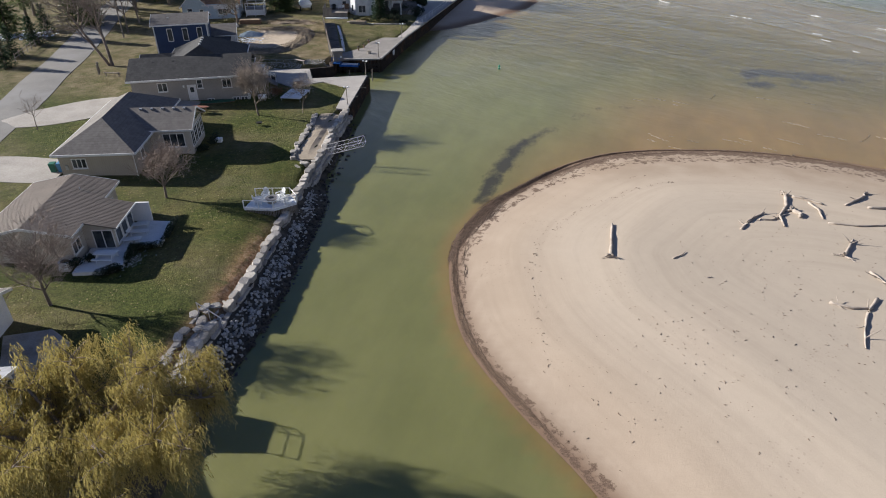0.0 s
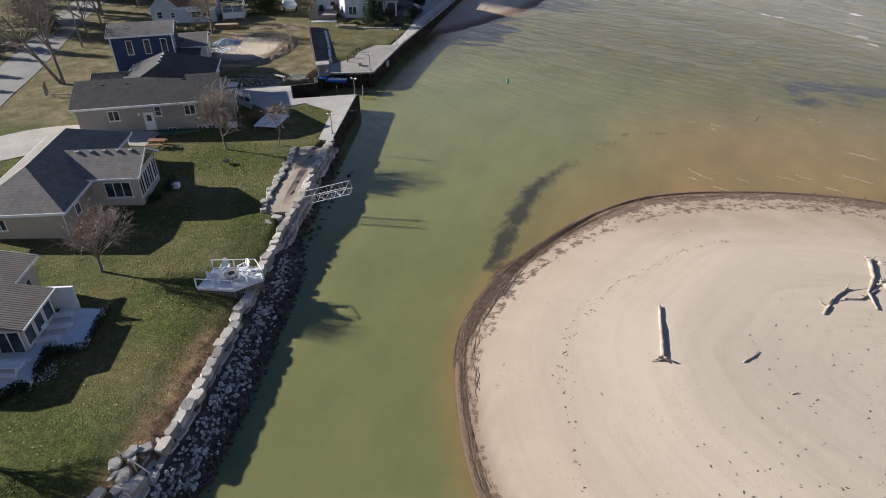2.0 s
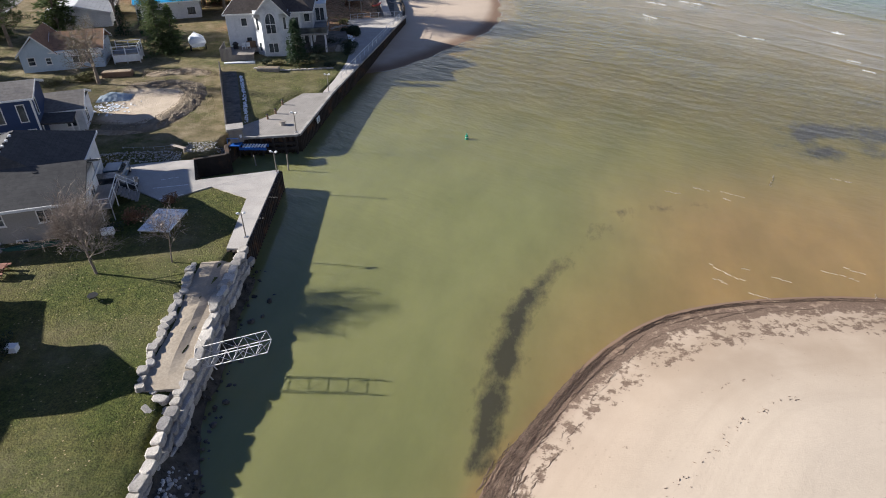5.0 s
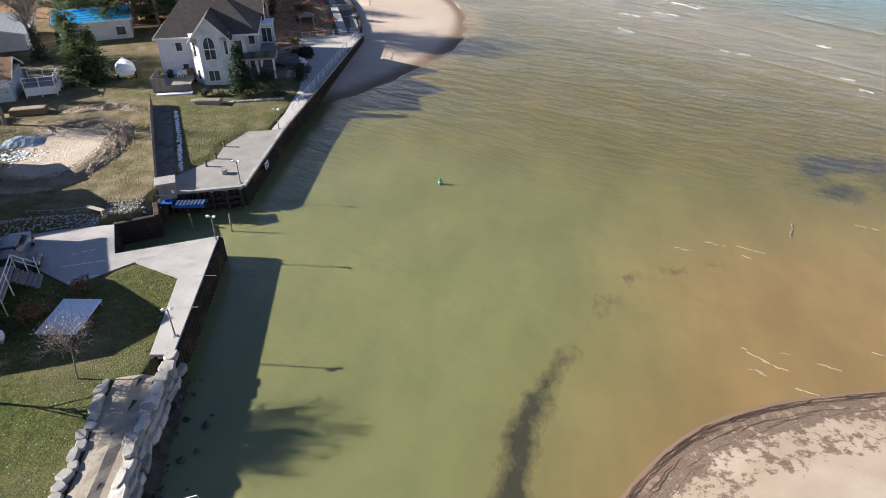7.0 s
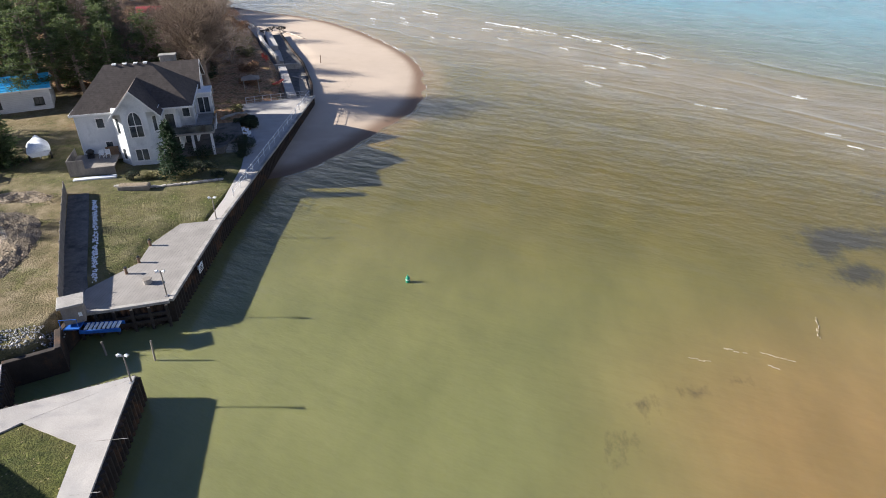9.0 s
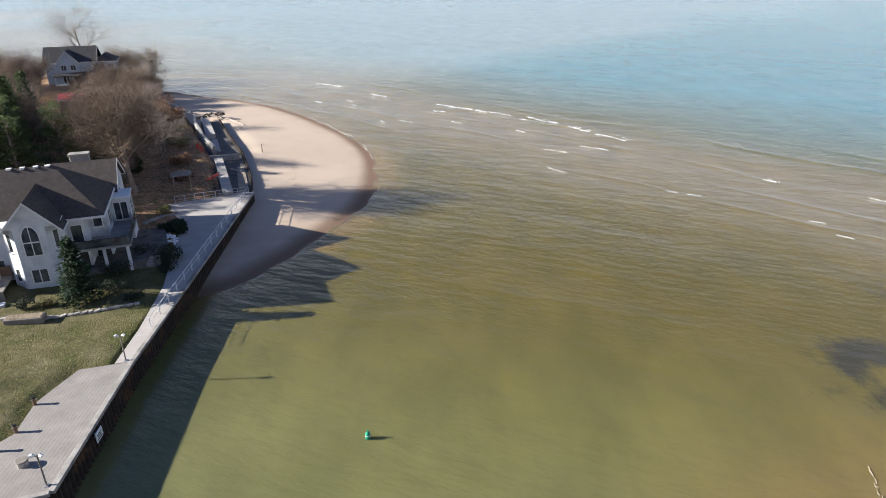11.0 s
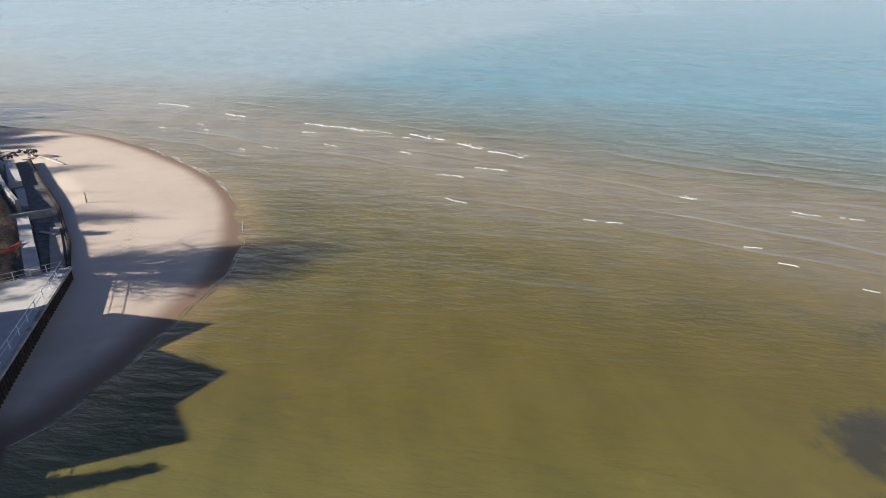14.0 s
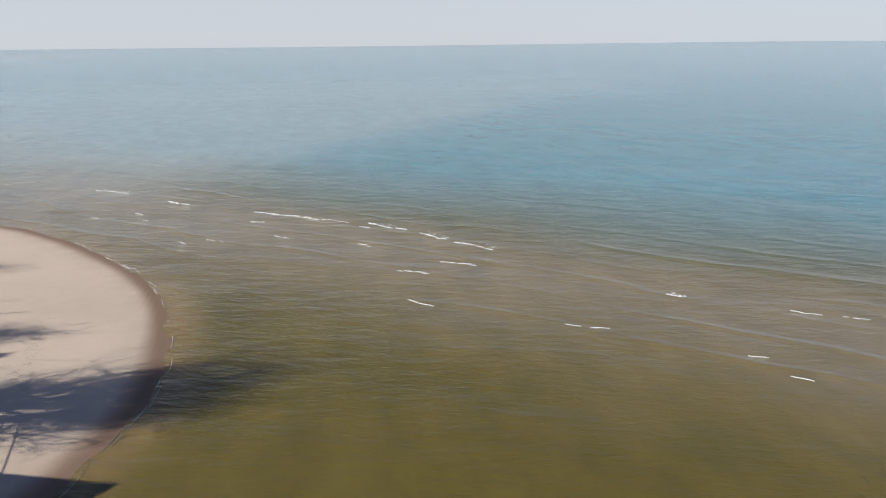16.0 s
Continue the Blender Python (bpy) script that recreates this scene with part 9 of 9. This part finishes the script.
# breaking crests on the bar and ripples of foam at the beach
def crest(g, x, y, length, yaw, r, width=0.5, height=0.05):
    n = max(4, int(length / 0.7))
    top, rows = [], []
    for i in range(n + 1):
        s = i / n
        wd = width * math.sin(math.pi * min(max(s, 0.04), 0.96)) ** 0.6 * r.uniform(0.55, 1.2)
        u, v = (s - 0.5) * length, 0.02 * length * math.sin(5 * s + x) + r.uniform(-0.04, 0.04)
        rows.append([(u, v - wd * 0.5, -0.01), (u, v, height * (1 + wd)), (u, v + wd * 0.5, -0.01)])
    base = [p for row in rows for p in row]
    faces = [(3 * i + k, 3 * i + 3 + k, 3 * i + 4 + k, 3 * i + 1 + k) for i in range(n) for k in (0, 1)]
    g.add(base, faces, pose(x, y, 0.02, 0, 0, yaw))


rc, foam = random.Random(8), Geo()


def broken_crest(x, y, length, yaw, wide, longest=2.2):
    """A crest that foams in short torn pieces along a bowed line."""
    s, c, q = -length / 2, math.cos(math.radians(yaw)), math.sin(math.radians(yaw))
    while s < length / 2:
        L = rc.uniform(0.3, longest)
        bow = 0.012 * s * s + rc.uniform(-0.12, 0.12)
        crest(foam, x + c * s - q * bow, y + q * s + c * bow, L, yaw + 1.4 * s + rc.uniform(-9, 9), rc, wide * rc.uniform(0.35, 1.0))
        s += L * rc.uniform(0.7, 1.5)


def breaker(x0, y0, x1, y1, wide):
    """One long breaking crest: a lip with gaps, and torn foam trailing behind it."""
    L, yaw = math.hypot(x1 - x0, y1 - y0), math.degrees(math.atan2(y1 - y0, x1 - x0))
    s = 0.0
    while s < L:
        run = min(rc.uniform(0.5, 2.6), L - s + 0.3)
        f, sway = (s + run / 2) / L, 0.35 * math.sin(0.9 * s + x0) + rc.uniform(-0.12, 0.12)
        crest(foam, x0 + (x1 - x0) * f + sway * 0.7, y0 + (y1 - y0) * f + sway * 0.7, run, yaw + rc.uniform(-7, 7), rc, wide * rc.uniform(0.3, 0.95), 0.05)
        s += run * rc.uniform(0.85, 1.25)
    for _ in range(int(L * 2.5)):
        s, back = rc.random(), abs(rc.gauss(0, 0.9)) * wide * 2
        crest(foam, x0 + (x1 - x0) * s + back * 0.7, y0 + (y1 - y0) * s + back * 0.7, rc.uniform(0.2, 0.7), yaw + rc.uniform(-25, 25), rc, rc.uniform(0.03, 0.09), 0.015)


for x0, y0, x1, y1, w in ((-45.3, 261.0, -38.0, 255.2, 0.3), (-29.0, 243.5, -24.5, 239.0, 0.14), (-12.2, 228.3, -4.0, 221.4, 0.2), (-3.6, 220.8, 4.1, 214.4, 0.28), (7.1, 212.5, 12.7, 206.3, 0.5), (14.1, 203.3, 17.5, 198.6, 0.42), (18.3, 196.4, 22.8, 190.9, 0.4), (-13.0, 221.0, -11.0, 219.5, 0.14), (3.0, 200.5, 5.0, 198.8, 0.13), (6.1, 185.9, 9.9, 183.2, 0.14), (13.0, 187.5, 17.5, 184.5, 0.13), (36.9, 165.7, 38.3, 164.1, 0.3)):
    breaker(x0, y0, x1, y1, w)
for _ in range(14):
    s = rc.random()
    broken_crest(-40 + 100 * s + rc.uniform(-8, 8), 246 - 100 * s + rc.uniform(-30, 6), rc.uniform(0.8, 3.5), -43 + rc.uniform(-10, 10), rc.uniform(0.06, 0.13))
single("breakers", foam, M["foam"], "short white breaking crests over the shoals", "breakers", kind="stuff")
# thin watery crests that cross on the shoal by the spit
foam = Geo()
for k in range(26):
    broken_crest(rc.uniform(0, 34), rc.uniform(79, 104), rc.uniform(0.8, 3.4), (-24, -24, -32, 62)[k % 4] + rc.uniform(-10, 10), rc.uniform(0.012, 0.035), 0.6)
single("shoal_ripples", foam, M["thin_foam"], "thin crossing lines of foam on the brown shoal", "foam", kind="stuff")
edge, lines = Geo(), [p for p in BEACH if -45 < p[0] < -20 and 132 < p[1] < 225]
for (ax, ay), (bx, by) in zip(lines, lines[1:]):
    if rc.random() < 0.6:
        s = rc.random()
        crest(edge, ax + (bx - ax) * s + rc.uniform(0.0, 0.8), ay + (by - ay) * s, rc.uniform(1.5, 4.5), math.degrees(math.atan2(by - ay, bx - ax)), rc, rc.uniform(0.02, 0.06), 0.008)
single("swash", edge, M["foam"], "thin lines of foam along the beach", "foam", kind="stuff")
